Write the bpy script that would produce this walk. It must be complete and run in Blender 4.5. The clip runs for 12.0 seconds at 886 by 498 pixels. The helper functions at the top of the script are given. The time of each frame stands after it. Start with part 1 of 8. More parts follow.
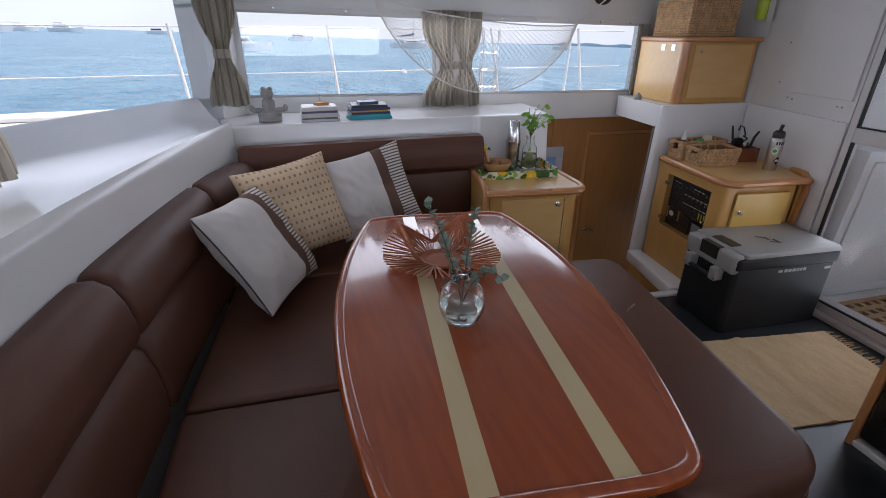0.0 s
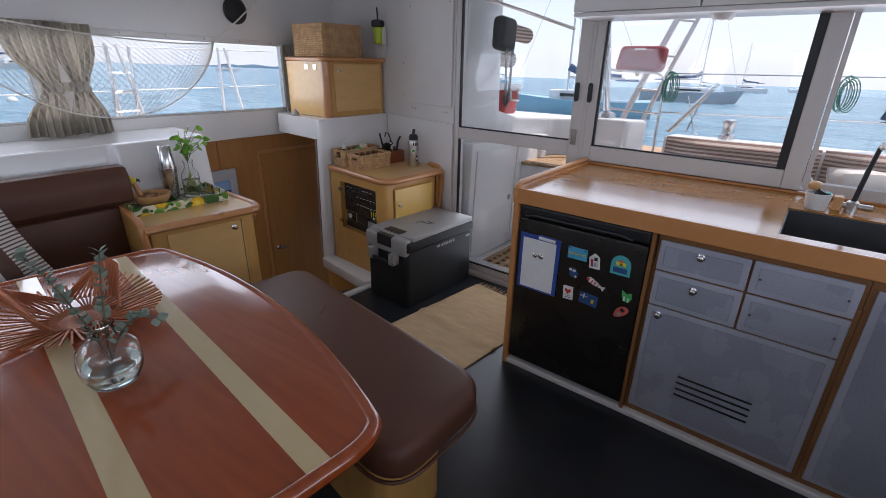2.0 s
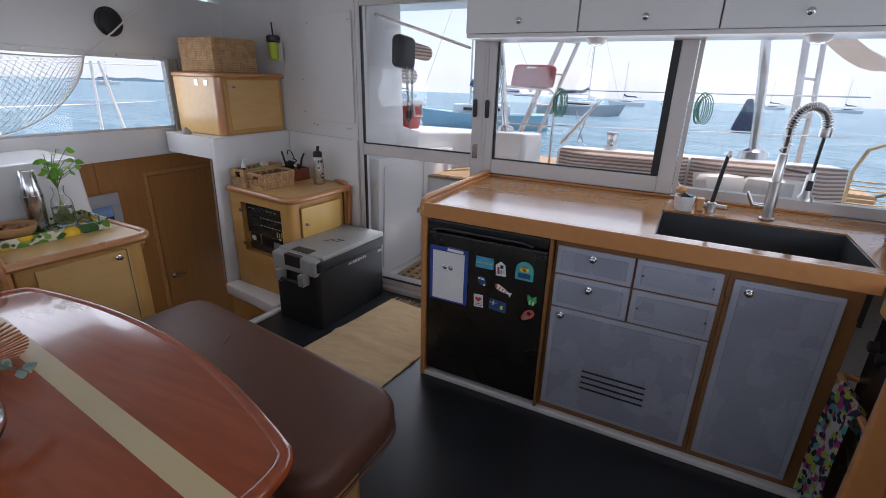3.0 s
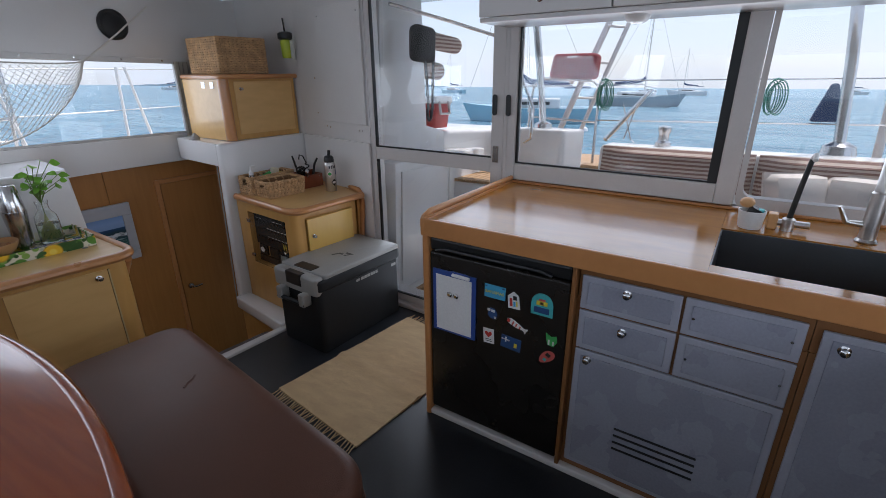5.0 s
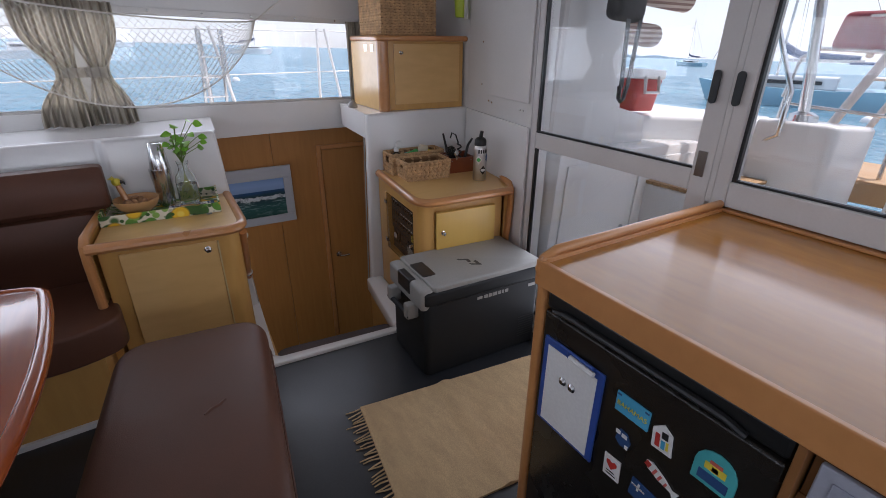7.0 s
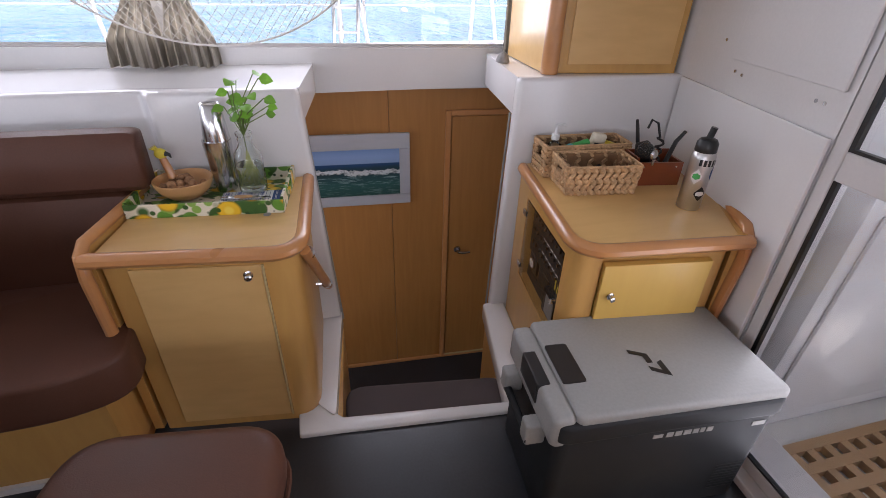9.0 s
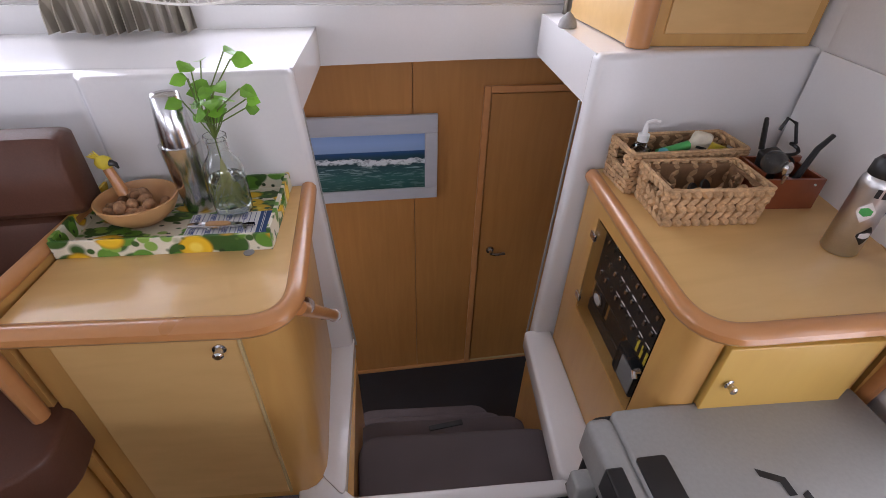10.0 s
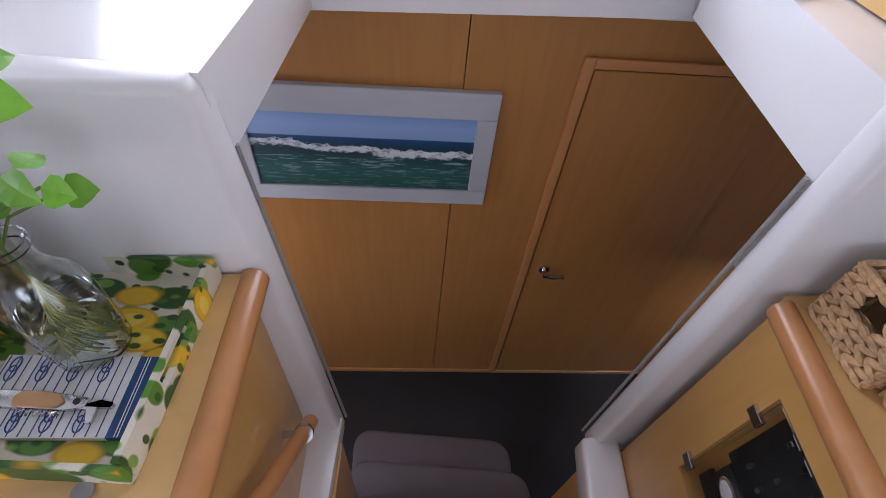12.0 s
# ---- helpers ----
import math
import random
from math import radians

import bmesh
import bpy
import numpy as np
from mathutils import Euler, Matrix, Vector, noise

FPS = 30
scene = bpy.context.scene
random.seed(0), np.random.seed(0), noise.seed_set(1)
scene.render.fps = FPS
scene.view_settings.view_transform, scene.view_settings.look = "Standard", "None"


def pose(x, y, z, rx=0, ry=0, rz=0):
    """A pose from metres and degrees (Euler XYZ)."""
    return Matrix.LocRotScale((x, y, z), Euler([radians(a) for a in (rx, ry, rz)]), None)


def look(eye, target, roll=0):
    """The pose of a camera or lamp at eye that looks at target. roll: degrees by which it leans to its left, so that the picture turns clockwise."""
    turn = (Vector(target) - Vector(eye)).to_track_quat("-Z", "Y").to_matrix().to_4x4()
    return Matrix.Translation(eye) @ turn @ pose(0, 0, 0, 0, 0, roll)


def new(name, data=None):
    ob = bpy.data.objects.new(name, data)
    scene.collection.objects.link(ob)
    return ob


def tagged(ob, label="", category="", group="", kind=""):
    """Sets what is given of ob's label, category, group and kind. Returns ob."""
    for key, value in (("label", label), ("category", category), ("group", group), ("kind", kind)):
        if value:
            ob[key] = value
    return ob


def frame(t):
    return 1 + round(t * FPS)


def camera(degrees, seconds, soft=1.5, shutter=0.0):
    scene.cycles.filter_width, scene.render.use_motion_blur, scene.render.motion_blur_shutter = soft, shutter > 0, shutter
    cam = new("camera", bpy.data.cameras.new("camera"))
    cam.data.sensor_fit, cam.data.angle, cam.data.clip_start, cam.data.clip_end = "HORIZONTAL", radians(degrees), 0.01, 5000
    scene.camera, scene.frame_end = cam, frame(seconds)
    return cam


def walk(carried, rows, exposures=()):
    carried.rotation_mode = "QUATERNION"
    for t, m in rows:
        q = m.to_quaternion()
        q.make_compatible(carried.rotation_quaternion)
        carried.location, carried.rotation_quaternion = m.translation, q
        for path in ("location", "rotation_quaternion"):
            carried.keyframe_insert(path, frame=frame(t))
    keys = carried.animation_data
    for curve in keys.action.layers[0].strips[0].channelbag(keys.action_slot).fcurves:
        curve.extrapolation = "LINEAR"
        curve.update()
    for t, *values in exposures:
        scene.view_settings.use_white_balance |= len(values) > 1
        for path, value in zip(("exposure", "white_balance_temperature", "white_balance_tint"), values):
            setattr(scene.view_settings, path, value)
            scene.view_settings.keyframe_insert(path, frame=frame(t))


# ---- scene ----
cam = camera(87.5, 12.0, soft=0.72)
PATH = [
    (0, (-0.281, 0.025, 1.447), (0.173, 1.784, 0.61), 0.3),
    (0.5, (-0.247, 0.017, 1.435), (0.557, 1.652, 0.611), 0.6),
    (1, (-0.229, -0.002, 1.432), (0.846, 1.479, 0.624), 0.8),
    (1.5, (-0.216, -0.039, 1.43), (1.078, 1.273, 0.655), 1.3),
    (2, (-0.18, -0.07, 1.433), (1.273, 1.082, 0.683), 1.1),
    (2.5, (-0.169, -0.09, 1.437), (1.404, 0.908, 0.71), 1.3),
    (3, (-0.176, -0.096, 1.447), (1.492, 0.765, 0.757), 1.5),
    (3.2, (-0.167, -0.112, 1.448), (1.519, 0.721, 0.769), 1.4),
    (4.8, (0.166, -0.094, 1.447), (1.757, 0.903, 0.759), -0.4),
    (5, (0.218, -0.084, 1.44), (1.773, 0.955, 0.732), -0.5),
    (5.5, (0.34, -0.024, 1.418), (1.794, 1.134, 0.681), -0.8),
    (6, (0.501, 0.044, 1.424), (1.813, 1.344, 0.659), -0.6),
    (6.5, (0.695, 0.095, 1.421), (1.823, 1.544, 0.629), -0.4),
    (7, (0.844, 0.162, 1.416), (1.79, 1.724, 0.6), 0.3),
    (7.2, (0.9, 0.224, 1.408), (1.771, 1.825, 0.584), 0.4),
    (9, (1.211, 1.012, 1.37), (1.595, 2.683, 0.341), 1.6),
    (9.5, (1.211, 1.273, 1.371), (1.553, 2.911, 0.275), 1.5),
    (10, (1.236, 1.493, 1.343), (1.538, 3.073, 0.155), 1.6),
    (10.5, (1.296, 1.735, 1.34), (1.562, 3.252, 0.063), 2.2),
    (11, (1.314, 1.913, 1.313), (1.573, 3.357, -0.046), 3.3),
    (11.5, (1.301, 2.141, 1.292), (1.558, 3.492, -0.16), 3.8),
    (12, (1.311, 2.242, 1.286), (1.463, 3.553, -0.217), 5.9),
]
walk(cam, [(t, look(eye, target, roll)) for t, eye, target, roll in PATH],
     [(0, 0.22, 6300, 19), (3.2, 0.30, 6300, 17), (4.8, 0.12, 6150, 15), (7.2, 0.38, 6400, 20), (9, 1.02, 6600, 24), (10.5, 1.22, 6550, 25), (11, 1.28, 6500, 25), (12, 1.12, 6150, 24)])

# ---- world, sun, large lights ----
SUN_ELEV, SUN_AZ = 62.0, -12.0          # the azimuth counts from +x towards +y
world = bpy.data.worlds.new("sky_world")
scene.world = world
world.use_nodes = True
wn = world.node_tree
sky = wn.nodes.new("ShaderNodeTexSky")
sky.sky_type = "NISHITA"
sky.sun_disc = False
sky.sun_elevation = radians(SUN_ELEV)
sky.sun_rotation = radians(90 - SUN_AZ)
sky.air_density, sky.dust_density, sky.ozone_density = 1.0, 0.6, 1.0
bg = wn.nodes["Background"]
bg.inputs["Strength"].default_value = 0.12
# thin bright haze and soft clouds over the whole sky
wtc = wn.nodes.new("ShaderNodeTexCoord")
wmp = wn.nodes.new("ShaderNodeMapping")
wmp.inputs["Scale"].default_value = (1, 1, 3.5)
cloud = wn.nodes.new("ShaderNodeTexNoise")
cloud.inputs["Scale"].default_value, cloud.inputs["Detail"].default_value = 2.6, 6
wn.links.new(wtc.outputs["Generated"], wmp.inputs["Vector"])
wn.links.new(wmp.outputs[0], cloud.inputs["Vector"])
crange = wn.nodes.new("ShaderNodeMapRange")
crange.inputs["From Min"].default_value, crange.inputs["From Max"].default_value = 0.42, 0.7
crange.inputs["To Min"].default_value, crange.inputs["To Max"].default_value = 0.6, 0.95
wn.links.new(cloud.outputs[0], crange.inputs["Value"])
wmix = wn.nodes.new("ShaderNodeMix")
wmix.data_type = "RGBA"
wmix.inputs[7].default_value = (6.6, 7.4, 8.4, 1)
wn.links.new(crange.outputs[0], wmix.inputs["Factor"])
wn.links.new(sky.outputs[0], wmix.inputs[6])
wn.links.new(wmix.outputs[2], bg.inputs["Color"])
sun_data = bpy.data.lights.new("sun", "SUN")
sun_data.energy, sun_data.angle, sun_data.color = 3.6, radians(0.6), (1.0, 0.95, 0.88)
sun = new("sun", sun_data)
_a, _e = radians(SUN_AZ), radians(SUN_ELEV)
sun.matrix_world = look((0, 0, 0), (-math.cos(_a) * math.cos(_e), -math.sin(_a) * math.cos(_e), -math.sin(_e)))


# area lamps for daylight, in window openings and as added fill
def daylight_fill(loc, target, sx, sy, power, color=(0.86, 0.93, 1.0)):
    d = bpy.data.lights.new("daylight_fill", "AREA")
    d.shape, d.size, d.size_y, d.energy, d.color = "RECTANGLE", sx, sy, power, color
    o = new("daylight_fill", d)
    o.matrix_world = look(loc, target)
    return o


daylight_fill((0.66, 3.155, 1.33), (0.88, 0.0, 1.33), 2.5, 0.40, 6.5)
daylight_fill((-1.245, 1.69, 1.40), (0.58, 0.72, 0.9), 1.6, 0.45, 5)
# next two: lamps at unseen openings, added to brighten galley and saloon
daylight_fill((-1.98, -0.55, 1.38), (1.6, 0.1, 0.6), 1.9, 0.45, 2.6)
daylight_fill((0.2, -1.86, 1.36), (0.3, 2.0, 0.7), 2.6, 0.42, 11)
daylight_fill((2.31, 0.4, 1.32), (0.0, 0.35, 1.1), 2.2, 0.5, 4.6)
daylight_fill((2.32, 1.44, 0.6), (0.0, 1.44, 0.6), 0.7, 0.9, 2.5)
daylight_fill((0.27, 2.72, 0.15), (1.75, 3.1, 0.0), 0.4, 0.5, 5.0)      # unseen fill lamps added to brighten the lower hull, no ports built
daylight_fill((2.86, 2.86, 0.25), (1.2, 3.15, 0.1), 0.5, 0.6, 2.5)

# ---- materials ----


def mat(name, color, rough=0.5, metal=0.0, vary=0.12, scale=6.0, grain=0.05, gscale=120.0, bump=0.05, bscale=200.0,
        stretch=(1, 1, 1), coat=0.0, spec=0.5, island=0.0, sheen=0.0):
    """A surface with variation at two scales, uneven gloss and fine relief."""
    m = bpy.data.materials.new(name)
    m.use_nodes = True
    nt = m.node_tree
    b = nt.nodes["Principled BSDF"]
    tc = nt.nodes.new("ShaderNodeTexCoord")
    mp = nt.nodes.new("ShaderNodeMapping")
    mp.inputs["Scale"].default_value = stretch
    nt.links.new(tc.outputs["Object"], mp.inputs["Vector"])

    def noise_tex(sc, detail):
        n = nt.nodes.new("ShaderNodeTexNoise")
        n.inputs["Scale"].default_value, n.inputs["Detail"].default_value = sc, detail
        nt.links.new(mp.outputs[0], n.inputs["Vector"])
        return n
    big, small = noise_tex(scale, 4), noise_tex(gscale, 3)

    def ramp(n, amount):
        r = nt.nodes.new("ShaderNodeMapRange")
        r.inputs["From Min"].default_value, r.inputs["From Max"].default_value = 0.25, 0.75
        r.inputs["To Min"].default_value, r.inputs["To Max"].default_value = 1 - amount, 1 + amount
        nt.links.new(n.outputs[0], r.inputs["Value"])
        return r
    a, g = ramp(big, vary), ramp(small, grain)
    mul = nt.nodes.new("ShaderNodeMath")
    mul.operation = "MULTIPLY"
    nt.links.new(a.outputs[0], mul.inputs[0])
    nt.links.new(g.outputs[0], mul.inputs[1])
    last = mul
    if island:
        oi = nt.nodes.new("ShaderNodeObjectInfo")
        r2 = nt.nodes.new("ShaderNodeMapRange")
        r2.inputs["To Min"].default_value, r2.inputs["To Max"].default_value = 1 - island, 1 + island
        nt.links.new(oi.outputs["Random"], r2.inputs["Value"])
        m2 = nt.nodes.new("ShaderNodeMath")
        m2.operation = "MULTIPLY"
        nt.links.new(mul.outputs[0], m2.inputs[0])
        nt.links.new(r2.outputs[0], m2.inputs[1])
        last = m2
    vm = nt.nodes.new("ShaderNodeVectorMath")
    vm.operation = "SCALE"
    vm.inputs[0].default_value = color
    nt.links.new(last.outputs[0], vm.inputs["Scale"])
    nt.links.new(vm.outputs[0], b.inputs["Base Color"])
    rr = nt.nodes.new("ShaderNodeMapRange")
    rr.inputs["To Min"].default_value, rr.inputs["To Max"].default_value = max(rough * 0.75, 0.02), min(rough * 1.25, 1)
    nt.links.new(big.outputs[0], rr.inputs["Value"])
    nt.links.new(rr.outputs[0], b.inputs["Roughness"])
    b.inputs["Metallic"].default_value = metal
    b.inputs["Specular IOR Level"].default_value = spec
    b.inputs["Coat Weight"].default_value = coat
    b.inputs["Coat Roughness"].default_value = 0.06
    b.inputs["Sheen Weight"].default_value = sheen
    if bump:
        bt = noise_tex(bscale, 3)
        bn = nt.nodes.new("ShaderNodeBump")
        bn.inputs["Strength"].default_value, bn.inputs["Distance"].default_value = bump, 0.002
        nt.links.new(bt.outputs[0], bn.inputs["Height"])
        nt.links.new(bn.outputs[0], b.inputs["Normal"])
    return m


def glass(name, color=(1, 1, 1), rough=0.0, ior=1.45):
    m = bpy.data.materials.new(name)
    m.use_nodes = True
    b = m.node_tree.nodes["Principled BSDF"]
    b.inputs["Base Color"].default_value = (*color, 1)
    b.inputs["Transmission Weight"].default_value = 1
    b.inputs["Roughness"].default_value, b.inputs["IOR"].default_value = rough, ior
    return m


def sea_material():
    m = bpy.data.materials.new("sea_water")
    m.use_nodes = True
    nt = m.node_tree
    b = nt.nodes["Principled BSDF"]
    b.inputs["Roughness"].default_value, b.inputs["IOR"].default_value = 0.24, 1.33
    tc = nt.nodes.new("ShaderNodeTexCoord")
    hs = []
    for sc, st in ((0.35, (1, 0.55, 1)), (1.6, (1, 0.6, 1)), (0.09, (1, 0.7, 1))):
        mp = nt.nodes.new("ShaderNodeMapping")
        mp.inputs["Scale"].default_value = st
        n = nt.nodes.new("ShaderNodeTexNoise")
        n.inputs["Scale"].default_value, n.inputs["Detail"].default_value = sc, 6
        nt.links.new(tc.outputs["Object"], mp.inputs["Vector"])
        nt.links.new(mp.outputs[0], n.inputs["Vector"])
        hs.append(n)
    # light and dark sides of the chop are put into the base colour
    chop_shade = nt.nodes.new("ShaderNodeMath")
    chop_shade.operation = "ADD"
    nt.links.new(hs[0].outputs[0], chop_shade.inputs[0])
    nt.links.new(hs[2].outputs[0], chop_shade.inputs[1])
    tone = nt.nodes.new("ShaderNodeValToRGB")
    tone.color_ramp.elements[0].position, tone.color_ramp.elements[0].color = 0.36, (0.07, 0.19, 0.28, 1)
    tone.color_ramp.elements[1].position, tone.color_ramp.elements[1].color = 0.64, (0.18, 0.33, 0.41, 1)
    half = nt.nodes.new("ShaderNodeMath")
    half.operation = "MULTIPLY"
    half.inputs[1].default_value = 0.5
    nt.links.new(chop_shade.outputs[0], half.inputs[0])
    nt.links.new(half.outputs[0], tone.inputs[0])
    nt.links.new(tone.outputs[0], b.inputs["Base Color"])
    ad = nt.nodes.new("ShaderNodeMath")
    ad.operation = "MULTIPLY_ADD"
    ad.inputs[1].default_value = 0.7
    nt.links.new(hs[1].outputs[0], ad.inputs[0])
    nt.links.new(hs[0].outputs[0], ad.inputs[2])
    bn = nt.nodes.new("ShaderNodeBump")
    bn.inputs["Strength"].default_value, bn.inputs["Distance"].default_value = 1.0, 1.3
    nt.links.new(ad.outputs[0], bn.inputs["Height"])
    nt.links.new(bn.outputs[0], b.inputs["Normal"])
    return m


def wood(name, color, dark, rough=0.35, stretch=(1.5, 12, 12), coat=0.3, grain=0.35, scale=3.0):
    """Veneer with long, uneven grain along its stretched axis."""
    m = mat(name, color, rough, vary=0.07, scale=1.6, grain=0.0, bump=0.0, coat=coat)
    nt = m.node_tree
    b = nt.nodes["Principled BSDF"]
    old = b.inputs["Base Color"].links[0].from_socket
    tc = nt.nodes.new("ShaderNodeTexCoord")
    mp = nt.nodes.new("ShaderNodeMapping")
    mp.inputs["Scale"].default_value = stretch
    n = nt.nodes.new("ShaderNodeTexNoise")
    n.inputs["Scale"].default_value, n.inputs["Detail"].default_value, n.inputs["Distortion"].default_value = scale, 8, 0.4
    nt.links.new(tc.outputs["Object"], mp.inputs["Vector"])
    nt.links.new(mp.outputs[0], n.inputs["Vector"])
    r = nt.nodes.new("ShaderNodeMapRange")
    r.inputs["From Min"].default_value, r.inputs["From Max"].default_value = 0.3, 0.75
    r.inputs["To Max"].default_value = grain
    nt.links.new(n.outputs[0], r.inputs["Value"])
    mx = nt.nodes.new("ShaderNodeMix")
    mx.data_type = "RGBA"
    nt.links.new(r.outputs[0], mx.inputs["Factor"])
    nt.links.new(old, mx.inputs[6])
    mx.inputs[7].default_value = (*dark, 1)
    nt.links.new(mx.outputs[2], b.inputs["Base Color"])
    return m


M_GEL = mat("white_gelcoat", (0.76, 0.755, 0.75), 0.22, vary=0.03, scale=2, grain=0.01, bump=0.02, bscale=60, coat=0.2)
M_LINER = mat("white_vinyl_liner", (0.7, 0.69, 0.68), 0.5, vary=0.04, scale=3, grain=0.02, bump=0.08, bscale=300)
M_FLOOR = mat("black_floor", (0.018, 0.02, 0.024), 0.32, vary=0.3, scale=3, grain=0.15, bump=0.06, bscale=90)
M_WALLWOOD = wood("wall_veneer", (0.44, 0.2, 0.055), (0.28, 0.11, 0.025), 0.4, (14, 14, 1.2), 0.15)
# paler than the upright veneer, lifted for the light that cabinet tops catch
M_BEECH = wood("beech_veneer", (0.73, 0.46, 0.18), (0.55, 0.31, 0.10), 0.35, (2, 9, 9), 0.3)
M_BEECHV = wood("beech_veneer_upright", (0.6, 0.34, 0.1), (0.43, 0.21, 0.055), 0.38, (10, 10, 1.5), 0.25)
M_TRIM = wood("beech_trim", (0.55, 0.25, 0.09), (0.40, 0.16, 0.05), 0.3, (3, 9, 9), 0.4)
M_TABLE = wood("varnished_mahogany", (0.34, 0.07, 0.014), (0.18, 0.03, 0.008), 0.2, (14, 1.2, 14), 0.6, 0.55)
M_INLAY = wood("pale_inlay", (0.6, 0.47, 0.25), (0.5, 0.37, 0.17), 0.2, (14, 2, 14), 1.0, 0.3)
M_LEATHER = mat("brown_leather", (0.105, 0.043, 0.026), 0.45, vary=0.12, scale=5, grain=0.08, gscale=250, bump=0.25, bscale=350, spec=0.35)
M_BLACK = mat("black_plastic", (0.012, 0.013, 0.014), 0.4, vary=0.1, bump=0.05)
M_STEEL = mat("steel", (0.6, 0.6, 0.6), 0.2, 1.0, vary=0.05, bump=0.02)
M_ALU = mat("white_painted_aluminium", (0.62, 0.6, 0.59), 0.35, vary=0.04, grain=0.02, bump=0.03)
M_GLASS = glass("window_glass")
M_GREYDOOR = mat("grey_blue_laminate", (0.37, 0.385, 0.45), 0.34, vary=0.06, scale=8, grain=0.05, bump=0.03)
M_GREYPANEL = mat("grey_blue_inset", (0.30, 0.315, 0.38), 0.27, vary=0.12, scale=4, grain=0.08, bump=0.04)
M_WORKTOP = wood("worktop_beech", (0.38, 0.16, 0.025), (0.22, 0.08, 0.012), 0.15, (9, 2, 9), 0.1, 0.6)
# darker copy of the trim wood, with the galley front's shade in its colour
M_CARCASS = wood("shade_darkened_frame", (0.26, 0.115, 0.04), (0.17, 0.07, 0.022), 0.4, (9, 9, 2), 0.1)
M_COOLDARK = mat("dark_grey_plastic", (0.014, 0.016, 0.018), 0.55, spec=0.25, vary=0.06, bump=0.1, bscale=400)
M_COOLLID = mat("light_grey_plastic", (0.27, 0.27, 0.258), 0.45, vary=0.04, bump=0.05)
M_RUG = mat("woven_cotton", (0.5, 0.36, 0.2), 0.95, vary=0.12, scale=9, grain=0.2, gscale=160, bump=0.5, bscale=220, stretch=(3, 1, 1))
M_CARPET = mat("grey_carpet", (0.12, 0.10, 0.105), 0.95, vary=0.15, scale=8, grain=0.25, gscale=300, bump=0.4, bscale=500)
M_SEA = sea_material()

# ---- mesh helpers ----
WORLD = {}
GALLEY = Matrix()                                  # the galley and the aft windows stand square to the axes
SALOON = pose(0.035, -0.1235, 0, 0, 0, 4.0)        # the rest of the boat is turned a little against them
FAR = SALOON @ pose(0.01, 0.05, -0.055)            # the side wall with its shelves
OUTSIDE = SALOON @ pose(0, 0, 0, 0, 1.6, 0)         # the boat lies a little out of trim
AFT = SALOON @ pose(2.6, 0.05, 0, 0, 3.4, 0) @ pose(-2.6, 0, 0)
AT, TURN = GALLEY, 0.0


def place(base, turn=4.0):
    """All that follows is laid out in this frame."""
    global AT, TURN
    AT, TURN = base, turn


def stretch(x0, y0, z0, sx=1.0, sy=1.0, sz=1.0, lean=0.0):
    """Scales about a point; lean shears x along y."""
    m = Matrix.Translation((x0, y0, z0)) @ Matrix(((sx, lean, 0, 0), (0, sy, 0, 0), (0, 0, sz, 0), (0, 0, 0, 1)))
    return m @ Matrix.Translation((-x0, -y0, -z0))


def thing(name, loc=(0, 0, 0), label="", category="", group="", rz=0, kind=""):
    o = new(name)
    o.empty_display_size = 0.05
    m = pose(*(AT @ Vector(loc)), 0, 0, rz + TURN)
    o.matrix_basis = m
    WORLD[o] = m
    return tagged(o, label, category, group, kind)


def part(name, bm, material, parent=None, label="", local=False, smooth=False, kind=""):
    """Links a bmesh as one mesh object. Its coordinates are the world's, or with local those of the thing it belongs to."""
    if not local:
        bm.transform(AT if parent is None else WORLD[parent].inverted() @ AT)
    me = bpy.data.meshes.new(name)
    bm.normal_update()
    bm.to_mesh(me)
    bm.free()
    if smooth:
        for p in me.polygons:
            p.use_smooth = True
        me.set_sharp_from_angle(angle=radians(38))
    mats = material if isinstance(material, (list, tuple)) else [material]
    for m in mats:
        me.materials.append(m)
    o = new(name, me)
    if parent is not None:
        o.parent = parent
        WORLD[o] = WORLD[parent]
    else:
        WORLD[o] = Matrix()
    if label:
        o["label"] = label
    if kind:
        o["kind"] = kind
    return o


def struct(name, bm, material, label="", smooth=False):
    return tagged(part(name, bm, material, None, label, smooth=smooth), kind="structure")


def bevel(bm, width, seg=2, angle=30):
    if width <= 0:
        return bm
    es = [e for e in bm.edges if len(e.link_faces) == 2 and e.calc_face_angle(0) > radians(angle)]
    bmesh.ops.bevel(bm, geom=es, offset=width, segments=seg, affect="EDGES", profile=0.5, clamp_overlap=True)
    return bm


def box(x0, y0, z0, x1, y1, z1, b=0.0, seg=2, bm=None):
    nb = bmesh.new()
    bmesh.ops.create_cube(nb, size=1)
    for v in nb.verts:
        v.co = Vector((x0 if v.co.x < 0 else x1, y0 if v.co.y < 0 else y1, z0 if v.co.z < 0 else z1))
    bmesh.ops.recalc_face_normals(nb, faces=nb.faces)
    bevel(nb, b, seg)
    return merge(bm, nb)


def merge(bm, nb, m=None):
    if m is not None:
        nb.transform(m)
    if bm is None:
        return nb
    me = bpy.data.meshes.new("join")
    nb.to_mesh(me)
    nb.free()
    bm.from_mesh(me)
    bpy.data.meshes.remove(me)
    return bm


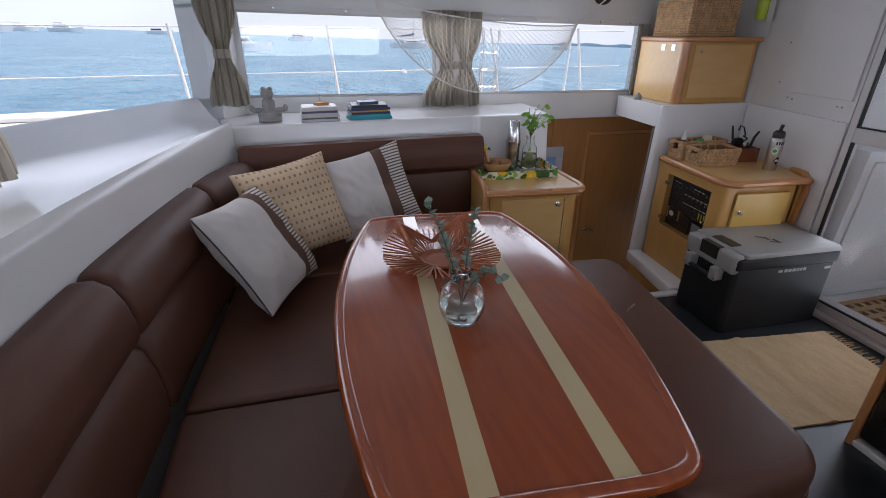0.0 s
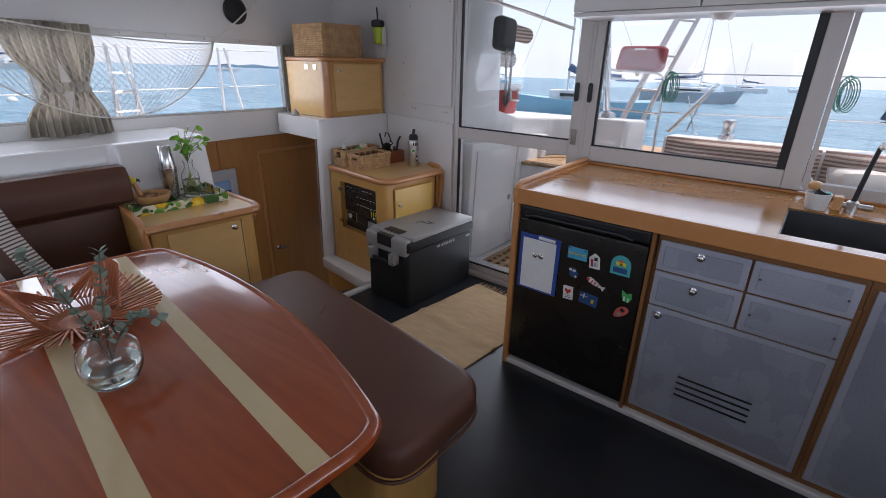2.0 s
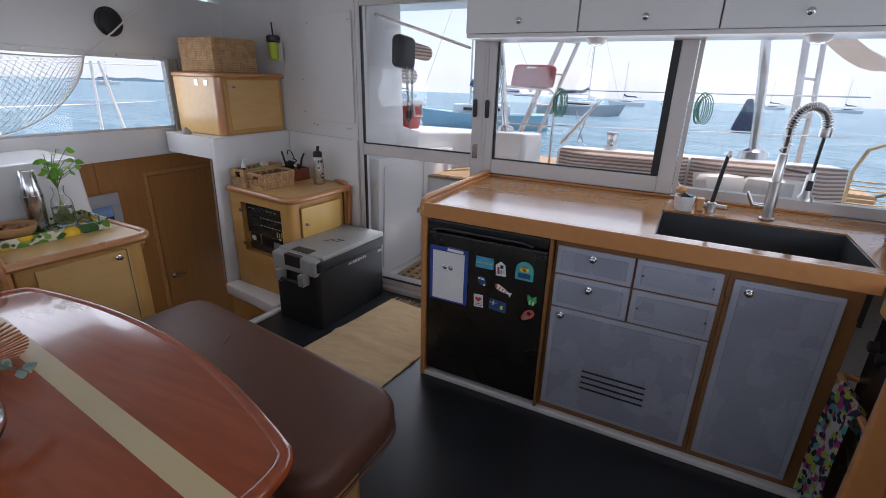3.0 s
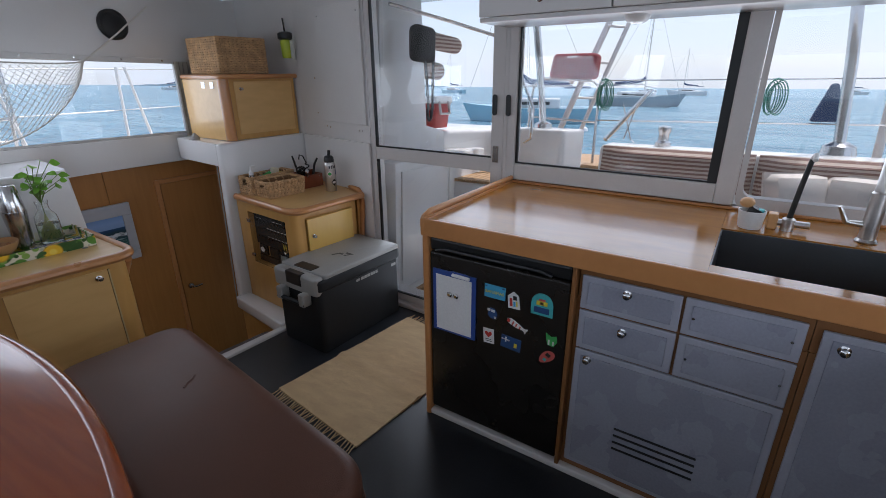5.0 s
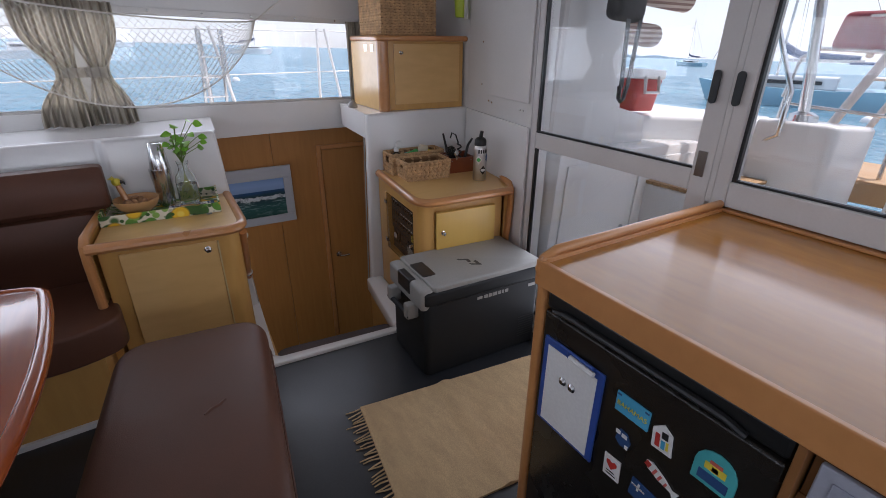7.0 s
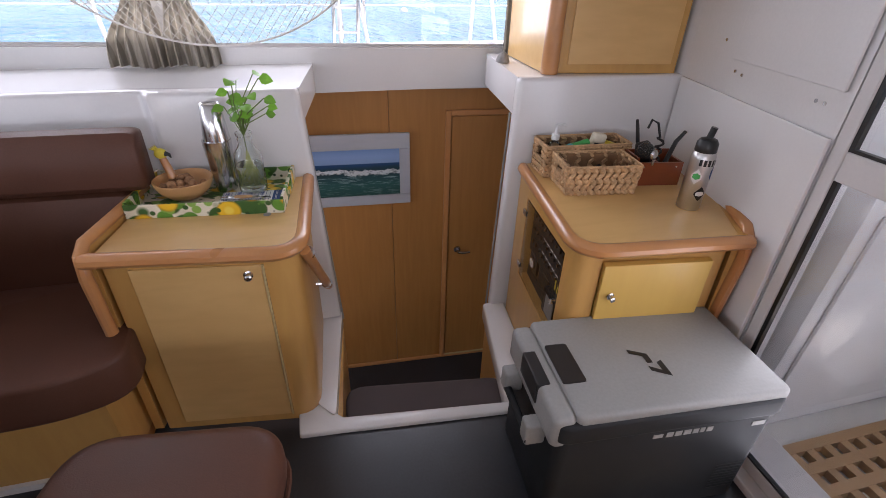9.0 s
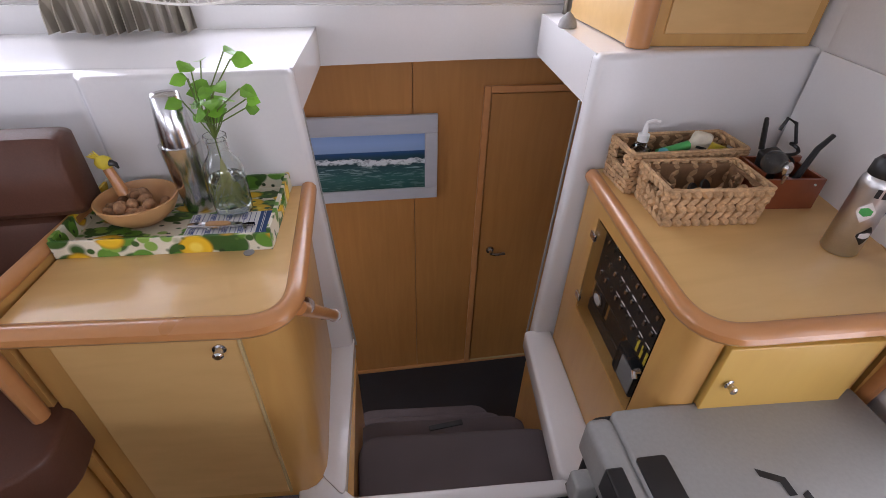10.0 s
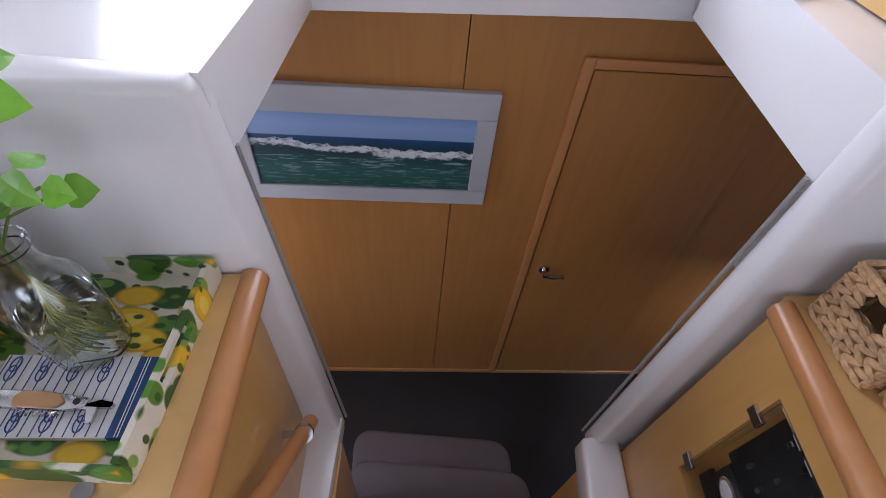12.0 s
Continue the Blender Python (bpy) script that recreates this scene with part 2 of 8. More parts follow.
def prism(outline, z0, z1, b=0.0, seg=3, bm=None, top=None):
    """An outline in plan raised from z0 to z1; top may give the upper outline."""
    nb = bmesh.new()
    lo = [nb.verts.new((x, y, z0)) for x, y in outline]
    hi = [nb.verts.new((x, y, z1)) for x, y in (top or outline)]
    n = len(lo)
    nb.faces.new(lo[::-1])
    nb.faces.new(hi)
    for i in range(n):
        nb.faces.new((lo[i], lo[(i + 1) % n], hi[(i + 1) % n], hi[i]))
    bmesh.ops.recalc_face_normals(nb, faces=nb.faces)
    bevel(nb, b, seg)
    return merge(bm, nb)


def slab(quad, thick, b=0.0, bm=None, seg=2):
    """A flat polygon of 3D points given thickness against its normal."""
    nb = bmesh.new()
    vs = [nb.verts.new(p) for p in quad]
    f = nb.faces.new(vs)
    f.normal_update()
    n = f.normal.copy()
    r = bmesh.ops.extrude_face_region(nb, geom=[f])
    bmesh.ops.translate(nb, vec=-n * thick, verts=[v for v in r["geom"] if isinstance(v, bmesh.types.BMVert)])
    bmesh.ops.recalc_face_normals(nb, faces=nb.faces)
    bevel(nb, b, seg)
    return merge(bm, nb)


def lathe(profile, loc=(0, 0, 0), seg=24, bm=None, m=None):
    nb = bmesh.new()
    rings = []
    for r, z in profile:
        rings.append([nb.verts.new((max(r, 1e-4) * math.cos(2 * math.pi * i / seg), max(r, 1e-4) * math.sin(2 * math.pi * i / seg), z)) for i in range(seg)])
    for a, c in zip(rings, rings[1:]):
        for i in range(seg):
            nb.faces.new((a[i], a[(i + 1) % seg], c[(i + 1) % seg], c[i]))
    nb.faces.new(rings[0][::-1])
    nb.faces.new(rings[-1])
    bmesh.ops.recalc_face_normals(nb, faces=nb.faces)
    if m is not None:
        nb.transform(m)
    nb.transform(Matrix.Translation(loc))
    return merge(bm, nb)


def tube(points, r, seg=8, bm=None, closed=False, taper=None):
    """A round bar along points; r may fall to taper at its end."""
    nb = bmesh.new()
    pts = [Vector(p) for p in points]
    n = len(pts)
    rings = []
    side = None
    for i, p in enumerate(pts):
        if closed:
            d = (pts[(i + 1) % n] - pts[i - 1]).normalized()
        else:
            d = (pts[min(i + 1, n - 1)] - pts[max(i - 1, 0)]).normalized()
        if side is None:
            side = d.orthogonal().normalized()
        side = (side - d * side.dot(d)).normalized()
        up = d.cross(side)
        rr = r if taper is None else r + (taper - r) * i / max(n - 1, 1)
        rings.append([nb.verts.new(p + side * math.cos(2 * math.pi * k / seg) * rr + up * math.sin(2 * math.pi * k / seg) * rr) for k in range(seg)])
    pairs = list(zip(rings, rings[1:])) + ([(rings[-1], rings[0])] if closed else [])
    for a, c in pairs:
        for k in range(seg):
            nb.faces.new((a[k], a[(k + 1) % seg], c[(k + 1) % seg], c[k]))
    if not closed:
        nb.faces.new(rings[0][::-1])
        nb.faces.new(rings[-1])
    bmesh.ops.recalc_face_normals(nb, faces=nb.faces)
    return merge(bm, nb)


def rrect(x0, y0, x1, y1, r, n=6):
    """A rectangle in plan with rounded corners."""
    out = []
    for cx, cy, a0 in ((x1 - r, y1 - r, 0), (x0 + r, y1 - r, 90), (x0 + r, y0 + r, 180), (x1 - r, y0 + r, 270)):
        for k in range(n + 1):
            a = radians(a0 + 90 * k / n)
            out.append((cx + r * math.cos(a), cy + r * math.sin(a)))
    return out


def rot_pts(pts, cx, cy, deg):
    c, s = math.cos(radians(deg)), math.sin(radians(deg))
    return [(cx + x * c - y * s, cy + x * s + y * c) for x, y in pts]


def round_poly(pts, r, n=5):
    """A polygon in plan with every corner rounded by about r (or by its own radius)."""
    out = []
    k = len(pts)
    for i in range(k):
        p = Vector(pts[i])
        rad = r[i] if isinstance(r, (list, tuple)) else r
        a, c = Vector(pts[i - 1]) - p, Vector(pts[(i + 1) % k]) - p
        la, lc = min(rad, a.length * 0.49), min(rad, c.length * 0.49)
        s, e = p + a.normalized() * la, p + c.normalized() * lc
        if rad <= 1e-4:
            out.append(tuple(p))
            continue
        for j in range(n + 1):
            t = j / n
            q = s * (1 - t) ** 2 + p * 2 * t * (1 - t) + e * t ** 2
            out.append(tuple(q))
    return out


def cushion(quad, thick, puff=0.02, b=0.03, n=8, bm=None, up=None):
    """A padded slab on a 3D quad (four corners), its face bulging by puff along its normal."""
    p0, p1, p2, p3 = [Vector(p) for p in quad]
    nrm = (p1 - p0).cross(p3 - p0).normalized()
    nb = bmesh.new()
    grids = []
    for side in (1, 0):
        g = []
        for i in range(n + 1):
            u = i / n
            row = []
            for j in range(n + 1):
                v = j / n
                p = (p0 * (1 - u) + p1 * u) * (1 - v) + (p3 * (1 - u) + p2 * u) * v
                eu, ev = min(u, 1 - u) * (p1 - p0).length, min(v, 1 - v) * (p3 - p0).length
                fall = min(1, eu / b) * 1.0, min(1, ev / b)
                drop = b * (1 - math.sqrt(max(0, 1 - (1 - fall[0]) ** 2))) + b * (1 - math.sqrt(max(0, 1 - (1 - fall[1]) ** 2)))
                h = puff * (16 * u * (1 - u) * v * (1 - v)) ** 0.5 - min(drop, b)
                row.append(nb.verts.new(p + nrm * h if side else p - nrm * thick))
            g.append(row)
        grids.append(g)
    t, d = grids
    for i in range(n):
        for j in range(n):
            nb.faces.new((t[i][j], t[i + 1][j], t[i + 1][j + 1], t[i][j + 1]))
            nb.faces.new((d[i][j], d[i][j + 1], d[i + 1][j + 1], d[i + 1][j]))
    for i in range(n):
        nb.faces.new((t[i][0], d[i][0], d[i + 1][0], t[i + 1][0]))
        nb.faces.new((t[i][n], t[i + 1][n], d[i + 1][n], d[i][n]))
        nb.faces.new((t[0][i], t[0][i + 1], d[0][i + 1], d[0][i]))
        nb.faces.new((t[n][i], d[n][i], d[n][i + 1], t[n][i + 1]))
    bmesh.ops.recalc_face_normals(nb, faces=nb.faces)
    return merge(bm, nb)

# ---- the structure ----
place(SALOON)
struct("floor", prism([(-1.7, -2.0), (2.6, -2.1), (2.52, 2.02), (1.84, 2.10), (1.22, 2.18), (-1.6, 2.6)], -0.06, 0.0), M_FLOOR, "black vinyl saloon floor, slightly scuffed")
struct("floor_hull", box(0.2, 2.0, -0.99, 3.2, 3.45, -0.935), M_FLOOR, "dark floor of the lower hull passage")
HM = pose(1.235, 3.395, -0.065, 0, 0, -4.9)     # the hull wall stands slightly askew


def hull(bm):
    bm.transform(HM)
    return bm


struct("wall_hull", hull(box(-1.0, 0, -0.9, 0.4172, 0.04, 0.95, 0.0015)), M_WALLWOOD, "honey brown veneered hull wall panel")
struct("wall_hull_second", hull(box(0.4196, 0, -0.9, 1.9, 0.04, 0.95, 0.0016)), M_WALLWOOD, "honey brown veneered hull wall panel")
# added out of sight so that no outdoor light shows through the joint
struct("wall_hull_batten", hull(box(0.38, 0.042, -0.9, 0.46, 0.06, 0.95)), M_WALLWOOD, "unseen strip added behind the hull panel joint to stop light")
struct("trim_over_stair", hull(box(-0.1, -0.06, 0.945, 1.3, -0.004, 1.09, 0.006)), M_GEL, "white moulded band over the stairwell opening")
struct("wall_stair_under", prism([(0.2, 2.2), (3.0, 2.0), (3.0, 2.04), (0.2, 2.24)], -0.9, -0.06), M_WALLWOOD, "brown veneered riser wall below the saloon floor")
struct("wall_hull_fore", box(0.16, 2.76, -0.95, 0.2, 3.45, 0.9), M_WALLWOOD, "brown veneered end wall of the hull passage")
struct("wall_hull_aft", prism([(2.95, 3.36), (3.2, 2.57), (3.24, 2.59), (2.99, 3.38)], -0.95, 0.89), M_WALLWOOD, "brown veneered end wall of the hull passage")
# sides of the stairwell
struct("wall_stair_fore", prism([(1.225, 2.2), (1.245, 2.2), (1.30, 2.72), (1.28, 2.72)], -0.9, -0.03), M_BEECHV, "beech veneered side of the stairwell")
struct("wall_stair_aft", prism([(1.885, 2.11), (1.905, 2.11), (1.96, 2.60), (1.94, 2.60)], -0.9, -0.03), M_BEECHV, "beech veneered side of the stairwell")
# side wall with the long window
place(FAR)
bm = box(-0.8, 3.2, 0.945, 2.85, 3.3, 1.1)
slab([(-0.8, 3.2, 1.1), (2.85, 3.2, 1.1), (2.85, 3.2, 1.11), (-0.8, 3.2, 1.165)], 0.1, bm=bm)
slab([(-0.8, 3.2, 1.635), (2.85, 3.2, 1.575), (2.85, 3.2, 2.0), (-0.8, 3.2, 2.0)], 0.1, bm=bm)
box(2.24, 3.2, 1.1, 2.85, 3.3, 1.6, bm=bm)
box(-0.8, 3.2, 1.1, -0.5, 3.3, 1.65, bm=bm)
box(0.66, 3.2, 1.1, 0.86, 3.3, 1.65, bm=bm)
struct("wall_side", bm, M_GEL, "white gelcoat side wall with a long window")
bm = slab([(-0.55, 3.19, 1.63), (2.26, 3.19, 1.57), (2.26, 3.19, 1.60), (-0.55, 3.19, 1.66)], 0.012, 0.004)
struct("trim_window_head", bm, M_LINER, "white trim strip with screws along the window head")
for x in (-0.3, 0.1, 0.45, 1.1, 1.35, 1.6, 1.85, 2.1):
    struct("trim_screw", lathe([(0.005, 0), (0.005, 0.003)], (x, 3.174, 1.645 - (x + 0.55) * 0.0213), 8, m=pose(0, 0, 0, 90, 0, 0)), M_STEEL, "small steel trim screw")
for nm, x0, x1 in (("window_1", -0.5, 0.66), ("window_2", 0.86, 2.24)):
    za, zb = 1.635 - (x0 + 0.8) * 0.0164, 1.635 - (x1 + 0.8) * 0.0164
    ya, yb = 1.165 - (x0 + 0.8) * 0.015, 1.165 - (x1 + 0.8) * 0.015
    w = tagged(thing(nm, ((x0 + x1) / 2, 3.25, 1.14), "fixed clear side window with a pale frame"), kind="structure")
    p = part("pane", slab([(x0, 3.262, ya), (x1, 3.262, yb), (x1, 3.262, zb), (x0, 3.262, za)], 0.006), M_GLASS, w)
    p.visible_shadow = False
    fr = tube([(x0, 3.235, ya), (x1, 3.235, yb), (x1, 3.235, zb), (x0, 3.235, za)], 0.014, 6, closed=True)
    part("window_frame", fr, M_ALU, w)
# moulded shelves below the side window, with their front walls
lo_ = [(-0.62, 2.765), (0.74, 2.745), (0.765, 2.70), (1.29, 2.69), (1.295, 2.745), (0.70, 2.80), (-0.62, 2.80)]
hi_ = [(-0.60, 2.765), (0.74, 2.745), (0.765, 2.70), (1.222, 2.69), (1.235, 2.745), (0.70, 2.80), (-0.60, 2.80)]
struct("wall_shelf_fore", prism(lo_, 0.0, 1.072, 0.014, 3, top=hi_), M_GEL, "white moulded wall behind the sofa and cabinet", True)
bm = prism([(-0.62, 2.775), (0.74, 2.76), (1.232, 2.72), (1.30, 3.2), (-0.7, 3.2)], 0.95, 1.0705)
struct("shelf_side_fore", bm, M_GEL, "white moulded shelf below the side window")
place(FAR @ pose(0.03, -0.03, 0.012))
lo_ = [(1.935, 2.62), (2.82, 2.585), (2.82, 2.64), (1.94, 2.675)]
hi_ = [(1.968, 2.62), (2.82, 2.585), (2.82, 2.64), (1.972, 2.675)]
struct("wall_shelf_aft", prism(lo_, 0.0, 1.09, 0.016, 3, top=hi_), M_GEL, "white moulded wall behind the corner cabinet", True)
bm = prism([(1.972, 2.65), (2.80, 2.61), (2.85, 3.2), (2.06, 3.2)], 0.95, 1.0885)
struct("shelf_side_aft", bm, M_GEL, "white moulded shelf in the aft corner")
# edge strips of the stairwell opening
place(FAR)
struct("trim_stair_fore", tube([(1.297, 2.746, 0.02), (1.237, 2.748, 0.955)], 0.004, 6), M_COOLLID, "grey edging strip of the stairwell opening")
place(FAR @ pose(0.03, -0.03, 0.012))
struct("trim_stair_aft", tube([(1.936, 2.676, 0.02), (1.966, 2.676, 0.955)], 0.004, 6), M_COOLLID, "grey edging strip of the stairwell opening")
# low coaming round the stairwell
place(SALOON)
bm = prism(round_poly([(1.165, 2.27), (1.225, 2.19), (1.303, 2.77), (1.20, 2.77)], [0.02, 0.03, 0, 0]), -0.05, 0.025, 0.012)
prism([(1.10, 2.15), (1.24, 2.135), (1.84, 2.06), (1.96, 2.045), (1.97, 2.09), (1.83, 2.105), (1.25, 2.19), (1.16, 2.29), (1.10, 2.25)], -0.05, 0.018, 0.008, bm=bm)
prism(round_poly([(1.828, 2.10), (1.96, 2.06), (2.05, 2.66), (1.945, 2.66)], [0.03, 0.02, 0, 0]), -0.05, 0.035, 0.015, bm=bm)
struct("trim_coaming", bm, M_GEL, "white moulded coaming round the stairwell", True)
# stairs
def step_outline(ya, yb):
    return round_poly([(1.25, ya + 0.03), (1.92, ya - 0.09), (1.95, yb - 0.115), (1.27, yb)], [0, 0, 0.09, 0.09])
for k, (z, y0, y1, zb) in enumerate([(-0.12, 2.10, 2.46, -0.17), (-0.35, 2.30, 2.67, -0.40), (-0.60, 2.50, 2.86, -0.65), (-0.81, 2.70, 3.05, -0.855)]):
    s = struct("stair_%d" % (k + 1), prism(step_outline(y0, y1), zb, z, 0.018), M_CARPET, "grey carpeted companionway step with rounded corners", True)
    struct("stair_riser_%d" % (k + 1), prism(step_outline(y0, y1 - 0.04), -0.87, zb), M_CARPET, "dark riser below the step")
struct("trim_step_plate", box(1.55, 2.56, -0.354, 1.69, 2.583, -0.346, 0.002), M_BLACK, "black grip plate let into the step")
# aft wall
struct("wall_aft_corner", prism([(2.47, 1.835), (2.685, 2.60), (2.76, 3.38), (2.90, 3.38), (2.82, 2.58), (2.60, 1.835)], 0.0, 2.0), M_LINER, "white panelled aft wall")
d = Vector((0.215, 0.765, 0)).normalized()
def on_aft(s, z, out=0.0):
    p = Vector((2.47, 1.835, z)) + d * s + Vector((-d.y, d.x, 0)) * out
    return tuple(p)
struct("trim_aft_panel", slab([on_aft(0.5, 1.15, 0.004), on_aft(0.02, 1.15, 0.004), on_aft(0.02, 1.83, 0.004), on_aft(0.5, 1.83, 0.004)], -0.008, 0.003), M_LINER, "white removable wall panel with rounded corners")
struct("trim_aft_ledge", slab([on_aft(0.79, 0.0, 0.004), on_aft(0.0, 0.0, 0.004), on_aft(0.0, 1.045, 0.004), on_aft(0.79, 1.045, 0.004)], -0.012, 0.003), M_GEL, "white moulded lower part of the aft wall")
for s, z in ((0.06, 1.115), (0.09, 1.115), (0.42, 1.115), (0.46, 1.12), (0.05, 1.78), (0.47, 1.78), (0.56, 1.42), (0.56, 1.2)):
    struct("trim_screw", lathe([(0.005, 0), (0.005, 0.003)], on_aft(s, z, 0.012), 8, m=pose(0, 0, 0, 0, -90, -16)), M_STEEL, "small steel trim screw")
place(GALLEY, 0)
struct("wall_aft_top", box(2.395, -1.9, 1.70, 2.57, 0.985, 2.0), M_LINER, "white aft wall above the windows")
struct("wall_aft_lintel", box(2.395, 0.985, 1.90, 2.57, 1.90, 2.0), M_LINER, "white aft wall above the windows")
bm = box(2.395, -1.9, 0.0, 2.57, 0.98, 0.933)
struct("wall_aft_low", bm, M_LINER, "white aft wall below the windows")
struct("wall_aft_end", box(2.395, -1.9, 0.933, 2.57, -1.24, 1.70), M_LINER, "white aft wall beside the galley window")
# the long gap in this unseen wall is added to let light in
bm = box(-2.2, -2.0, 0, 2.57, -1.9, 1.13)
box(-2.2, -2.0, 1.6, 2.57, -1.9, 2.0, bm=bm)
box(-2.2, -2.0, 1.13, -1.2, -1.9, 1.6, bm=bm)
box(1.6, -2.0, 1.13, 2.57, -1.9, 1.6, bm=bm)
struct("wall_behind", bm, M_LINER, "white wall of the saloon with an added unseen light opening")
struct("ceiling", box(-2.2, -2.1, 1.98, 2.98, 3.4, 2.06), M_LINER, "white ceiling liner")
# the overhang aft is added out of view to keep sun off the saloon
struct("roof", box(-2.2, -2.4, 2.07, 4.2, 3.6, 2.15), M_GEL, "white coachroof with an unseen overhang added to block the sun")
place(SALOON)
# front wall: a broad moulded sill rising to slanted windows
bm = bmesh.new()
rows = []
for k in range(13):
    s = k / 12
    e = Vector((-0.985 + 0.42 * s ** 2.2, -0.2 + 2.95 * s, 0))        # inner edge
    w = Vector((-2.05 + 1.30 * s ** 1.8, 0.1 + 3.0 * s, 0))          # foot of the windows
    sec = [(0, 0.0), (0, 1.01), (0.012, 1.037), (0.03, 1.05), (0.30, 1.02), (0.62, 1.06), (0.9, 1.12), (1.0, 1.135), (1.0, 0.0)]
    rows.append([bm.verts.new((e * (1 - a) + w * a) + Vector((0, 0, z))) for a, z in sec])
for r0, r1 in zip(rows, rows[1:]):
    for i in range(len(r0) - 1):
        bm.faces.new((r0[i], r0[i + 1], r1[i + 1], r1[i]))
bm.faces.new(rows[0])
bm.faces.new(rows[-1][::-1])
bmesh.ops.recalc_face_normals(bm, faces=bm.faces)
struct("wall_front_low", bm, M_GEL, "white moulded sill along the front windows", True)
bm = slab([(-0.60, 3.2, 1.62), (-2.0, 0.6, 1.62), (-2.0, 0.6, 2.0), (-0.60, 3.2, 2.0)], -0.1)
slab([(-0.52, 3.24, 1.0), (-0.63, 3.08, 1.0), (-0.57, 3.10, 2.0), (-0.52, 3.24, 2.0)], -0.06, bm=bm)
# unseen stretch, left open at window height to light the galley
box(-2.1, -2.1, 0.0, -2.0, 0.6, 1.135, bm=bm)
box(-2.1, -2.1, 1.62, -2.0, 0.6, 2.0, bm=bm)
box(-2.1, -2.1, 1.135, -2.0, -1.5, 1.62, bm=bm)
struct("wall_front", bm, M_GEL, "white front wall above the windows")

# ---- sliding door and windows aft ----
AX = 2.37
place(pose(0, 0.091, -0.052), 0)


dr = tagged(thing("door_1", (AX, 1.35, 0.0), "white aluminium sliding glass door to the cockpit"), kind="structure")
part("stile", box(AX, 1.75, 0.082, AX + 0.04, 1.785, 1.95, 0.004), M_ALU, dr)
part("stile", box(AX, 0.89, 0.082, AX + 0.045, 0.962, 1.95, 0.005), M_ALU, dr)
part("rail", box(AX + 0.002, 0.962, 1.905, AX + 0.043, 1.75, 1.95, 0.005), M_ALU, dr)
part("rail", box(AX + 0.002, 0.962, 1.006, AX + 0.043, 1.75, 1.080, 0.005), M_ALU, dr)
part("rail", box(AX + 0.002, 0.962, 0.082, AX + 0.043, 1.75, 0.127, 0.005), M_ALU, dr)
for z0, z1 in ((0.127, 1.006), (1.080, 1.905)):
    p = part("pane", box(AX + 0.02, 0.962, z0, AX + 0.026, 1.75, z1), M_GLASS, dr)
    p.visible_shadow = False
    part("gasket", box(AX + 0.005, 1.738, z0, AX + 0.02, 1.75, z1), M_BLACK, dr)
    part("gasket", box(AX + 0.005, 0.962, z0, AX + 0.02, 1.738, z0 + 0.008), M_BLACK, dr)
part("finger_pull", prism(rrect(-0.012, -0.05, 0.012, 0.05, 0.0119), 0, 0.006), M_BLACK, dr, local=True).matrix_basis = pose(-0.006, -0.41, 1.345, 90, 0, -90)
part("lock_plate", box(AX - 0.004, 0.915, 1.06, AX, 0.948, 1.145, 0.001), M_STEEL, dr)
struct("door_track", box(2.33, 0.9, 0.052, 2.57, 1.80, 0.082, 0.006), M_ALU, "grey aluminium door track on the floor")
place(pose(0, 0.097, -0.052), 0)
wd = tagged(thing("window_3", (AX, 0.4, 1.0), "sliding galley window in a white aluminium frame"), kind="structure")
part("stile", box(AX - 0.006, 0.862, 0.985, AX + 0.06, 0.884, 1.76, 0.004), M_ALU, wd)
part("stile", box(AX - 0.01, 0.818, 0.985, AX + 0.06, 0.862, 1.76, 0.004), M_ALU, wd)
part("rail", box(AX - 0.008, -0.079, 0.985, AX + 0.06, 0.818, 1.066, 0.005), M_ALU, wd)
part("stile", box(AX - 0.01, -0.15, 0.985, AX + 0.06, -0.079, 1.76, 0.005), M_ALU, wd)
part("gasket", box(AX + 0.0, -0.079, 1.066, AX + 0.02, -0.044, 1.76), M_BLACK, wd)
part("gasket", box(AX + 0.004, 0.808, 1.066, AX + 0.02, 0.818, 1.76), M_BLACK, wd)
part("gasket", box(AX + 0.004, -0.044, 1.066, AX + 0.02, 0.808, 1.073), M_BLACK, wd)
part("pane", box(AX + 0.02, -0.079, 1.066, AX + 0.026, 0.818, 1.76), M_GLASS, wd).visible_shadow = False
part("finger_pull", prism(rrect(-0.012, -0.05, 0.012, 0.05, 0.0119), 0, 0.006), M_BLACK, wd, local=True).matrix_basis = pose(-0.016, 0.455, 0.345, 90, 0, -90)
place(pose(0, 0.114, -0.052), 0)
wd = tagged(thing("window_4", (AX, -0.7, 1.0), "fixed galley window above the sink"), kind="structure")
inner = rrect(-0.58, -0.345, 0.58, 0.37, 0.035)
outer = rrect(-0.60, -0.39, 0.60, 0.39, 0.04)
fr = bmesh.new()
a0 = [fr.verts.new((x, y, 0.05)) for x, y in outer]
a1 = [fr.verts.new((x, y, 0.05)) for x, y in inner]
a2 = [fr.verts.new((x, y, 0.0)) for x, y in inner]
n_ = len(outer)
for i in range(n_):
    j = (i + 1) % n_
    fr.faces.new((a0[i], a0[j], a1[j], a1[i]))
    fr.faces.new((a1[i], a1[j], a2[j], a2[i]))
bmesh.ops.recalc_face_normals(fr, faces=fr.faces)
part("window_frame", fr, M_ALU, wd, local=True).matrix_basis = pose(0.045, -0.07, 0.37, 90, 0, -90)
part("pane", box(AX + 0.02, -1.36, 1.0, AX + 0.026, -0.19, 1.76), M_GLASS, wd).visible_shadow = False

# ---- galley ----
place(GALLEY, 0)
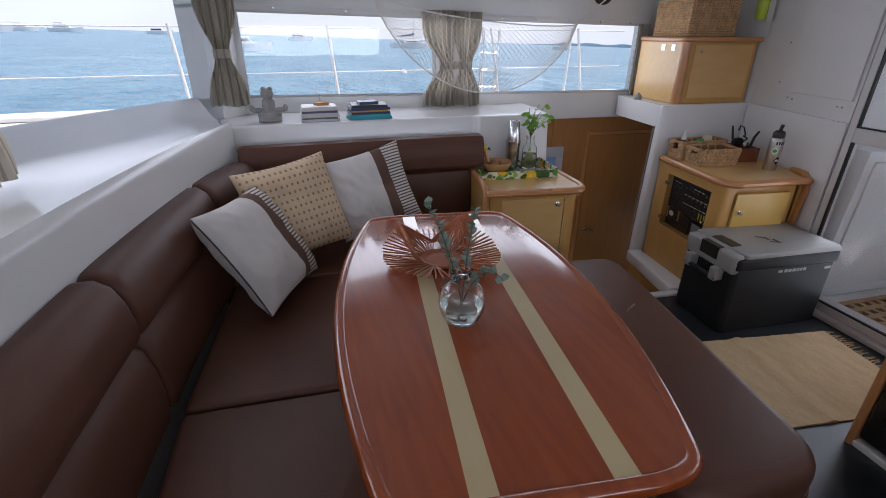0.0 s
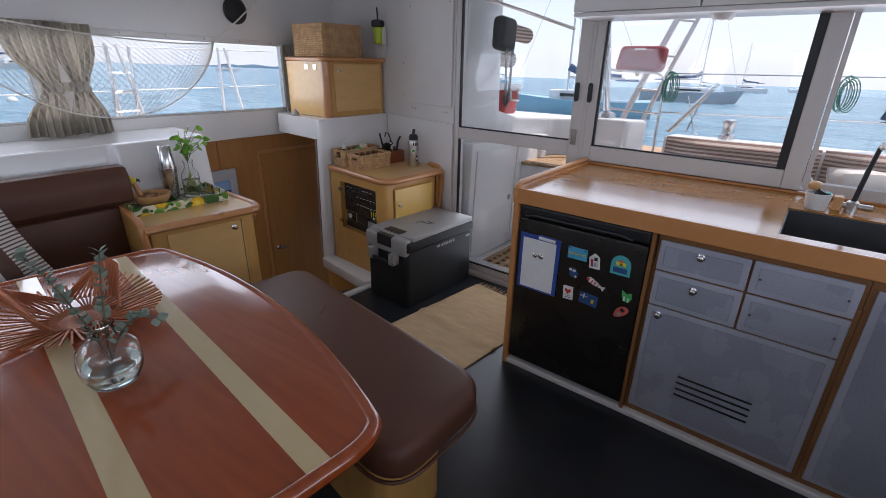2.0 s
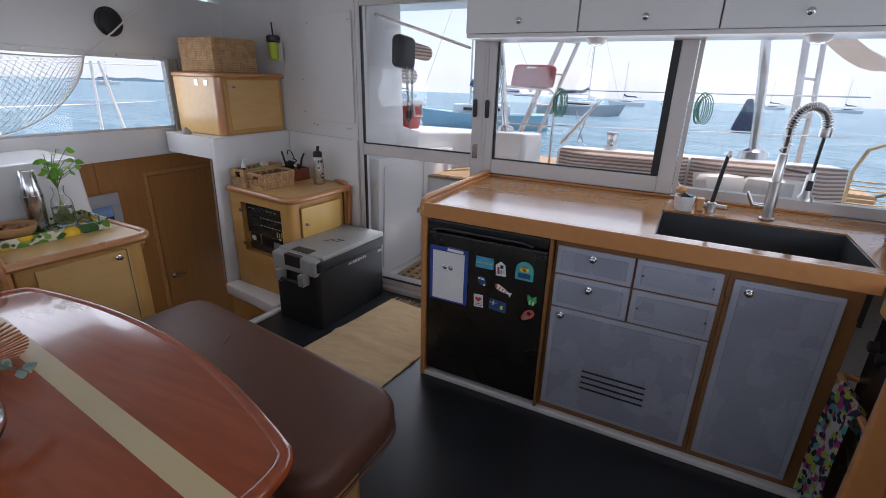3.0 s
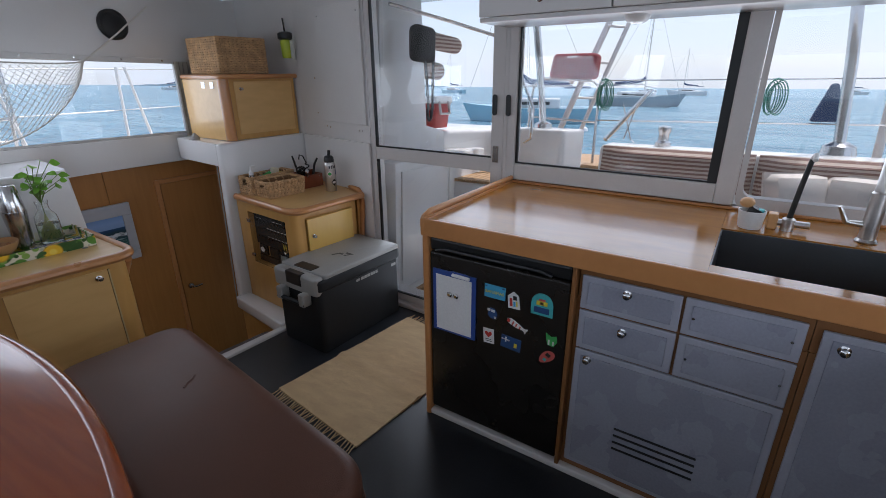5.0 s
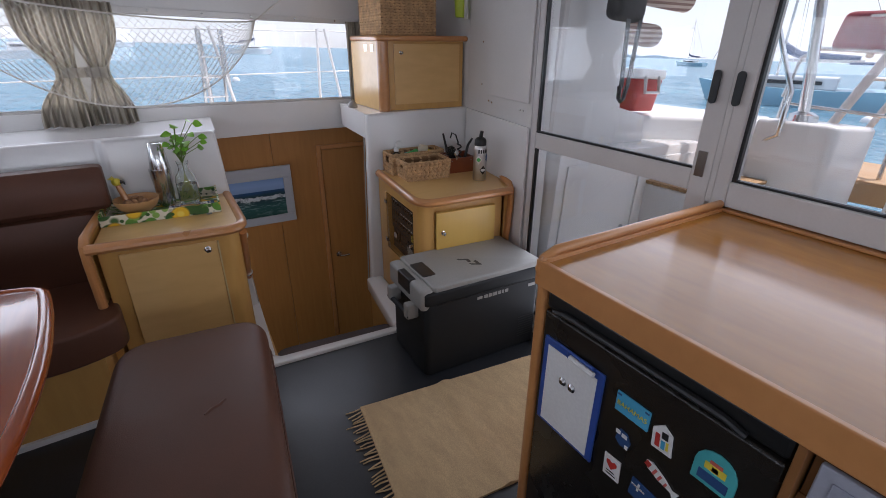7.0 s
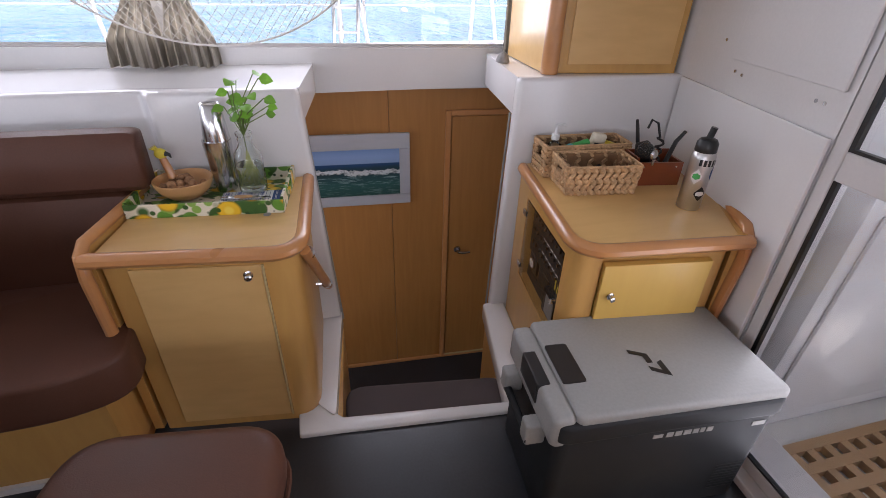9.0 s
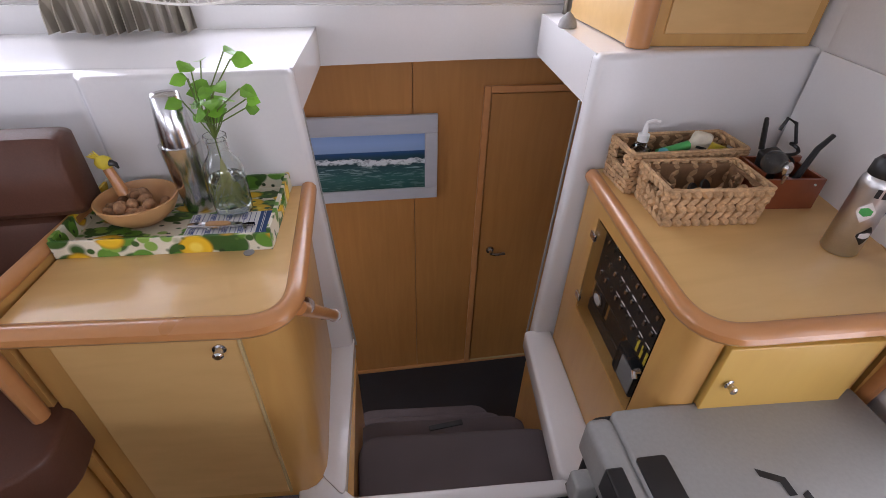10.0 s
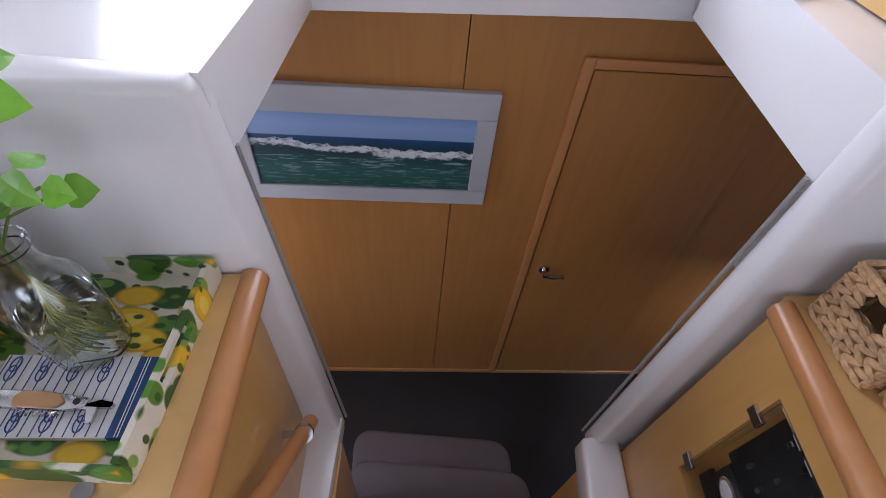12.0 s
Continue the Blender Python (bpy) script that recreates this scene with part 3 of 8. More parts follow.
def knob(parent, x, y, z, axis="x", r=0.011):
    m = pose(0, 0, 0, 0, -90, 0) if axis == "x" else pose(0, 0, 0, 90, 0, 0)
    part("knob", lathe([(r * 1.25, 0), (r * 1.3, 0.003), (r * 0.8, 0.005), (r * 0.75, 0.012), (r, 0.015), (r, 0.02), (r * 0.6, 0.023)], (x, y, z), 16, m=m), M_STEEL, parent, "chrome push-button knob", smooth=True)


GX = 1.625     # plane of the galley fronts
def galley_front(parent, y0, z0, y1, z1, knob_at=None, raised=True, name="drawer_front"):
    p = part(name, box(GX - 0.012, y0, z0, GX, y1, z1, 0.003), M_GREYDOOR, parent)
    if raised:
        part("raised_panel", box(GX - 0.016, y0 + 0.022, z0 + 0.02, GX - 0.012, y1 - 0.022, z1 - 0.02, 0.0015), M_GREYPANEL, p)
    if knob_at:
        knob(p, GX - 0.014, *knob_at)
    return p


u = thing("galley_drawer_unit", (2.0, 0.0, 0), "galley base unit with grey-blue drawers and vented door", "base cabinet")
bm = box(GX + 0.002, -0.305, 0.03, 2.38, 0.316, 0.74)
part("carcass", bm, M_CARCASS, u, "brown wooden frame")
part("front_rail", box(GX + 0.004, -0.303, 0.741, GX + 0.03, 0.314, 0.853), M_CARCASS, u)
galley_front(u, 0.006, 0.707, 0.302, 0.826, (0.158, 0.793))
galley_front(u, 0.006, 0.558, 0.302, 0.70, (0.158, 0.658))
for z0, z1 in ((0.707, 0.826), (0.558, 0.70)):
    p = galley_front(u, -0.290, z0, -0.002, z1)
    for y in (-0.265, -0.03):
        part("screw", lathe([(0.004, 0), (0.004, 0.003)], (GX - 0.016, y, (z0 + z1) / 2), 8, m=pose(0, 0, 0, 0, -90, 0)), M_STEEL, p)
p = galley_front(u, -0.290, 0.062, 0.302, 0.552, (0.257, 0.522), name="door")
for k in range(4):
    part("vent_slot", box(GX - 0.0185, -0.116, 0.196 + 0.028 * k, GX - 0.0135, 0.138, 0.203 + 0.028 * k), M_BLACK, p)
u = thing("galley_cupboard", (2.0, -0.52, 0), "galley base cupboard with a tall grey-blue door", "base cabinet")
part("carcass", box(GX + 0.002, -0.68, 0.03, 2.38, -0.307, 0.74), M_CARCASS, u, "brown wooden frame")
part("front_rail", box(GX + 0.004, -0.678, 0.741, GX + 0.03, -0.305, 0.853), M_CARCASS, u)
galley_front(u, -0.634, 0.06, -0.322, 0.817, (-0.37, 0.777), name="door")
struct("trim_kickboard", box(1.60, -0.70, 0.0, 1.66, 0.925, 0.028, 0.006), M_GEL, "white plinth strip along the galley floor")
wt = thing("worktop", (2.0, 0.1, 0.87), "varnished wooden galley worktop with a sink cut-out", "worktop")
for x0, y0, x1, y1 in ((1.60, -0.04, 2.385, 0.918), (1.60, -0.70, 1.665, -0.04), (2.065, -0.70, 2.385, -0.04), (1.60, -1.5, 2.385, -0.70)):
    part("board", box(x0, y0, 0.872, x1, y1, 0.92, 0.001), M_WORKTOP, wt)
part("edge_trim", prism(round_poly([(1.585, -0.70), (1.60, -0.70), (1.60, 0.935), (1.585, 0.935)], 0.004), 0.855, 0.924, 0.006), M_TRIM, wt)
part("fiddle_rail", tube([(1.60, 0.925, 0.86), (1.592, 0.925, 0.90), (1.60, 0.925, 0.925), (1.64, 0.925, 0.94), (2.36, 0.925, 0.94)], 0.013, 10), M_TRIM, wt, smooth=True)
part("back_trim", box(2.35, -0.70, 0.92, 2.385, 0.918, 0.93, 0.003), M_TRIM, wt)
part("side_panel", prism(round_poly([(1.595, 0.908), (2.385, 0.908), (2.385, 0.938), (1.595, 0.938)], [0.014, 0, 0, 0.014]), 0.0, 0.93, 0.002), M_TRIM, wt, "dark-edged wooden end panel")
sk = thing("sink", (1.95, -0.39, 0.7), "dark grey undermounted composite sink", "sink")
M_SINK = mat("sink_composite", (0.05, 0.055, 0.06), 0.3, vary=0.1, bump=0.1)
for x0, y0, x1, y1 in ((1.660, -0.705, 1.670, -0.035), (2.060, -0.705, 2.070, -0.035), (1.670, -0.045, 2.060, -0.035), (1.670, -0.705, 2.060, -0.695)):
    part("basin_wall", box(x0, y0, 0.72, x1, y1, 0.915, 0.002), M_SINK, sk)
part("basin_floor", box(1.660, -0.705, 0.71, 2.070, -0.035, 0.72), M_SINK, sk)
part("drain", lathe([(0.04, 0), (0.04, 0.003), (0.02, 0.004)], (1.87, -0.38, 0.72), 20), M_STEEL, sk)
# under-counter refrigerator
M_FRIDGE = mat("black_fridge_door", (0.016, 0.014, 0.012), 0.28, vary=0.1, scale=3, grain=0.05, bump=0.04)
fg = thing("refrigerator", (2.0, 0.62, 0), "black under-counter refrigerator with magnets on its door", "refrigerator")
part("body", box(1.64, 0.332, 0.03, 2.37, 0.905, 0.85), M_BLACK, fg)
part("door", box(1.603, 0.335, 0.05, 1.64, 0.904, 0.79, 0.008, 3), M_FRIDGE, fg, smooth=True)
part("handle_recess", box(1.606, 0.335, 0.795, 1.64, 0.904, 0.848, 0.01), M_BLACK, fg)
part("handle", tube([(1.600, 0.40, 0.80), (1.596, 0.44, 0.812), (1.596, 0.83, 0.812), (1.600, 0.87, 0.80)], 0.008, 8), M_BLACK, fg, smooth=True)
part("trim_strip", box(1.598, 0.318, 0.03, 1.64, 0.332, 0.855, 0.002), M_CARCASS, fg)

# upper galley cabinets
UY = [0.985, 0.437, -0.115, -0.68, -1.24, -1.8]
for a, c in zip(UY, UY[1:]):
    u = tagged(thing("wall_cabinet", (2.28, (a + c) / 2, 1.66), "white flat-fronted wall cabinet above the galley window", "wall cabinet", "upper galley cabinets"))
    part("body", box(2.115, c + 0.002, 1.668, 2.395, a - 0.002, 1.975), M_GEL, u)
    p = part("door", box(2.098, c + 0.003, 1.659, 2.115, a - 0.003, 1.972, 0.004), M_GEL, u)
    knob(p, 2.096, (a + c) / 2, 1.71)
struct("trim_cabinet_pelmet", box(2.105, -1.8, 1.638, 2.395, 0.983, 1.658, 0.006), M_GEL, "white pelmet board below the wall cabinets", True)
for y in (0.368, -0.457):
    l = thing("spotlight", (2.20, y, 1.638), "small white swivel spotlight below the wall cabinets", "spotlight", "galley spotlights")
    part("housing", lathe([(0.047, 0.0), (0.045, -0.010), (0.036, -0.022), (0.03, -0.026)], (2.20, y, 1.638), 24), M_GEL, l, smooth=True)
    part("lens", lathe([(0.028, -0.024), (0.022, -0.030), (0.01, -0.032)], (2.20, y, 1.638), 20), M_STEEL, l, smooth=True)

# cooker unit on the return of the galley
place(pose(0, 0.06, 0), 0)
u = thing("cooker_unit", (1.1, -1.1, 0), "beech cooker unit with a black oven and a towel bar", "cooker")
part("body", box(0.5, -1.5, 0.0, 1.60, -0.80, 0.86), M_BEECHV, u)
part("front_trim", box(0.5, -0.80, 0.80, 1.59, -0.765, 0.90, 0.01), M_BEECH, u)
part("hob", box(0.55, -1.48, 0.86, 1.57, -0.78, 0.905, 0.012), M_GEL, u, "white enamelled hob surface")
part("oven_front", box(1.275, -0.80, 0.12, 1.595, -0.782, 0.79, 0.006), M_FRIDGE, u, "dark glass oven front")
for k in range(3):
    part("control_knob", lathe([(0.02, 0), (0.018, 0.02), (0.012, 0.022)], (1.40 + 0.075 * k, -0.782, 0.70), 16, m=pose(0, 0, 0, -90, 0, 0)), M_BLACK, u)
part("towel_bar", tube([(1.28, -0.785, 0.56), (1.28, -0.735, 0.56), (1.59, -0.735, 0.56), (1.59, -0.785, 0.56)], 0.011, 8), M_TRIM, u)
part("side_panel", prism(round_poly([(1.235, -0.80), (1.27, -0.80), (1.27, -0.715), (1.235, -0.715)], 0.012), 0.0, 0.86, 0.004), M_TRIM, u)

# ---- saloon furniture ----
place(SALOON)
TC, TA = (0.158, 1.302), -9.0


def table_outline(grow=0.0):
    L = 0.695 + grow
    right = [(0.392 + grow - 0.105 * v * v, v * L) for v in [-1 + 2 * k / 14 for k in range(15)]]
    pts = right + [(-x, y) for x, y in right[::-1]]
    r = [0.0] * len(pts)
    for i in (0, 14, 15, 29):
        r[i] = 0.13
    return rot_pts(round_poly(pts, r, 7), *TC, TA)


t = thing("dining_table", (TC[0], TC[1], 0), "varnished mahogany dining table with two pale inlaid strips", "table")
part("tabletop", prism(table_outline(-0.012), 0.708, 0.738, 0.003), M_TABLE, t, smooth=True)
part("edge_moulding", tube([(x, y, 0.724) for x, y in table_outline(-0.008)], 0.019, 10, closed=True), M_TABLE, t, "rounded darker rim", smooth=True)
for cx in (-0.120, 0.141):
    q = rot_pts([(cx - 0.026, -0.685), (cx + 0.026, -0.685), (cx + 0.026, 0.685), (cx - 0.026, 0.685)], *TC, TA)
    part("inlay_strip", prism(q, 0.7385, 0.7388), M_INLAY, t, "pale wood inlay")
part("pedestal", lathe([(0.17, 0.0), (0.17, 0.02), (0.06, 0.035), (0.055, 0.69), (0.16, 0.70), (0.16, 0.708)], (TC[0], TC[1], 0)), M_STEEL, t, smooth=True)
# bench
b_ = thing("bench", (0.8, 1.25, 0), "bench seat in brown leather on a beech base", "bench")
BO = round_poly([(0.44, 0.66), (0.90, 0.63), (1.135, 1.835), (0.67, 1.91)], [0.14, 0.14, 0.12, 0.12], 8)
bm = prism(BO, 0.36, 0.485, 0.045, 5)
part("seat", bm, M_LEATHER, b_, smooth=True)
part("piping", tube([(x, y, 0.372) for x, y in BO], 0.006, 6, closed=True), M_LEATHER, b_)
part("tuft", tube([(0.855, 1.39, 0.4835), (0.875, 1.405, 0.485), (0.895, 1.41, 0.485), (0.915, 1.425, 0.4835)], 0.005, 6), M_LEATHER, b_, "creased button dimple", smooth=True)
part("base", prism(round_poly([(0.52, 0.76), (0.82, 0.74), (1.02, 1.72), (0.73, 1.78)], 0.1), 0.0, 0.36), M_BEECHV, b_, smooth=True)


# sofa
def back_part(pts, profile, n=12, endr=0.035, bm=None):
    """A padded back section swept along a curved line in plan; profile: (depth behind the line, height)."""
    p0, p1, p2 = [Vector((*p, 0)) for p in pts]
    nb = bmesh.new()
    cx = sum(a for a, z in profile) / len(profile)
    cz = sum(z for a, z in profile) / len(profile)
    L = (p1 - p0).length + (p2 - p1).length
    rings = []
    ss = [0, 0.12, 0.35, 0.7, 1.0]
    ts = [endr / L * s for s in ss] + [endr / L + (1 - 2 * endr / L) * k / n for k in range(1, n)] + [1 - endr / L * s for s in ss[::-1]]
    for t in ts:
        p = p0 * (1 - t) ** 2 + p1 * 2 * t * (1 - t) + p2 * t ** 2
        tg = (2 * (1 - t) * (p1 - p0) + 2 * t * (p2 - p1)).normalized()
        back = Vector((-tg.y, tg.x, 0))
        e = min(t, 1 - t) * L
        f = 1.0 if e >= endr else 0.72 + 0.28 * math.sqrt(max(0, 1 - (1 - e / endr) ** 2))
        rings.append([nb.verts.new(p + back * (cx + (a - cx) * f) + Vector((0, 0, cz + (z - cz) * (0.5 + 0.5 * f)))) for a, z in profile])
    m = len(profile)
    for a, c in zip(rings, rings[1:]):
        for i in range(m):
            nb.faces.new((a[i], a[(i + 1) % m], c[(i + 1) % m], c[i]))
    nb.faces.new(rings[0])
    nb.faces.new(rings[-1][::-1])
    bmesh.ops.recalc_face_normals(nb, faces=nb.faces)
    return merge(bm, nb)


LOW = [(0.0, 0.42), (-0.008, 0.5), (0.0, 0.58), (0.02, 0.655), (0.045, 0.675), (0.13, 0.675), (0.15, 0.42)]
ROLL = [(0.035, 0.68), (0.012, 0.705), (0.008, 0.75), (0.02, 0.81), (0.045, 0.86), (0.085, 0.885), (0.13, 0.883), (0.175, 0.855), (0.19, 0.80), (0.185, 0.68)]
LOWF = [(0.0, 0.42), (-0.008, 0.55), (0.0, 0.68), (0.015, 0.74), (0.03, 0.75), (0.11, 0.75), (0.11, 0.42)]
ROLLF = [(0.02, 0.755), (0.0, 0.775), (-0.004, 0.83), (0.004, 0.895), (0.03, 0.935), (0.07, 0.942), (0.11, 0.93), (0.11, 0.755)]
s_ = thing("sofa", (-0.3, 2.0, 0), "wraparound corner sofa in brown leather with padded backrests", "sofa")
part("seat", prism(round_poly([(-0.76, 0.0), (-0.14, 0.0), (-0.10, 1.325), (-0.70, 1.375)], 0.03), 0.31, 0.45, 0.035, 4), M_LEATHER, s_, smooth=True)
part("seat", prism(round_poly([(-0.70, 1.385), (-0.10, 1.335), (-0.06, 2.11), (-0.60, 2.15)], 0.03), 0.31, 0.45, 0.035, 4), M_LEATHER, s_, smooth=True)
part("seat", prism(round_poly([(-0.66, 2.16), (-0.05, 2.115), (0.54, 2.11), (0.70, 2.17), (0.66, 2.66), (-0.5, 2.68)], [0.03, 0.02, 0.1, 0.08, 0.02, 0.1]), 0.31, 0.45, 0.035, 4), M_LEATHER, s_, smooth=True)
for pts in ([(-0.82, 0.30), (-0.80, 0.87), (-0.735, 1.425)], [(-0.732, 1.435), (-0.69, 1.85), (-0.60, 2.20)], [(-0.597, 2.21), (-0.56, 2.34), (-0.44, 2.56)]):
    part("lower_back", back_part(pts, LOW), M_LEATHER, s_, smooth=True)
    part("back_roll", back_part(pts, ROLL), M_LEATHER, s_, smooth=True)
far = [(-0.55, 2.615), (0.1, 2.62), (0.685, 2.59)]
part("lower_back", back_part(far, LOWF), M_LEATHER, s_, smooth=True)
part("back_roll", back_part([(-0.55, 2.615), (0.1, 2.62), (0.75, 2.585)], ROLLF), M_LEATHER, s_, smooth=True)
part("base", prism([(-0.72, 0.0), (-0.22, 0.0), (-0.18, 2.2), (0.60, 2.18), (0.62, 2.6), (-0.6, 2.62)], 0.0, 0.31), M_BEECHV, s_, "beech plinth")
struct("trim_sofa_plinth", prism([(-0.2, 2.185), (0.58, 2.165), (0.58, 2.18), (-0.18, 2.2)], 0.0, 0.025), M_GEL, "white strip at the foot of the sofa plinth")


# ---- cabinets beside the stairs ----
def rim(points, r=0.017):
    return tube(points, r, 10)


place(SALOON @ pose(0.014, -0.02, 0) @ stretch(1.17, 2.235, 0, 0.955, 1.1, 0.922))
c_ = thing("cabinet", (0.9, 2.5, 0), "beech side cabinet with a rounded rim and one door", "cabinet")
FL, FR_ = Vector((0.615, 2.31)), Vector((1.165, 2.235))
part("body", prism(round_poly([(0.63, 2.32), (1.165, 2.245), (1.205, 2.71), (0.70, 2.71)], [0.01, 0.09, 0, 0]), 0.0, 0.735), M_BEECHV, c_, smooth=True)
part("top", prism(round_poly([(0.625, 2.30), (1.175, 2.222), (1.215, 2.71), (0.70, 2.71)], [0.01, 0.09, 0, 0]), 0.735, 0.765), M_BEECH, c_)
co = round_poly([(0.60, 2.305), (1.18, 2.222), (1.222, 2.71)], [0.0, 0.1, 0.0], 8)
part("front_rim", rim([(x, y, 0.754) for x, y in co], 0.023), M_TRIM, c_, "rounded reddish front edge", smooth=True)
part("side_panel", prism([(0.585, 2.33), (0.615, 2.325), (0.695, 2.71), (0.665, 2.71)], 0.0, 0.785), M_BEECHV, c_)
part("side_panel_rim", rim([(0.60, 2.31, 0.30), (0.597, 2.302, 0.70), (0.598, 2.312, 0.765), (0.605, 2.34, 0.79), (0.68, 2.70, 0.79)], 0.018), M_TRIM, c_, "rounded edge of the side panel", smooth=True)
dx = (FR_ - FL).normalized()
nrm = Vector((dx.y, -dx.x))


def on_cabl(s, out):
    p = Vector((0.63, 2.32)) + dx * s + nrm * out
    return (p.x, p.y)


p = part("door", prism([on_cabl(0.07, 0.006), on_cabl(0.435, 0.006), on_cabl(0.435, -0.01), on_cabl(0.07, -0.01)], 0.035, 0.705, 0.002), M_BEECH, c_)
part("edge_strip", prism([on_cabl(0.437, 0.009), on_cabl(0.443, 0.009), on_cabl(0.443, -0.005), on_cabl(0.437, -0.005)], 0.035, 0.705), M_INLAY, c_)
kp = on_cabl(0.395, 0.006)
knob(p, kp[0], kp[1], 0.672, "y", 0.011)
place(SALOON @ pose(-0.033, 0.04, -0.097))
hr = thing("hand_rail", (1.24, 2.45, 0.6), "short beech hand rail on chrome brackets", "hand rail")
part("bar", tube([(1.232, 2.262, 0.742), (1.29, 2.64, 0.34)], 0.017, 14), M_TRIM, hr, smooth=True)
for yy, zz in ((2.31, 0.705), (2.60, 0.385)):
    part("bracket", tube([(1.16, yy, zz), (1.233 + (yy - 2.262) * 0.153, yy, zz - 0.004)], 0.008, 8), M_STEEL, hr, "chrome bracket", smooth=True)
    part("collar", lathe([(0.021, -0.007), (0.021, 0.007)], (1.233 + (yy - 2.262) * 0.153, yy, zz - 0.004), 16, m=pose(0, 0, 0, 42, 0, 0)), M_STEEL, hr, smooth=True)

CORNER = SALOON @ pose(-0.022, 0, 0) @ stretch(1.985, 2.11, 0, 0.93, 1.03, 0.925, 0.165)
place(CORNER)
c_ = thing("corner_cabinet", (2.2, 2.3, 0), "beech corner cabinet with switch panel and rounded rim", "cabinet")
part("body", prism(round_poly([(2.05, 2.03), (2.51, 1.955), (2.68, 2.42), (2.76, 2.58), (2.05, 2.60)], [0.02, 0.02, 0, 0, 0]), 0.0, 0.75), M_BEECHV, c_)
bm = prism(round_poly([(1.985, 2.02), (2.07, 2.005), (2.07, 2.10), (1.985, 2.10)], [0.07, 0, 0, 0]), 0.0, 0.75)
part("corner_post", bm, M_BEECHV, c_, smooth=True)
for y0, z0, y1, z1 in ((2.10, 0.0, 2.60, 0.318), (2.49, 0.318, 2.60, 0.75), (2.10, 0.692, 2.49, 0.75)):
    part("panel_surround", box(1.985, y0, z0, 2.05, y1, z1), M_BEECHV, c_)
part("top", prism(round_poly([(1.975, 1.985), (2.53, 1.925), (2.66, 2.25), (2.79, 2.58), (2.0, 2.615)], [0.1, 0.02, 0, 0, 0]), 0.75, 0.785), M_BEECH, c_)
co = round_poly([(1.988, 2.60), (1.968, 1.985), (2.545, 1.922)], [0.0, 0.11, 0.0], 8)
part("front_rim", rim([(x, y, 0.774) for x, y in co], 0.023), M_TRIM, c_, "rounded reddish front edge", smooth=True)
part("end_rim", rim([(2.535, 1.955, 0.30), (2.553, 1.935, 0.70), (2.555, 1.94, 0.765), (2.565, 1.97, 0.795), (2.63, 2.14, 0.797)], 0.02), M_TRIM, c_, "rounded edge of the end panel", smooth=True)
part("end_panel", prism([(2.52, 1.955), (2.545, 1.945), (2.66, 2.22), (2.64, 2.23)], 0.0, 0.787), M_BEECHV, c_)
M_YDOOR = wood("yellow_beech_door", (0.66, 0.42, 0.10), (0.55, 0.31, 0.07), 0.4, (8, 8, 1.5), 0.2)
p = part("door", prism([(2.075, 1.99), (2.445, 1.94), (2.45, 1.965), (2.08, 2.015)], 0.30, 0.705, 0.003), M_YDOOR, c_)
knob(p, 2.115, 1.984, 0.59, "y", 0.010)
# switch panel in its recess
place(CORNER @ pose(0, 0, 0.025) @ stretch(2.0, 2.1, 0.295, sz=0.841))
part("recess_back", box(2.035, 2.10, 0.295, 2.049, 2.49, 0.735), M_BEECHV, c_)
sp = part("switch_panel", box(2.02, 2.115, 0.46, 2.035, 2.475, 0.725, 0.002), M_BLACK, c_, "black electrical switch panel")
M_WHITEP = mat("white_plastic", (0.75, 0.75, 0.74), 0.35, vary=0.03, bump=0.02)
M_YEL = mat("yellow_label", (0.75, 0.6, 0.06), 0.5, vary=0.04)
rs = random.Random(4)
for i in range(3):
    for j in range(9):
        y, z = 2.15 + j * 0.036, 0.53 + i * 0.07
        bmx = box(2.012, y - 0.004, z - 0.008, 2.02, y + 0.004, z + 0.008)
        part("toggle_switch", bmx, M_STEEL if (i + j) % 3 else M_BLACK, sp)
        if rs.random() < 0.7:
            part("switch_label", box(2.0185, y - 0.011, z + 0.013, 2.0197, y + 0.011, z + 0.017), M_WHITEP, sp)
for k in range(3):
    part("yellow_label", box(2.0175, 2.135 + 0.022 * k, 0.475, 2.0195, 2.143 + 0.022 * k, 0.525), M_YEL, sp)
gp = part("gauge_panel", box(2.022, 2.375, 0.37, 2.035, 2.46, 0.452, 0.002), M_BLACK, c_, "black gauge panel")
part("gauge", lathe([(0.028, 0), (0.028, 0.006), (0.024, 0.008)], (2.022, 2.418, 0.415), 24, m=pose(0, 0, 0, 0, -90, 0)), M_STEEL, gp, "round chrome gauge", smooth=True)
part("gauge_dial", lathe([(0.022, 0.0082), (0.0, 0.0085)], (2.022, 2.418, 0.415), 24, m=pose(0, 0, 0, 0, -90, 0)), M_WHITEP, gp)
part("meter_panel", box(2.022, 2.25, 0.37, 2.035, 2.35, 0.452, 0.002), M_BLACK, c_, "black meter panel")
rd = part("radio", box(1.998, 2.125, 0.33, 2.035, 2.235, 0.452, 0.006), M_COOLDARK, c_, "grey radio set")
part("radio_face", box(1.994, 2.13, 0.345, 1.998, 2.20, 0.44, 0.002), M_COOLLID, rd)
part("radio_slot", box(1.992, 2.20, 0.345, 1.997, 2.212, 0.44), M_BLACK, rd)
part("lower_panel", box(2.022, 2.25, 0.305, 2.035, 2.47, 0.362, 0.002), M_BLACK, c_, "black lower panel")
M_PERSPEX = glass("smoked_acrylic", (0.85, 0.85, 0.85), 0.0, 1.15)
part("panel_door", box(1.986, 2.105, 0.30, 1.990, 2.485, 0.73), M_PERSPEX, c_, "clear acrylic panel door").visible_shadow = False
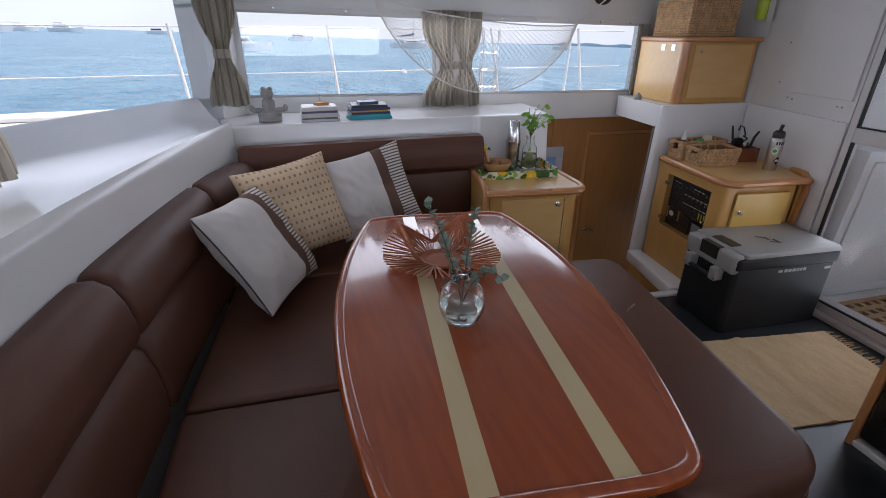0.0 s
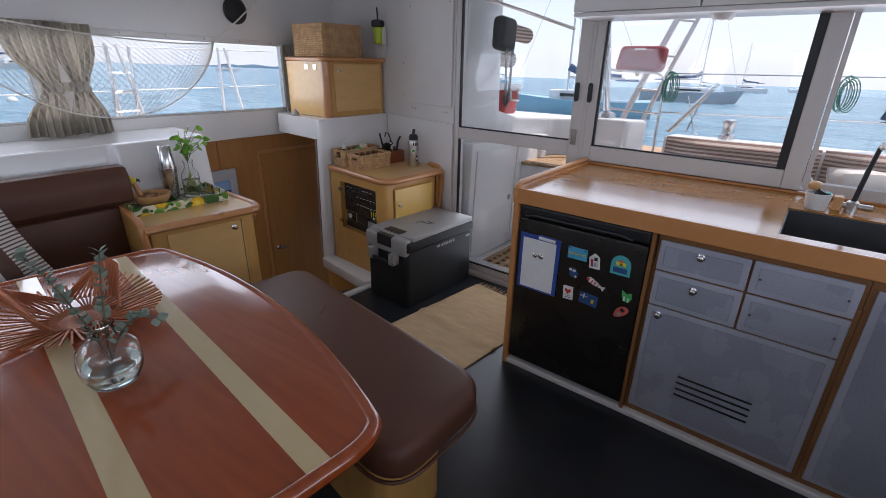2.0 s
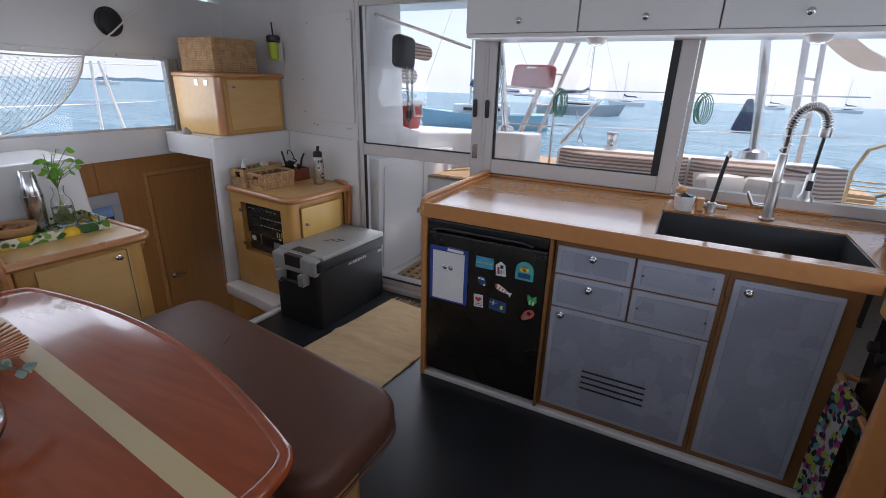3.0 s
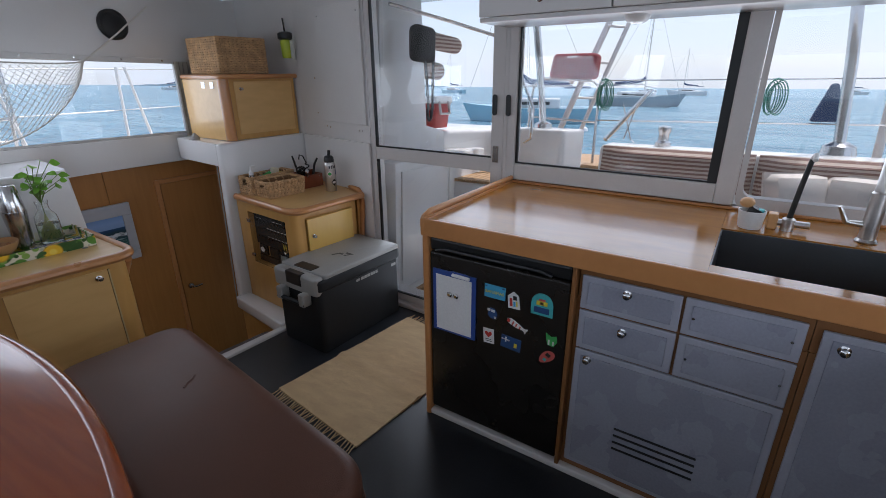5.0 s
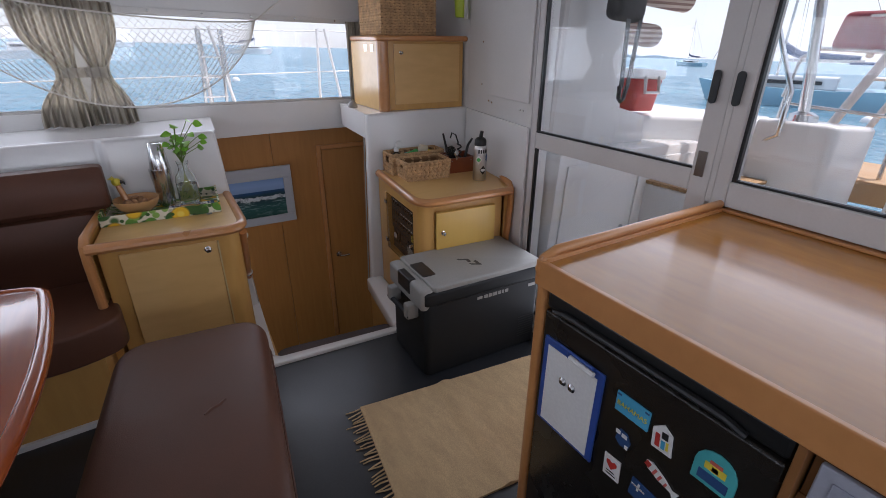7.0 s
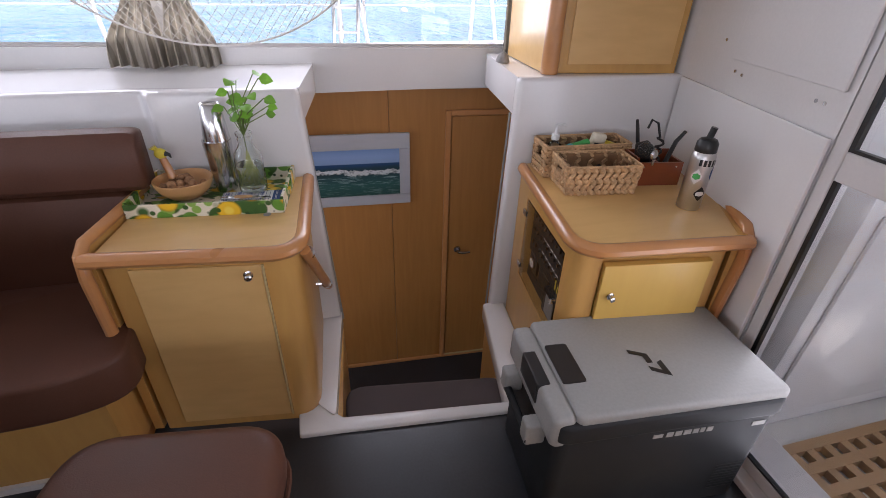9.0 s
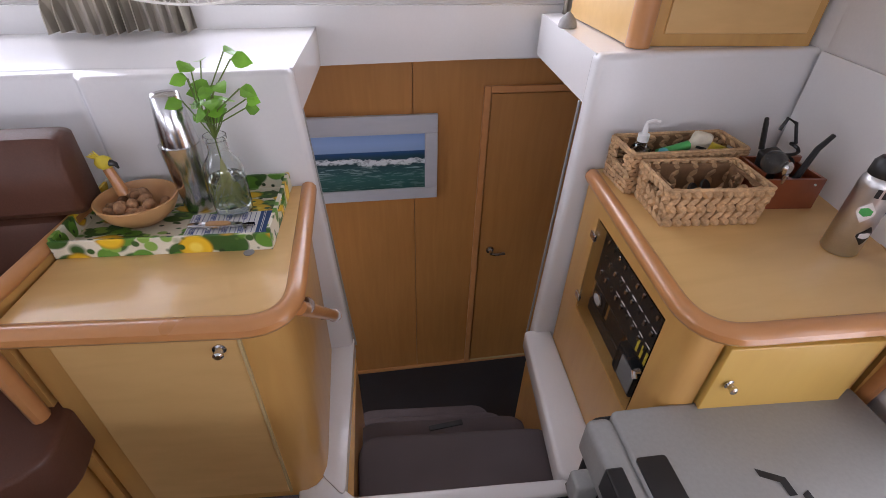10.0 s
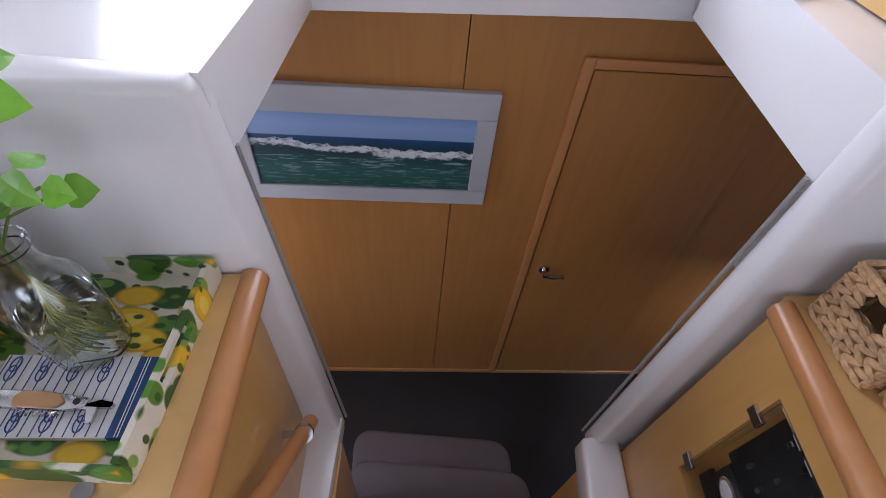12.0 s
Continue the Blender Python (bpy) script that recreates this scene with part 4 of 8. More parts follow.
for yy, zz in ((2.487, 0.66), (2.487, 0.36)):
    part("hinge", box(1.976, yy - 0.016, zz - 0.014, 1.986, yy + 0.016, zz + 0.014, 0.002), M_STEEL, c_, "small chrome hinge")
part("latch", tube([(1.985, 2.112, 0.50), (1.968, 2.112, 0.50), (1.966, 2.10, 0.49)], 0.008, 8), M_STEEL, c_, "chrome twist latch")

# upper corner cabinet
place(SALOON @ pose(-0.01, 0, -0.045))
c_ = thing("upper_corner_cabinet", (2.4, 2.85, 1.09), "small upper beech cabinet with a rounded corner post", "cabinet")
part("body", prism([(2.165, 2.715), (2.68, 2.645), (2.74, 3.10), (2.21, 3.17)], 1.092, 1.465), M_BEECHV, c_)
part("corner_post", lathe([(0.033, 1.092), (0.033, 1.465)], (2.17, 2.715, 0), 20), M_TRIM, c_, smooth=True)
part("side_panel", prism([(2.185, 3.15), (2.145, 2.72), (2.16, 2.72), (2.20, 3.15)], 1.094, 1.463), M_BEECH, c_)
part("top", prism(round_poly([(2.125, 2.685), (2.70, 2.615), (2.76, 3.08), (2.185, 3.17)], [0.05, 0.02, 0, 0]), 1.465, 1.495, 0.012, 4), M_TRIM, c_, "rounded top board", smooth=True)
p = part("door", prism([(2.235, 2.70), (2.655, 2.645), (2.657, 2.657), (2.238, 2.715)], 1.125, 1.45, 0.002), M_BEECH, c_)
knob(p, 2.275, 2.695, 1.405, "y", 0.008)
for y in (2.80, 2.90):
    part("steel_clip", box(2.147 + (y - 2.80) * 0.1, y - 0.018, 1.41, 2.17, y + 0.018, 1.45, 0.002), M_STEEL, c_)

# cool box
place(SALOON)
c_ = thing("cool_box", (2.085, 1.815, 0), "dark grey portable cool box with a pale grey lid", "cool box", rz=-6)
c_.scale = (1.0, 1.03, 0.965)
part("body", prism(rrect(-0.315, -0.175, 0.315, 0.175, 0.03), 0.0, 0.385, 0.008), M_COOLDARK, c_, local=True, smooth=True)
part("lid_rim", prism(rrect(-0.325, -0.185, 0.325, 0.185, 0.035), 0.385, 0.452, 0.012), M_COOLDARK, c_, "dark lid rim", local=True, smooth=True)
part("lid_panel", prism(rrect(-0.275, -0.178, 0.322, 0.18, 0.02), 0.44, 0.476, 0.01), M_COOLLID, c_, "pale grey textured lid panel", local=True, smooth=True)
ep = part("end_cap", prism(rrect(-0.333, -0.172, -0.27, 0.172, 0.02), 0.36, 0.47, 0.018, 4), M_COOLLID, c_, "pale grey rounded end cap", local=True, smooth=True)
part("display", box(-0.337, -0.06, 0.40, -0.30, 0.06, 0.474, 0.004), M_BLACK, ep, local=True)
part("grip_recess", prism(rrect(-0.27, -0.07, -0.205, 0.07, 0.008), 0.47, 0.479), M_BLACK, c_, "black lid grip", local=True)
for y in (-0.09, 0.09):
    hd = part("handle_bracket", box(-0.372, y - 0.022, 0.30, -0.315, y + 0.022, 0.375, 0.008, 3), M_COOLLID, c_, "grey carrying handle bracket", local=True, smooth=True)
part("handle_bar", tube([(-0.36, -0.11, 0.315), (-0.36, 0.11, 0.315)], 0.012, 10), M_COOLDARK, c_, local=True, smooth=True)
# lid mark as two plain hooks
for pts in ([(-0.04, 0.055), (0.012, 0.03), (0.012, -0.005), (-0.006, -0.005), (-0.006, 0.022), (-0.04, 0.038)],
            [(-0.01, -0.015), (0.022, -0.034), (0.022, -0.005), (0.04, 0.002), (0.04, -0.06), (-0.01, -0.033)]):
    bmx = bmesh.new()
    vs = [bmx.verts.new((-0.005 + 0.95 * x, 0.95 * y - 0.03, 0.4775)) for x, y in pts]
    bmx.faces.new(vs)
    bmesh.ops.recalc_face_normals(bmx, faces=bmx.faces)
    part("lid_mark", bmx, M_BLACK, c_, local=True)
# plain pale bars where the maker's mark stands
for k, (x0, x1, z0, z1) in enumerate([(-0.05, -0.022, 0.352, 0.366), (-0.012, 0.008, 0.35, 0.368), (0.013, 0.033, 0.35, 0.368), (0.038, 0.06, 0.35, 0.368), (0.065, 0.082, 0.35, 0.368), (0.087, 0.1, 0.35, 0.368), (0.106, 0.124, 0.35, 0.368), (0.245, 0.285, 0.345, 0.362)]):
    part("mark_bar", box(x0, -0.1765, z0, x1, -0.1752, z1), M_COOLLID, c_, local=True)
for k in range(9):
    part("vent_slot", box(0.20, -0.1765, 0.06 + 0.014 * k, 0.29, -0.1752, 0.065 + 0.014 * k), M_BLACK, c_, local=True)

# rug with fringe
rg = tagged(thing("rug", (1.85, 1.35, 0.0), "cream flat-woven cotton rug with a knotted fringe", "rug"))
RA, RB, RC, RD = Vector((1.415, 1.662)), Vector((1.302, 1.085)), Vector((2.20, 0.94)), Vector((2.31, 1.50))
bm = bmesh.new()
nn = 26
g = [[None] * (nn + 1) for _ in range(nn + 1)]
for i in range(nn + 1):
    for j in range(nn + 1):
        u, v = i / nn, j / nn
        p = (RA * (1 - u) + RD * u) * (1 - v) + (RB * (1 - u) + RC * u) * v
        z = 0.009 + 0.0025 * noise.noise((p.x * 9, p.y * 9, 0)) + 0.012 * math.exp(-((u - 0.42) / 0.012) ** 2)
        g[i][j] = bm.verts.new((p.x, p.y, z))
for i in range(nn):
    for j in range(nn):
        bm.faces.new((g[i][j], g[i][j + 1], g[i + 1][j + 1], g[i + 1][j]))
r_ = bmesh.ops.extrude_face_region(bm, geom=list(bm.faces))
for v in [q for q in r_["geom"] if isinstance(q, bmesh.types.BMVert)]:
    v.co.z = 0.001
bmesh.ops.recalc_face_normals(bm, faces=bm.faces)
part("cloth", bm, M_RUG, rg, smooth=True)
rs = random.Random(7)
for end, (P, Q) in enumerate(((RA, RB), (RD, RC))):
    bm = None
    for k in range(34):
        s = (k + 0.5) / 34
        a = P * (1 - s) + Q * s
        out = Vector((-1, 0.1)) if end == 0 else Vector((1, -0.1))
        ln = 0.05 + rs.random() * 0.02
        dv = out * ln + Vector((rs.uniform(-0.012, 0.012), rs.uniform(-0.012, 0.012)))
        bm = tube([(a.x, a.y, 0.007), (a.x + dv.x * 0.5, a.y + dv.y * 0.5 + rs.uniform(-0.004, 0.004), 0.006), (a.x + dv.x, a.y + dv.y, 0.004)], 0.0035, 5, bm=bm, taper=0.0025)
    part("fringe", bm, M_RUG, rg)
# hull passage door and picture
dd = tagged(thing("door_2", (2.1, 3.17, -0.87), "closed beech veneered cabin door with a chrome lever"), kind="structure")
part("frame", hull(box(0.71, -0.014, -0.86, 0.738, 0, 0.83, 0.003)), M_TRIM, dd)
part("frame", hull(box(0.738, -0.014, 0.802, 1.32, 0, 0.83, 0.003)), M_TRIM, dd)
part("leaf", hull(box(0.744, -0.008, -0.84, 1.285, 0, 0.797, 0.002)), M_WALLWOOD, dd)
part("sill_strip", hull(box(0.744, -0.012, -0.85, 1.285, 0, -0.842)), M_INLAY, dd)
hd = part("door_handle", hull(lathe([(0.02, 0), (0.02, 0.006), (0.009, 0.008), (0.009, 0.04)], (0.80, -0.008, 0.0), 16, m=pose(0, 0, 0, 90, 0, 0))), M_STEEL, dd, "chrome lever handle", smooth=True)
part("lever", hull(tube([(0.80, -0.046, 0.0), (0.825, -0.048, -0.005), (0.87, -0.044, -0.005)], 0.008, 8)), M_STEEL, hd, smooth=True)
struct("trim_hull_skirting", hull(box(-1.0, -0.01, -0.87, 1.75, 0, -0.845, 0.003)), M_TRIM, "thin wooden skirting strip")

# ---- materials of the loose things ----
def pattern(name, base, dark, kind, scale=30.0, stretch=(1, 1, 1), rough=0.85, width=0.5, axis="X"):
    """Printed cloth or paper: stripes, a block print, lemons and leaves, or woven bands."""
    m = mat(name, base, rough, vary=0.06, scale=12, grain=0.05, gscale=400, bump=0.25, bscale=700, sheen=0.0)
    nt = m.node_tree
    b = nt.nodes["Principled BSDF"]
    old = b.inputs["Base Color"].links[0].from_socket
    tc = nt.nodes.new("ShaderNodeTexCoord")
    mp = nt.nodes.new("ShaderNodeMapping")
    mp.inputs["Scale"].default_value = stretch
    nt.links.new(tc.outputs["Object"], mp.inputs["Vector"])

    def mix(fac, a, c):
        mx = nt.nodes.new("ShaderNodeMix")
        mx.data_type = "RGBA"
        nt.links.new(fac, mx.inputs["Factor"])
        nt.links.new(a, mx.inputs[6])
        mx.inputs[7].default_value = (*c, 1)
        return mx.outputs[2]

    def step(sock, lo, hi, flip=False):
        r = nt.nodes.new("ShaderNodeMapRange")
        r.inputs["From Min"].default_value, r.inputs["From Max"].default_value = lo, hi
        if flip:
            r.inputs["To Min"].default_value, r.inputs["To Max"].default_value = 1, 0
        nt.links.new(sock, r.inputs["Value"])
        return r.outputs[0]
    out = old
    if kind == "stripes":
        w = nt.nodes.new("ShaderNodeTexWave")
        w.wave_type, w.bands_direction = "BANDS", axis
        w.inputs["Scale"].default_value, w.inputs["Distortion"].default_value = scale, 0.0
        nt.links.new(mp.outputs[0], w.inputs["Vector"])
        out = mix(step(w.outputs[1], width, width + 0.1), old, dark)
    elif kind == "dots":
        v = nt.nodes.new("ShaderNodeTexVoronoi")
        v.voronoi_dimensions = "2D"
        v.inputs["Scale"].default_value, v.inputs["Randomness"].default_value = scale, 0.06
        nt.links.new(mp.outputs[0], v.inputs["Vector"])
        out = mix(step(v.outputs["Distance"], 0.17, 0.24, True), old, dark)
    elif kind in ("lemons", "tropical"):
        prints = ((15, 0.45, (0.035, 0.11, 0.018)), (19, 0.38, (0.10, 0.27, 0.03)), (23, 0.28, (0.22, 0.40, 0.07)), (31, 0.17, (0.015, 0.05, 0.01)), (12.5, 0.40, (0.50, 0.27, 0.01)), (12.5, 0.365, (0.82, 0.52, 0.02)), (12.5, 0.20, (0.9, 0.68, 0.10)), (26, 0.20, (0.03, 0.10, 0.015)))
        if kind == "tropical":
            prints = ((15, 0.5, (0.05, 0.04, 0.09)), (19, 0.45, (0.12, 0.45, 0.45)), (24, 0.42, (0.45, 0.5, 0.08)), (21, 0.36, (0.5, 0.06, 0.25)), (29, 0.36, (0.6, 0.55, 0.4)), (33, 0.3, (0.03, 0.03, 0.06)))
        for sc, th, c in prints:
            v = nt.nodes.new("ShaderNodeTexVoronoi")
            v.inputs["Scale"].default_value, v.inputs["Randomness"].default_value = sc, 1.0
            m2 = nt.nodes.new("ShaderNodeMapping")
            m2.inputs["Scale"].default_value = (0.85, 1.55, 0.9)
            m2.inputs["Location"].default_value = (sc * 0.37, sc * 0.11, sc * 0.05)
            m2.inputs["Rotation"].default_value = (0, 0, sc * 0.4)
            nt.links.new(tc.outputs["Object"], m2.inputs["Vector"])
            nt.links.new(m2.outputs[0], v.inputs["Vector"])
            out = mix(step(v.outputs["Distance"], th - 0.03, th + 0.03, True), out, c)
    nt.links.new(out, b.inputs["Base Color"])
    return m


def painted_sea():
    """The picture: bands of sky, surf and green water with broken foam."""
    m = bpy.data.materials.new("painted_seascape")
    m.use_nodes = True
    nt = m.node_tree
    b = nt.nodes["Principled BSDF"]
    b.inputs["Roughness"].default_value = 0.4
    tc = nt.nodes.new("ShaderNodeTexCoord")
    sp = nt.nodes.new("ShaderNodeSeparateXYZ")
    nt.links.new(tc.outputs["Generated"], sp.inputs[0])

    def noise(scale, stretch, detail=8):
        mp = nt.nodes.new("ShaderNodeMapping")
        mp.inputs["Scale"].default_value = stretch
        nt.links.new(tc.outputs["Object"], mp.inputs["Vector"])
        n = nt.nodes.new("ShaderNodeTexNoise")
        n.inputs["Scale"].default_value, n.inputs["Detail"].default_value, n.inputs["Roughness"].default_value = scale, detail, 0.65
        nt.links.new(mp.outputs[0], n.inputs["Vector"])
        return n.outputs[0]

    def calc(op, a, c, d=None):
        k = nt.nodes.new("ShaderNodeMath")
        k.operation = op
        for q, v in enumerate((a, c) if d is None else (a, c, d)):
            if isinstance(v, (int, float)):
                k.inputs[q].default_value = v
            else:
                nt.links.new(v, k.inputs[q])
        return k.outputs[0]

    def ramp(value, stops):
        cr = nt.nodes.new("ShaderNodeValToRGB")
        els = cr.color_ramp.elements
        els[0].position, els[0].color = stops[0][0], (*stops[0][1], 1)
        els[1].position, els[1].color = stops[-1][0], (*stops[-1][1], 1)
        for pos, c in stops[1:-1]:
            els.new(pos).color = (*c, 1)
        nt.links.new(value, cr.inputs[0])
        return cr.outputs[0]

    def lay(under, over, mask):
        mx = nt.nodes.new("ShaderNodeMix")
        mx.data_type = "RGBA"
        nt.links.new(mask, mx.inputs["Factor"])
        nt.links.new(under, mx.inputs[6])
        mx.inputs[7].default_value = (*over, 1)
        return mx.outputs[2]
    z = sp.outputs["Z"]
    fine, swell = noise(40, (1, 1, 1.6)), noise(7, (1, 1, 1), 3)
    rough_z = calc("MULTIPLY_ADD", calc("SUBTRACT", swell, 0.5), 0.10, z)
    sea_ = ramp(rough_z, [(0.0, (0.015, 0.075, 0.06)), (0.25, (0.02, 0.10, 0.095)), (0.42, (0.012, 0.06, 0.07)), (0.50, (0.008, 0.035, 0.045)), (0.60, (0.012, 0.05, 0.075)), (0.66, (0.01, 0.06, 0.15)), (0.70, (0.012, 0.07, 0.2))])
    streak = ramp(noise(16, (1, 1, 9)), [(0.50, (0, 0, 0)), (0.53, (0, 0, 0)), (0.60, (1, 1, 1))])
    low = ramp(z, [(0.0, (0.25, 0.25, 0.25)), (0.2, (0.35, 0.35, 0.35)), (0.40, (0.8, 0.8, 0.8)), (0.47, (0, 0, 0))])
    out = lay(sea_, (0.30, 0.42, 0.42), calc("MULTIPLY", streak, low))
    crest = calc("MULTIPLY_ADD", calc("SUBTRACT", swell, 0.5), 0.22, calc("MULTIPLY_ADD", calc("SUBTRACT", fine, 0.5), 0.16, calc("MULTIPLY_ADD", sp.outputs["X"], 0.11, z)))
    band = ramp(crest, [(0.54, (0, 0, 0)), (0.57, (0.9, 0.9, 0.9)), (0.635, (1, 1, 1)), (0.65, (0, 0, 0))])
    out = lay(out, (0.66, 0.70, 0.72), calc("MULTIPLY", band, ramp(fine, [(0.30, (0.1, 0.1, 0.1)), (0.5, (1, 1, 1)), (1.0, (1, 1, 1))])))
    sky_ = ramp(z, [(0.70, (0.24, 0.36, 0.58)), (0.85, (0.26, 0.40, 0.66)), (1.0, (0.2, 0.33, 0.6))])
    mx = nt.nodes.new("ShaderNodeMix")
    mx.data_type = "RGBA"
    nt.links.new(ramp(z, [(0.695, (0, 0, 0)), (0.70, (0.5, 0.5, 0.5)), (0.705, (1, 1, 1))]), mx.inputs["Factor"])
    nt.links.new(out, mx.inputs[6])
    nt.links.new(sky_, mx.inputs[7])
    nt.links.new(mx.outputs[2], b.inputs["Base Color"])
    return m


M_LINEN = mat("white_linen", (0.62, 0.58, 0.55), 0.9, vary=0.05, scale=9, grain=0.06, gscale=500, bump=0.35, bscale=40, sheen=0.1)
M_BROWNCLOTH = mat("brown_cotton", (0.12, 0.065, 0.045), 0.9, vary=0.1, grain=0.1, bump=0.3, bscale=500)
M_STRIPE = pattern("striped_cotton", (0.62, 0.58, 0.53), (0.13, 0.09, 0.075), "stripes", 21.0, width=0.58, axis="Y")
M_PRINT = pattern("block_printed_cotton", (0.62, 0.47, 0.31), (0.33, 0.19, 0.11), "dots", 40.0, (1.0, 0.75, 1))
M_LEMON = pattern("lemon_print", (0.72, 0.68, 0.55), (0, 0, 0), "lemons", rough=0.4)
M_CURTAIN = pattern("curtain_cloth", (0.6, 0.555, 0.48), (0.4, 0.36, 0.3), "stripes", 9.0, (1, 0, 0.0), 0.95, 0.8)
M_CURTAINWHITE = mat("curtain_lining", (0.6, 0.57, 0.53), 0.95, vary=0.05, bump=0.2, bscale=300)
M_COPPER = mat("copper_sticks", (0.42, 0.15, 0.07), 0.32, 0.35, vary=0.15, grain=0.1, bump=0.1, island=0.15)
M_CLEAR = glass("clear_glass", (0.97, 1.0, 0.99))
M_WATER = glass("vase_water", (0.85, 0.92, 0.88), 0.0, 1.33)
M_EUC = mat("eucalyptus_leaf", (0.22, 0.285, 0.23), 0.7, vary=0.2, scale=30, bump=0.1, island=0.25)
M_LEAF = mat("pothos_leaf", (0.17, 0.42, 0.035), 0.35, vary=0.25, scale=25, bump=0.1, island=0.2)
M_STEM = mat("green_stem", (0.13, 0.2, 0.04), 0.6, vary=0.1)
M_TWIG = mat("brown_twig", (0.16, 0.1, 0.06), 0.8, vary=0.15)
M_ROOT = mat("pale_root", (0.5, 0.52, 0.2), 0.7, vary=0.2)
M_BOWL = wood("turned_bowl_wood", (0.6, 0.33, 0.14), (0.45, 0.22, 0.08), 0.4, (3, 3, 14), 0.2)
M_NUT = mat("nut_shell", (0.36, 0.19, 0.09), 0.7, vary=0.25, scale=60, grain=0.2, bump=0.8, bscale=180, island=0.25)
M_WICKER = mat("water_hyacinth_weave", (0.52, 0.325, 0.165), 0.75, vary=0.3, scale=25, grain=0.25, gscale=120, bump=0.5, bscale=250)
M_WICKERIN = mat("weave_lining", (0.24, 0.13, 0.06), 0.85, vary=0.25, scale=30, bump=0.5, bscale=150)
M_GREYSTONE = mat("grey_stone", (0.3, 0.29, 0.28), 0.8, vary=0.15, scale=30, bump=0.4, bscale=150)
M_REDWOOD = wood("red_stained_wood", (0.26, 0.06, 0.02), (0.16, 0.03, 0.01), 0.3, (9, 2, 9), 0.5)
M_PICFRAME = wood("grey_limed_frame", (0.46, 0.47, 0.5), (0.34, 0.35, 0.38), 0.5, (2, 8, 8), 0.0)
M_PICTURE = painted_sea()
M_BLUE = mat("blue_plastic", (0.03, 0.08, 0.32), 0.35, vary=0.05)
M_NET = mat("white_cord", (0.72, 0.7, 0.66), 0.9, vary=0.05)
M_NAVY = mat("navy_paper", (0.02, 0.07, 0.2), 0.6, vary=0.05)
M_TEAL = mat("teal_print", (0.06, 0.4, 0.42), 0.5, vary=0.1)
M_RED = mat("red_plastic", (0.5, 0.04, 0.03), 0.4, vary=0.08)
M_GREEN = mat("green_plastic", (0.06, 0.4, 0.1), 0.4, vary=0.1)
M_PINK = mat("coral_rubber", (0.6, 0.12, 0.1), 0.5, vary=0.08)
M_SKYBLUE = mat("sky_blue_print", (0.06, 0.36, 0.58), 0.5, vary=0.08)
M_CREAM = mat("cream_plastic", (0.7, 0.64, 0.5), 0.35, vary=0.04)
M_LIME = mat("lime_plastic", (0.5, 0.62, 0.05), 0.4, vary=0.05)


def lettering(words, size, m, material, parent):
    cu = bpy.data.curves.new("lettering", "FONT")
    cu.body, cu.size, cu.align_x, cu.align_y, cu.extrude = words, size, "CENTER", "CENTER", 0.0004
    o = bpy.data.objects.new("lettering_source", cu)
    scene.collection.objects.link(o)
    me = bpy.data.meshes.new_from_object(o)
    bpy.data.objects.remove(o)
    bm = bmesh.new()
    bm.from_mesh(me)
    bpy.data.meshes.remove(me)
    bm.transform(m)
    return part("lettering", bm, material, parent)


# ---- pillows ----
def pillow(label, c, normal, up, w, h, thick, mats, bands, group="sofa pillows"):
    """A stuffed square pillow with pinched corners; bands are the shares of its width that each cloth takes."""
    n = Vector(normal).normalized()
    u = Vector(up)
    v = (u - n * u.dot(n)).normalized()
    x = v.cross(n).normalized()
    m = Matrix((x, v, n)).transposed().to_4x4()
    m.translation = Vector(c)
    o = new("pillow")
    m = AT @ m
    o.matrix_basis = m
    WORLD[o] = m
    tagged(o, label, "pillow", group)
    N = 44
    for bi in range(len(mats)):
        lo, hi = (sum(bands[:bi]), sum(bands[:bi + 1]))
        bm = bmesh.new()
        k = max(4, int(N * (hi - lo)))
        for side in (1, -1):
            g = []
            for i in range(k + 1):
                row = []
                for j in range(N + 1):
                    a, c2 = (lo + (hi - lo) * i / k) * 2 - 1, j / N * 2 - 1
                    f = (1 - a ** 4) * (1 - c2 ** 4)
                    pinch = 1 - 0.07 * (1 - a * a) * c2 * c2, 1 - 0.07 * (1 - c2 * c2) * a * a
                    wr = 0.016 * noise.noise((a * 1.9 + c[0] * 9, c2 * 1.9, c[1] * 7)) + 0.009 * noise.noise((a * 4.5, c2 * 4.5 + a * 3, c[0] * 20)) + 0.003 * noise.noise((a * 11, c2 * 9, c[1] * 13))
                    z = side * (thick * 0.5 * max(f, 0) ** 0.55 + 0.004) + wr * f ** 0.5 if f > 0 else side * 0.004
                    row.append(bm.verts.new((a * w / 2 * pinch[1], c2 * h / 2 * pinch[0], z)))
                g.append(row)
            for i in range(k):
                for j in range(N):
                    q = (g[i][j], g[i + 1][j], g[i + 1][j + 1], g[i][j + 1])
                    bm.faces.new(q if side > 0 else q[::-1])
        bmesh.ops.remove_doubles(bm, verts=bm.verts, dist=0.0005)
        part("cover_band" if len(mats) > 1 else "cover", bm, mats[bi], o, local=True, smooth=True)
    return o


pillow("white linen pillow with brown band and striped edge", (-0.46, 2.0, 0.675), (0.73, -0.38, 0.56), (-0.5, 0.27, 0.82), 0.41, 0.45, 0.16, [M_LINEN, M_BROWNCLOTH, M_STRIPE], [0.62, 0.13, 0.25])
pillow("cream block-printed cotton pillow leaning on the backrest", (-0.31, 2.30, 0.72), (0.30, -0.85, 0.42), (-0.16, 0.12, 1), 0.44, 0.44, 0.15, [M_PRINT], [1.0])
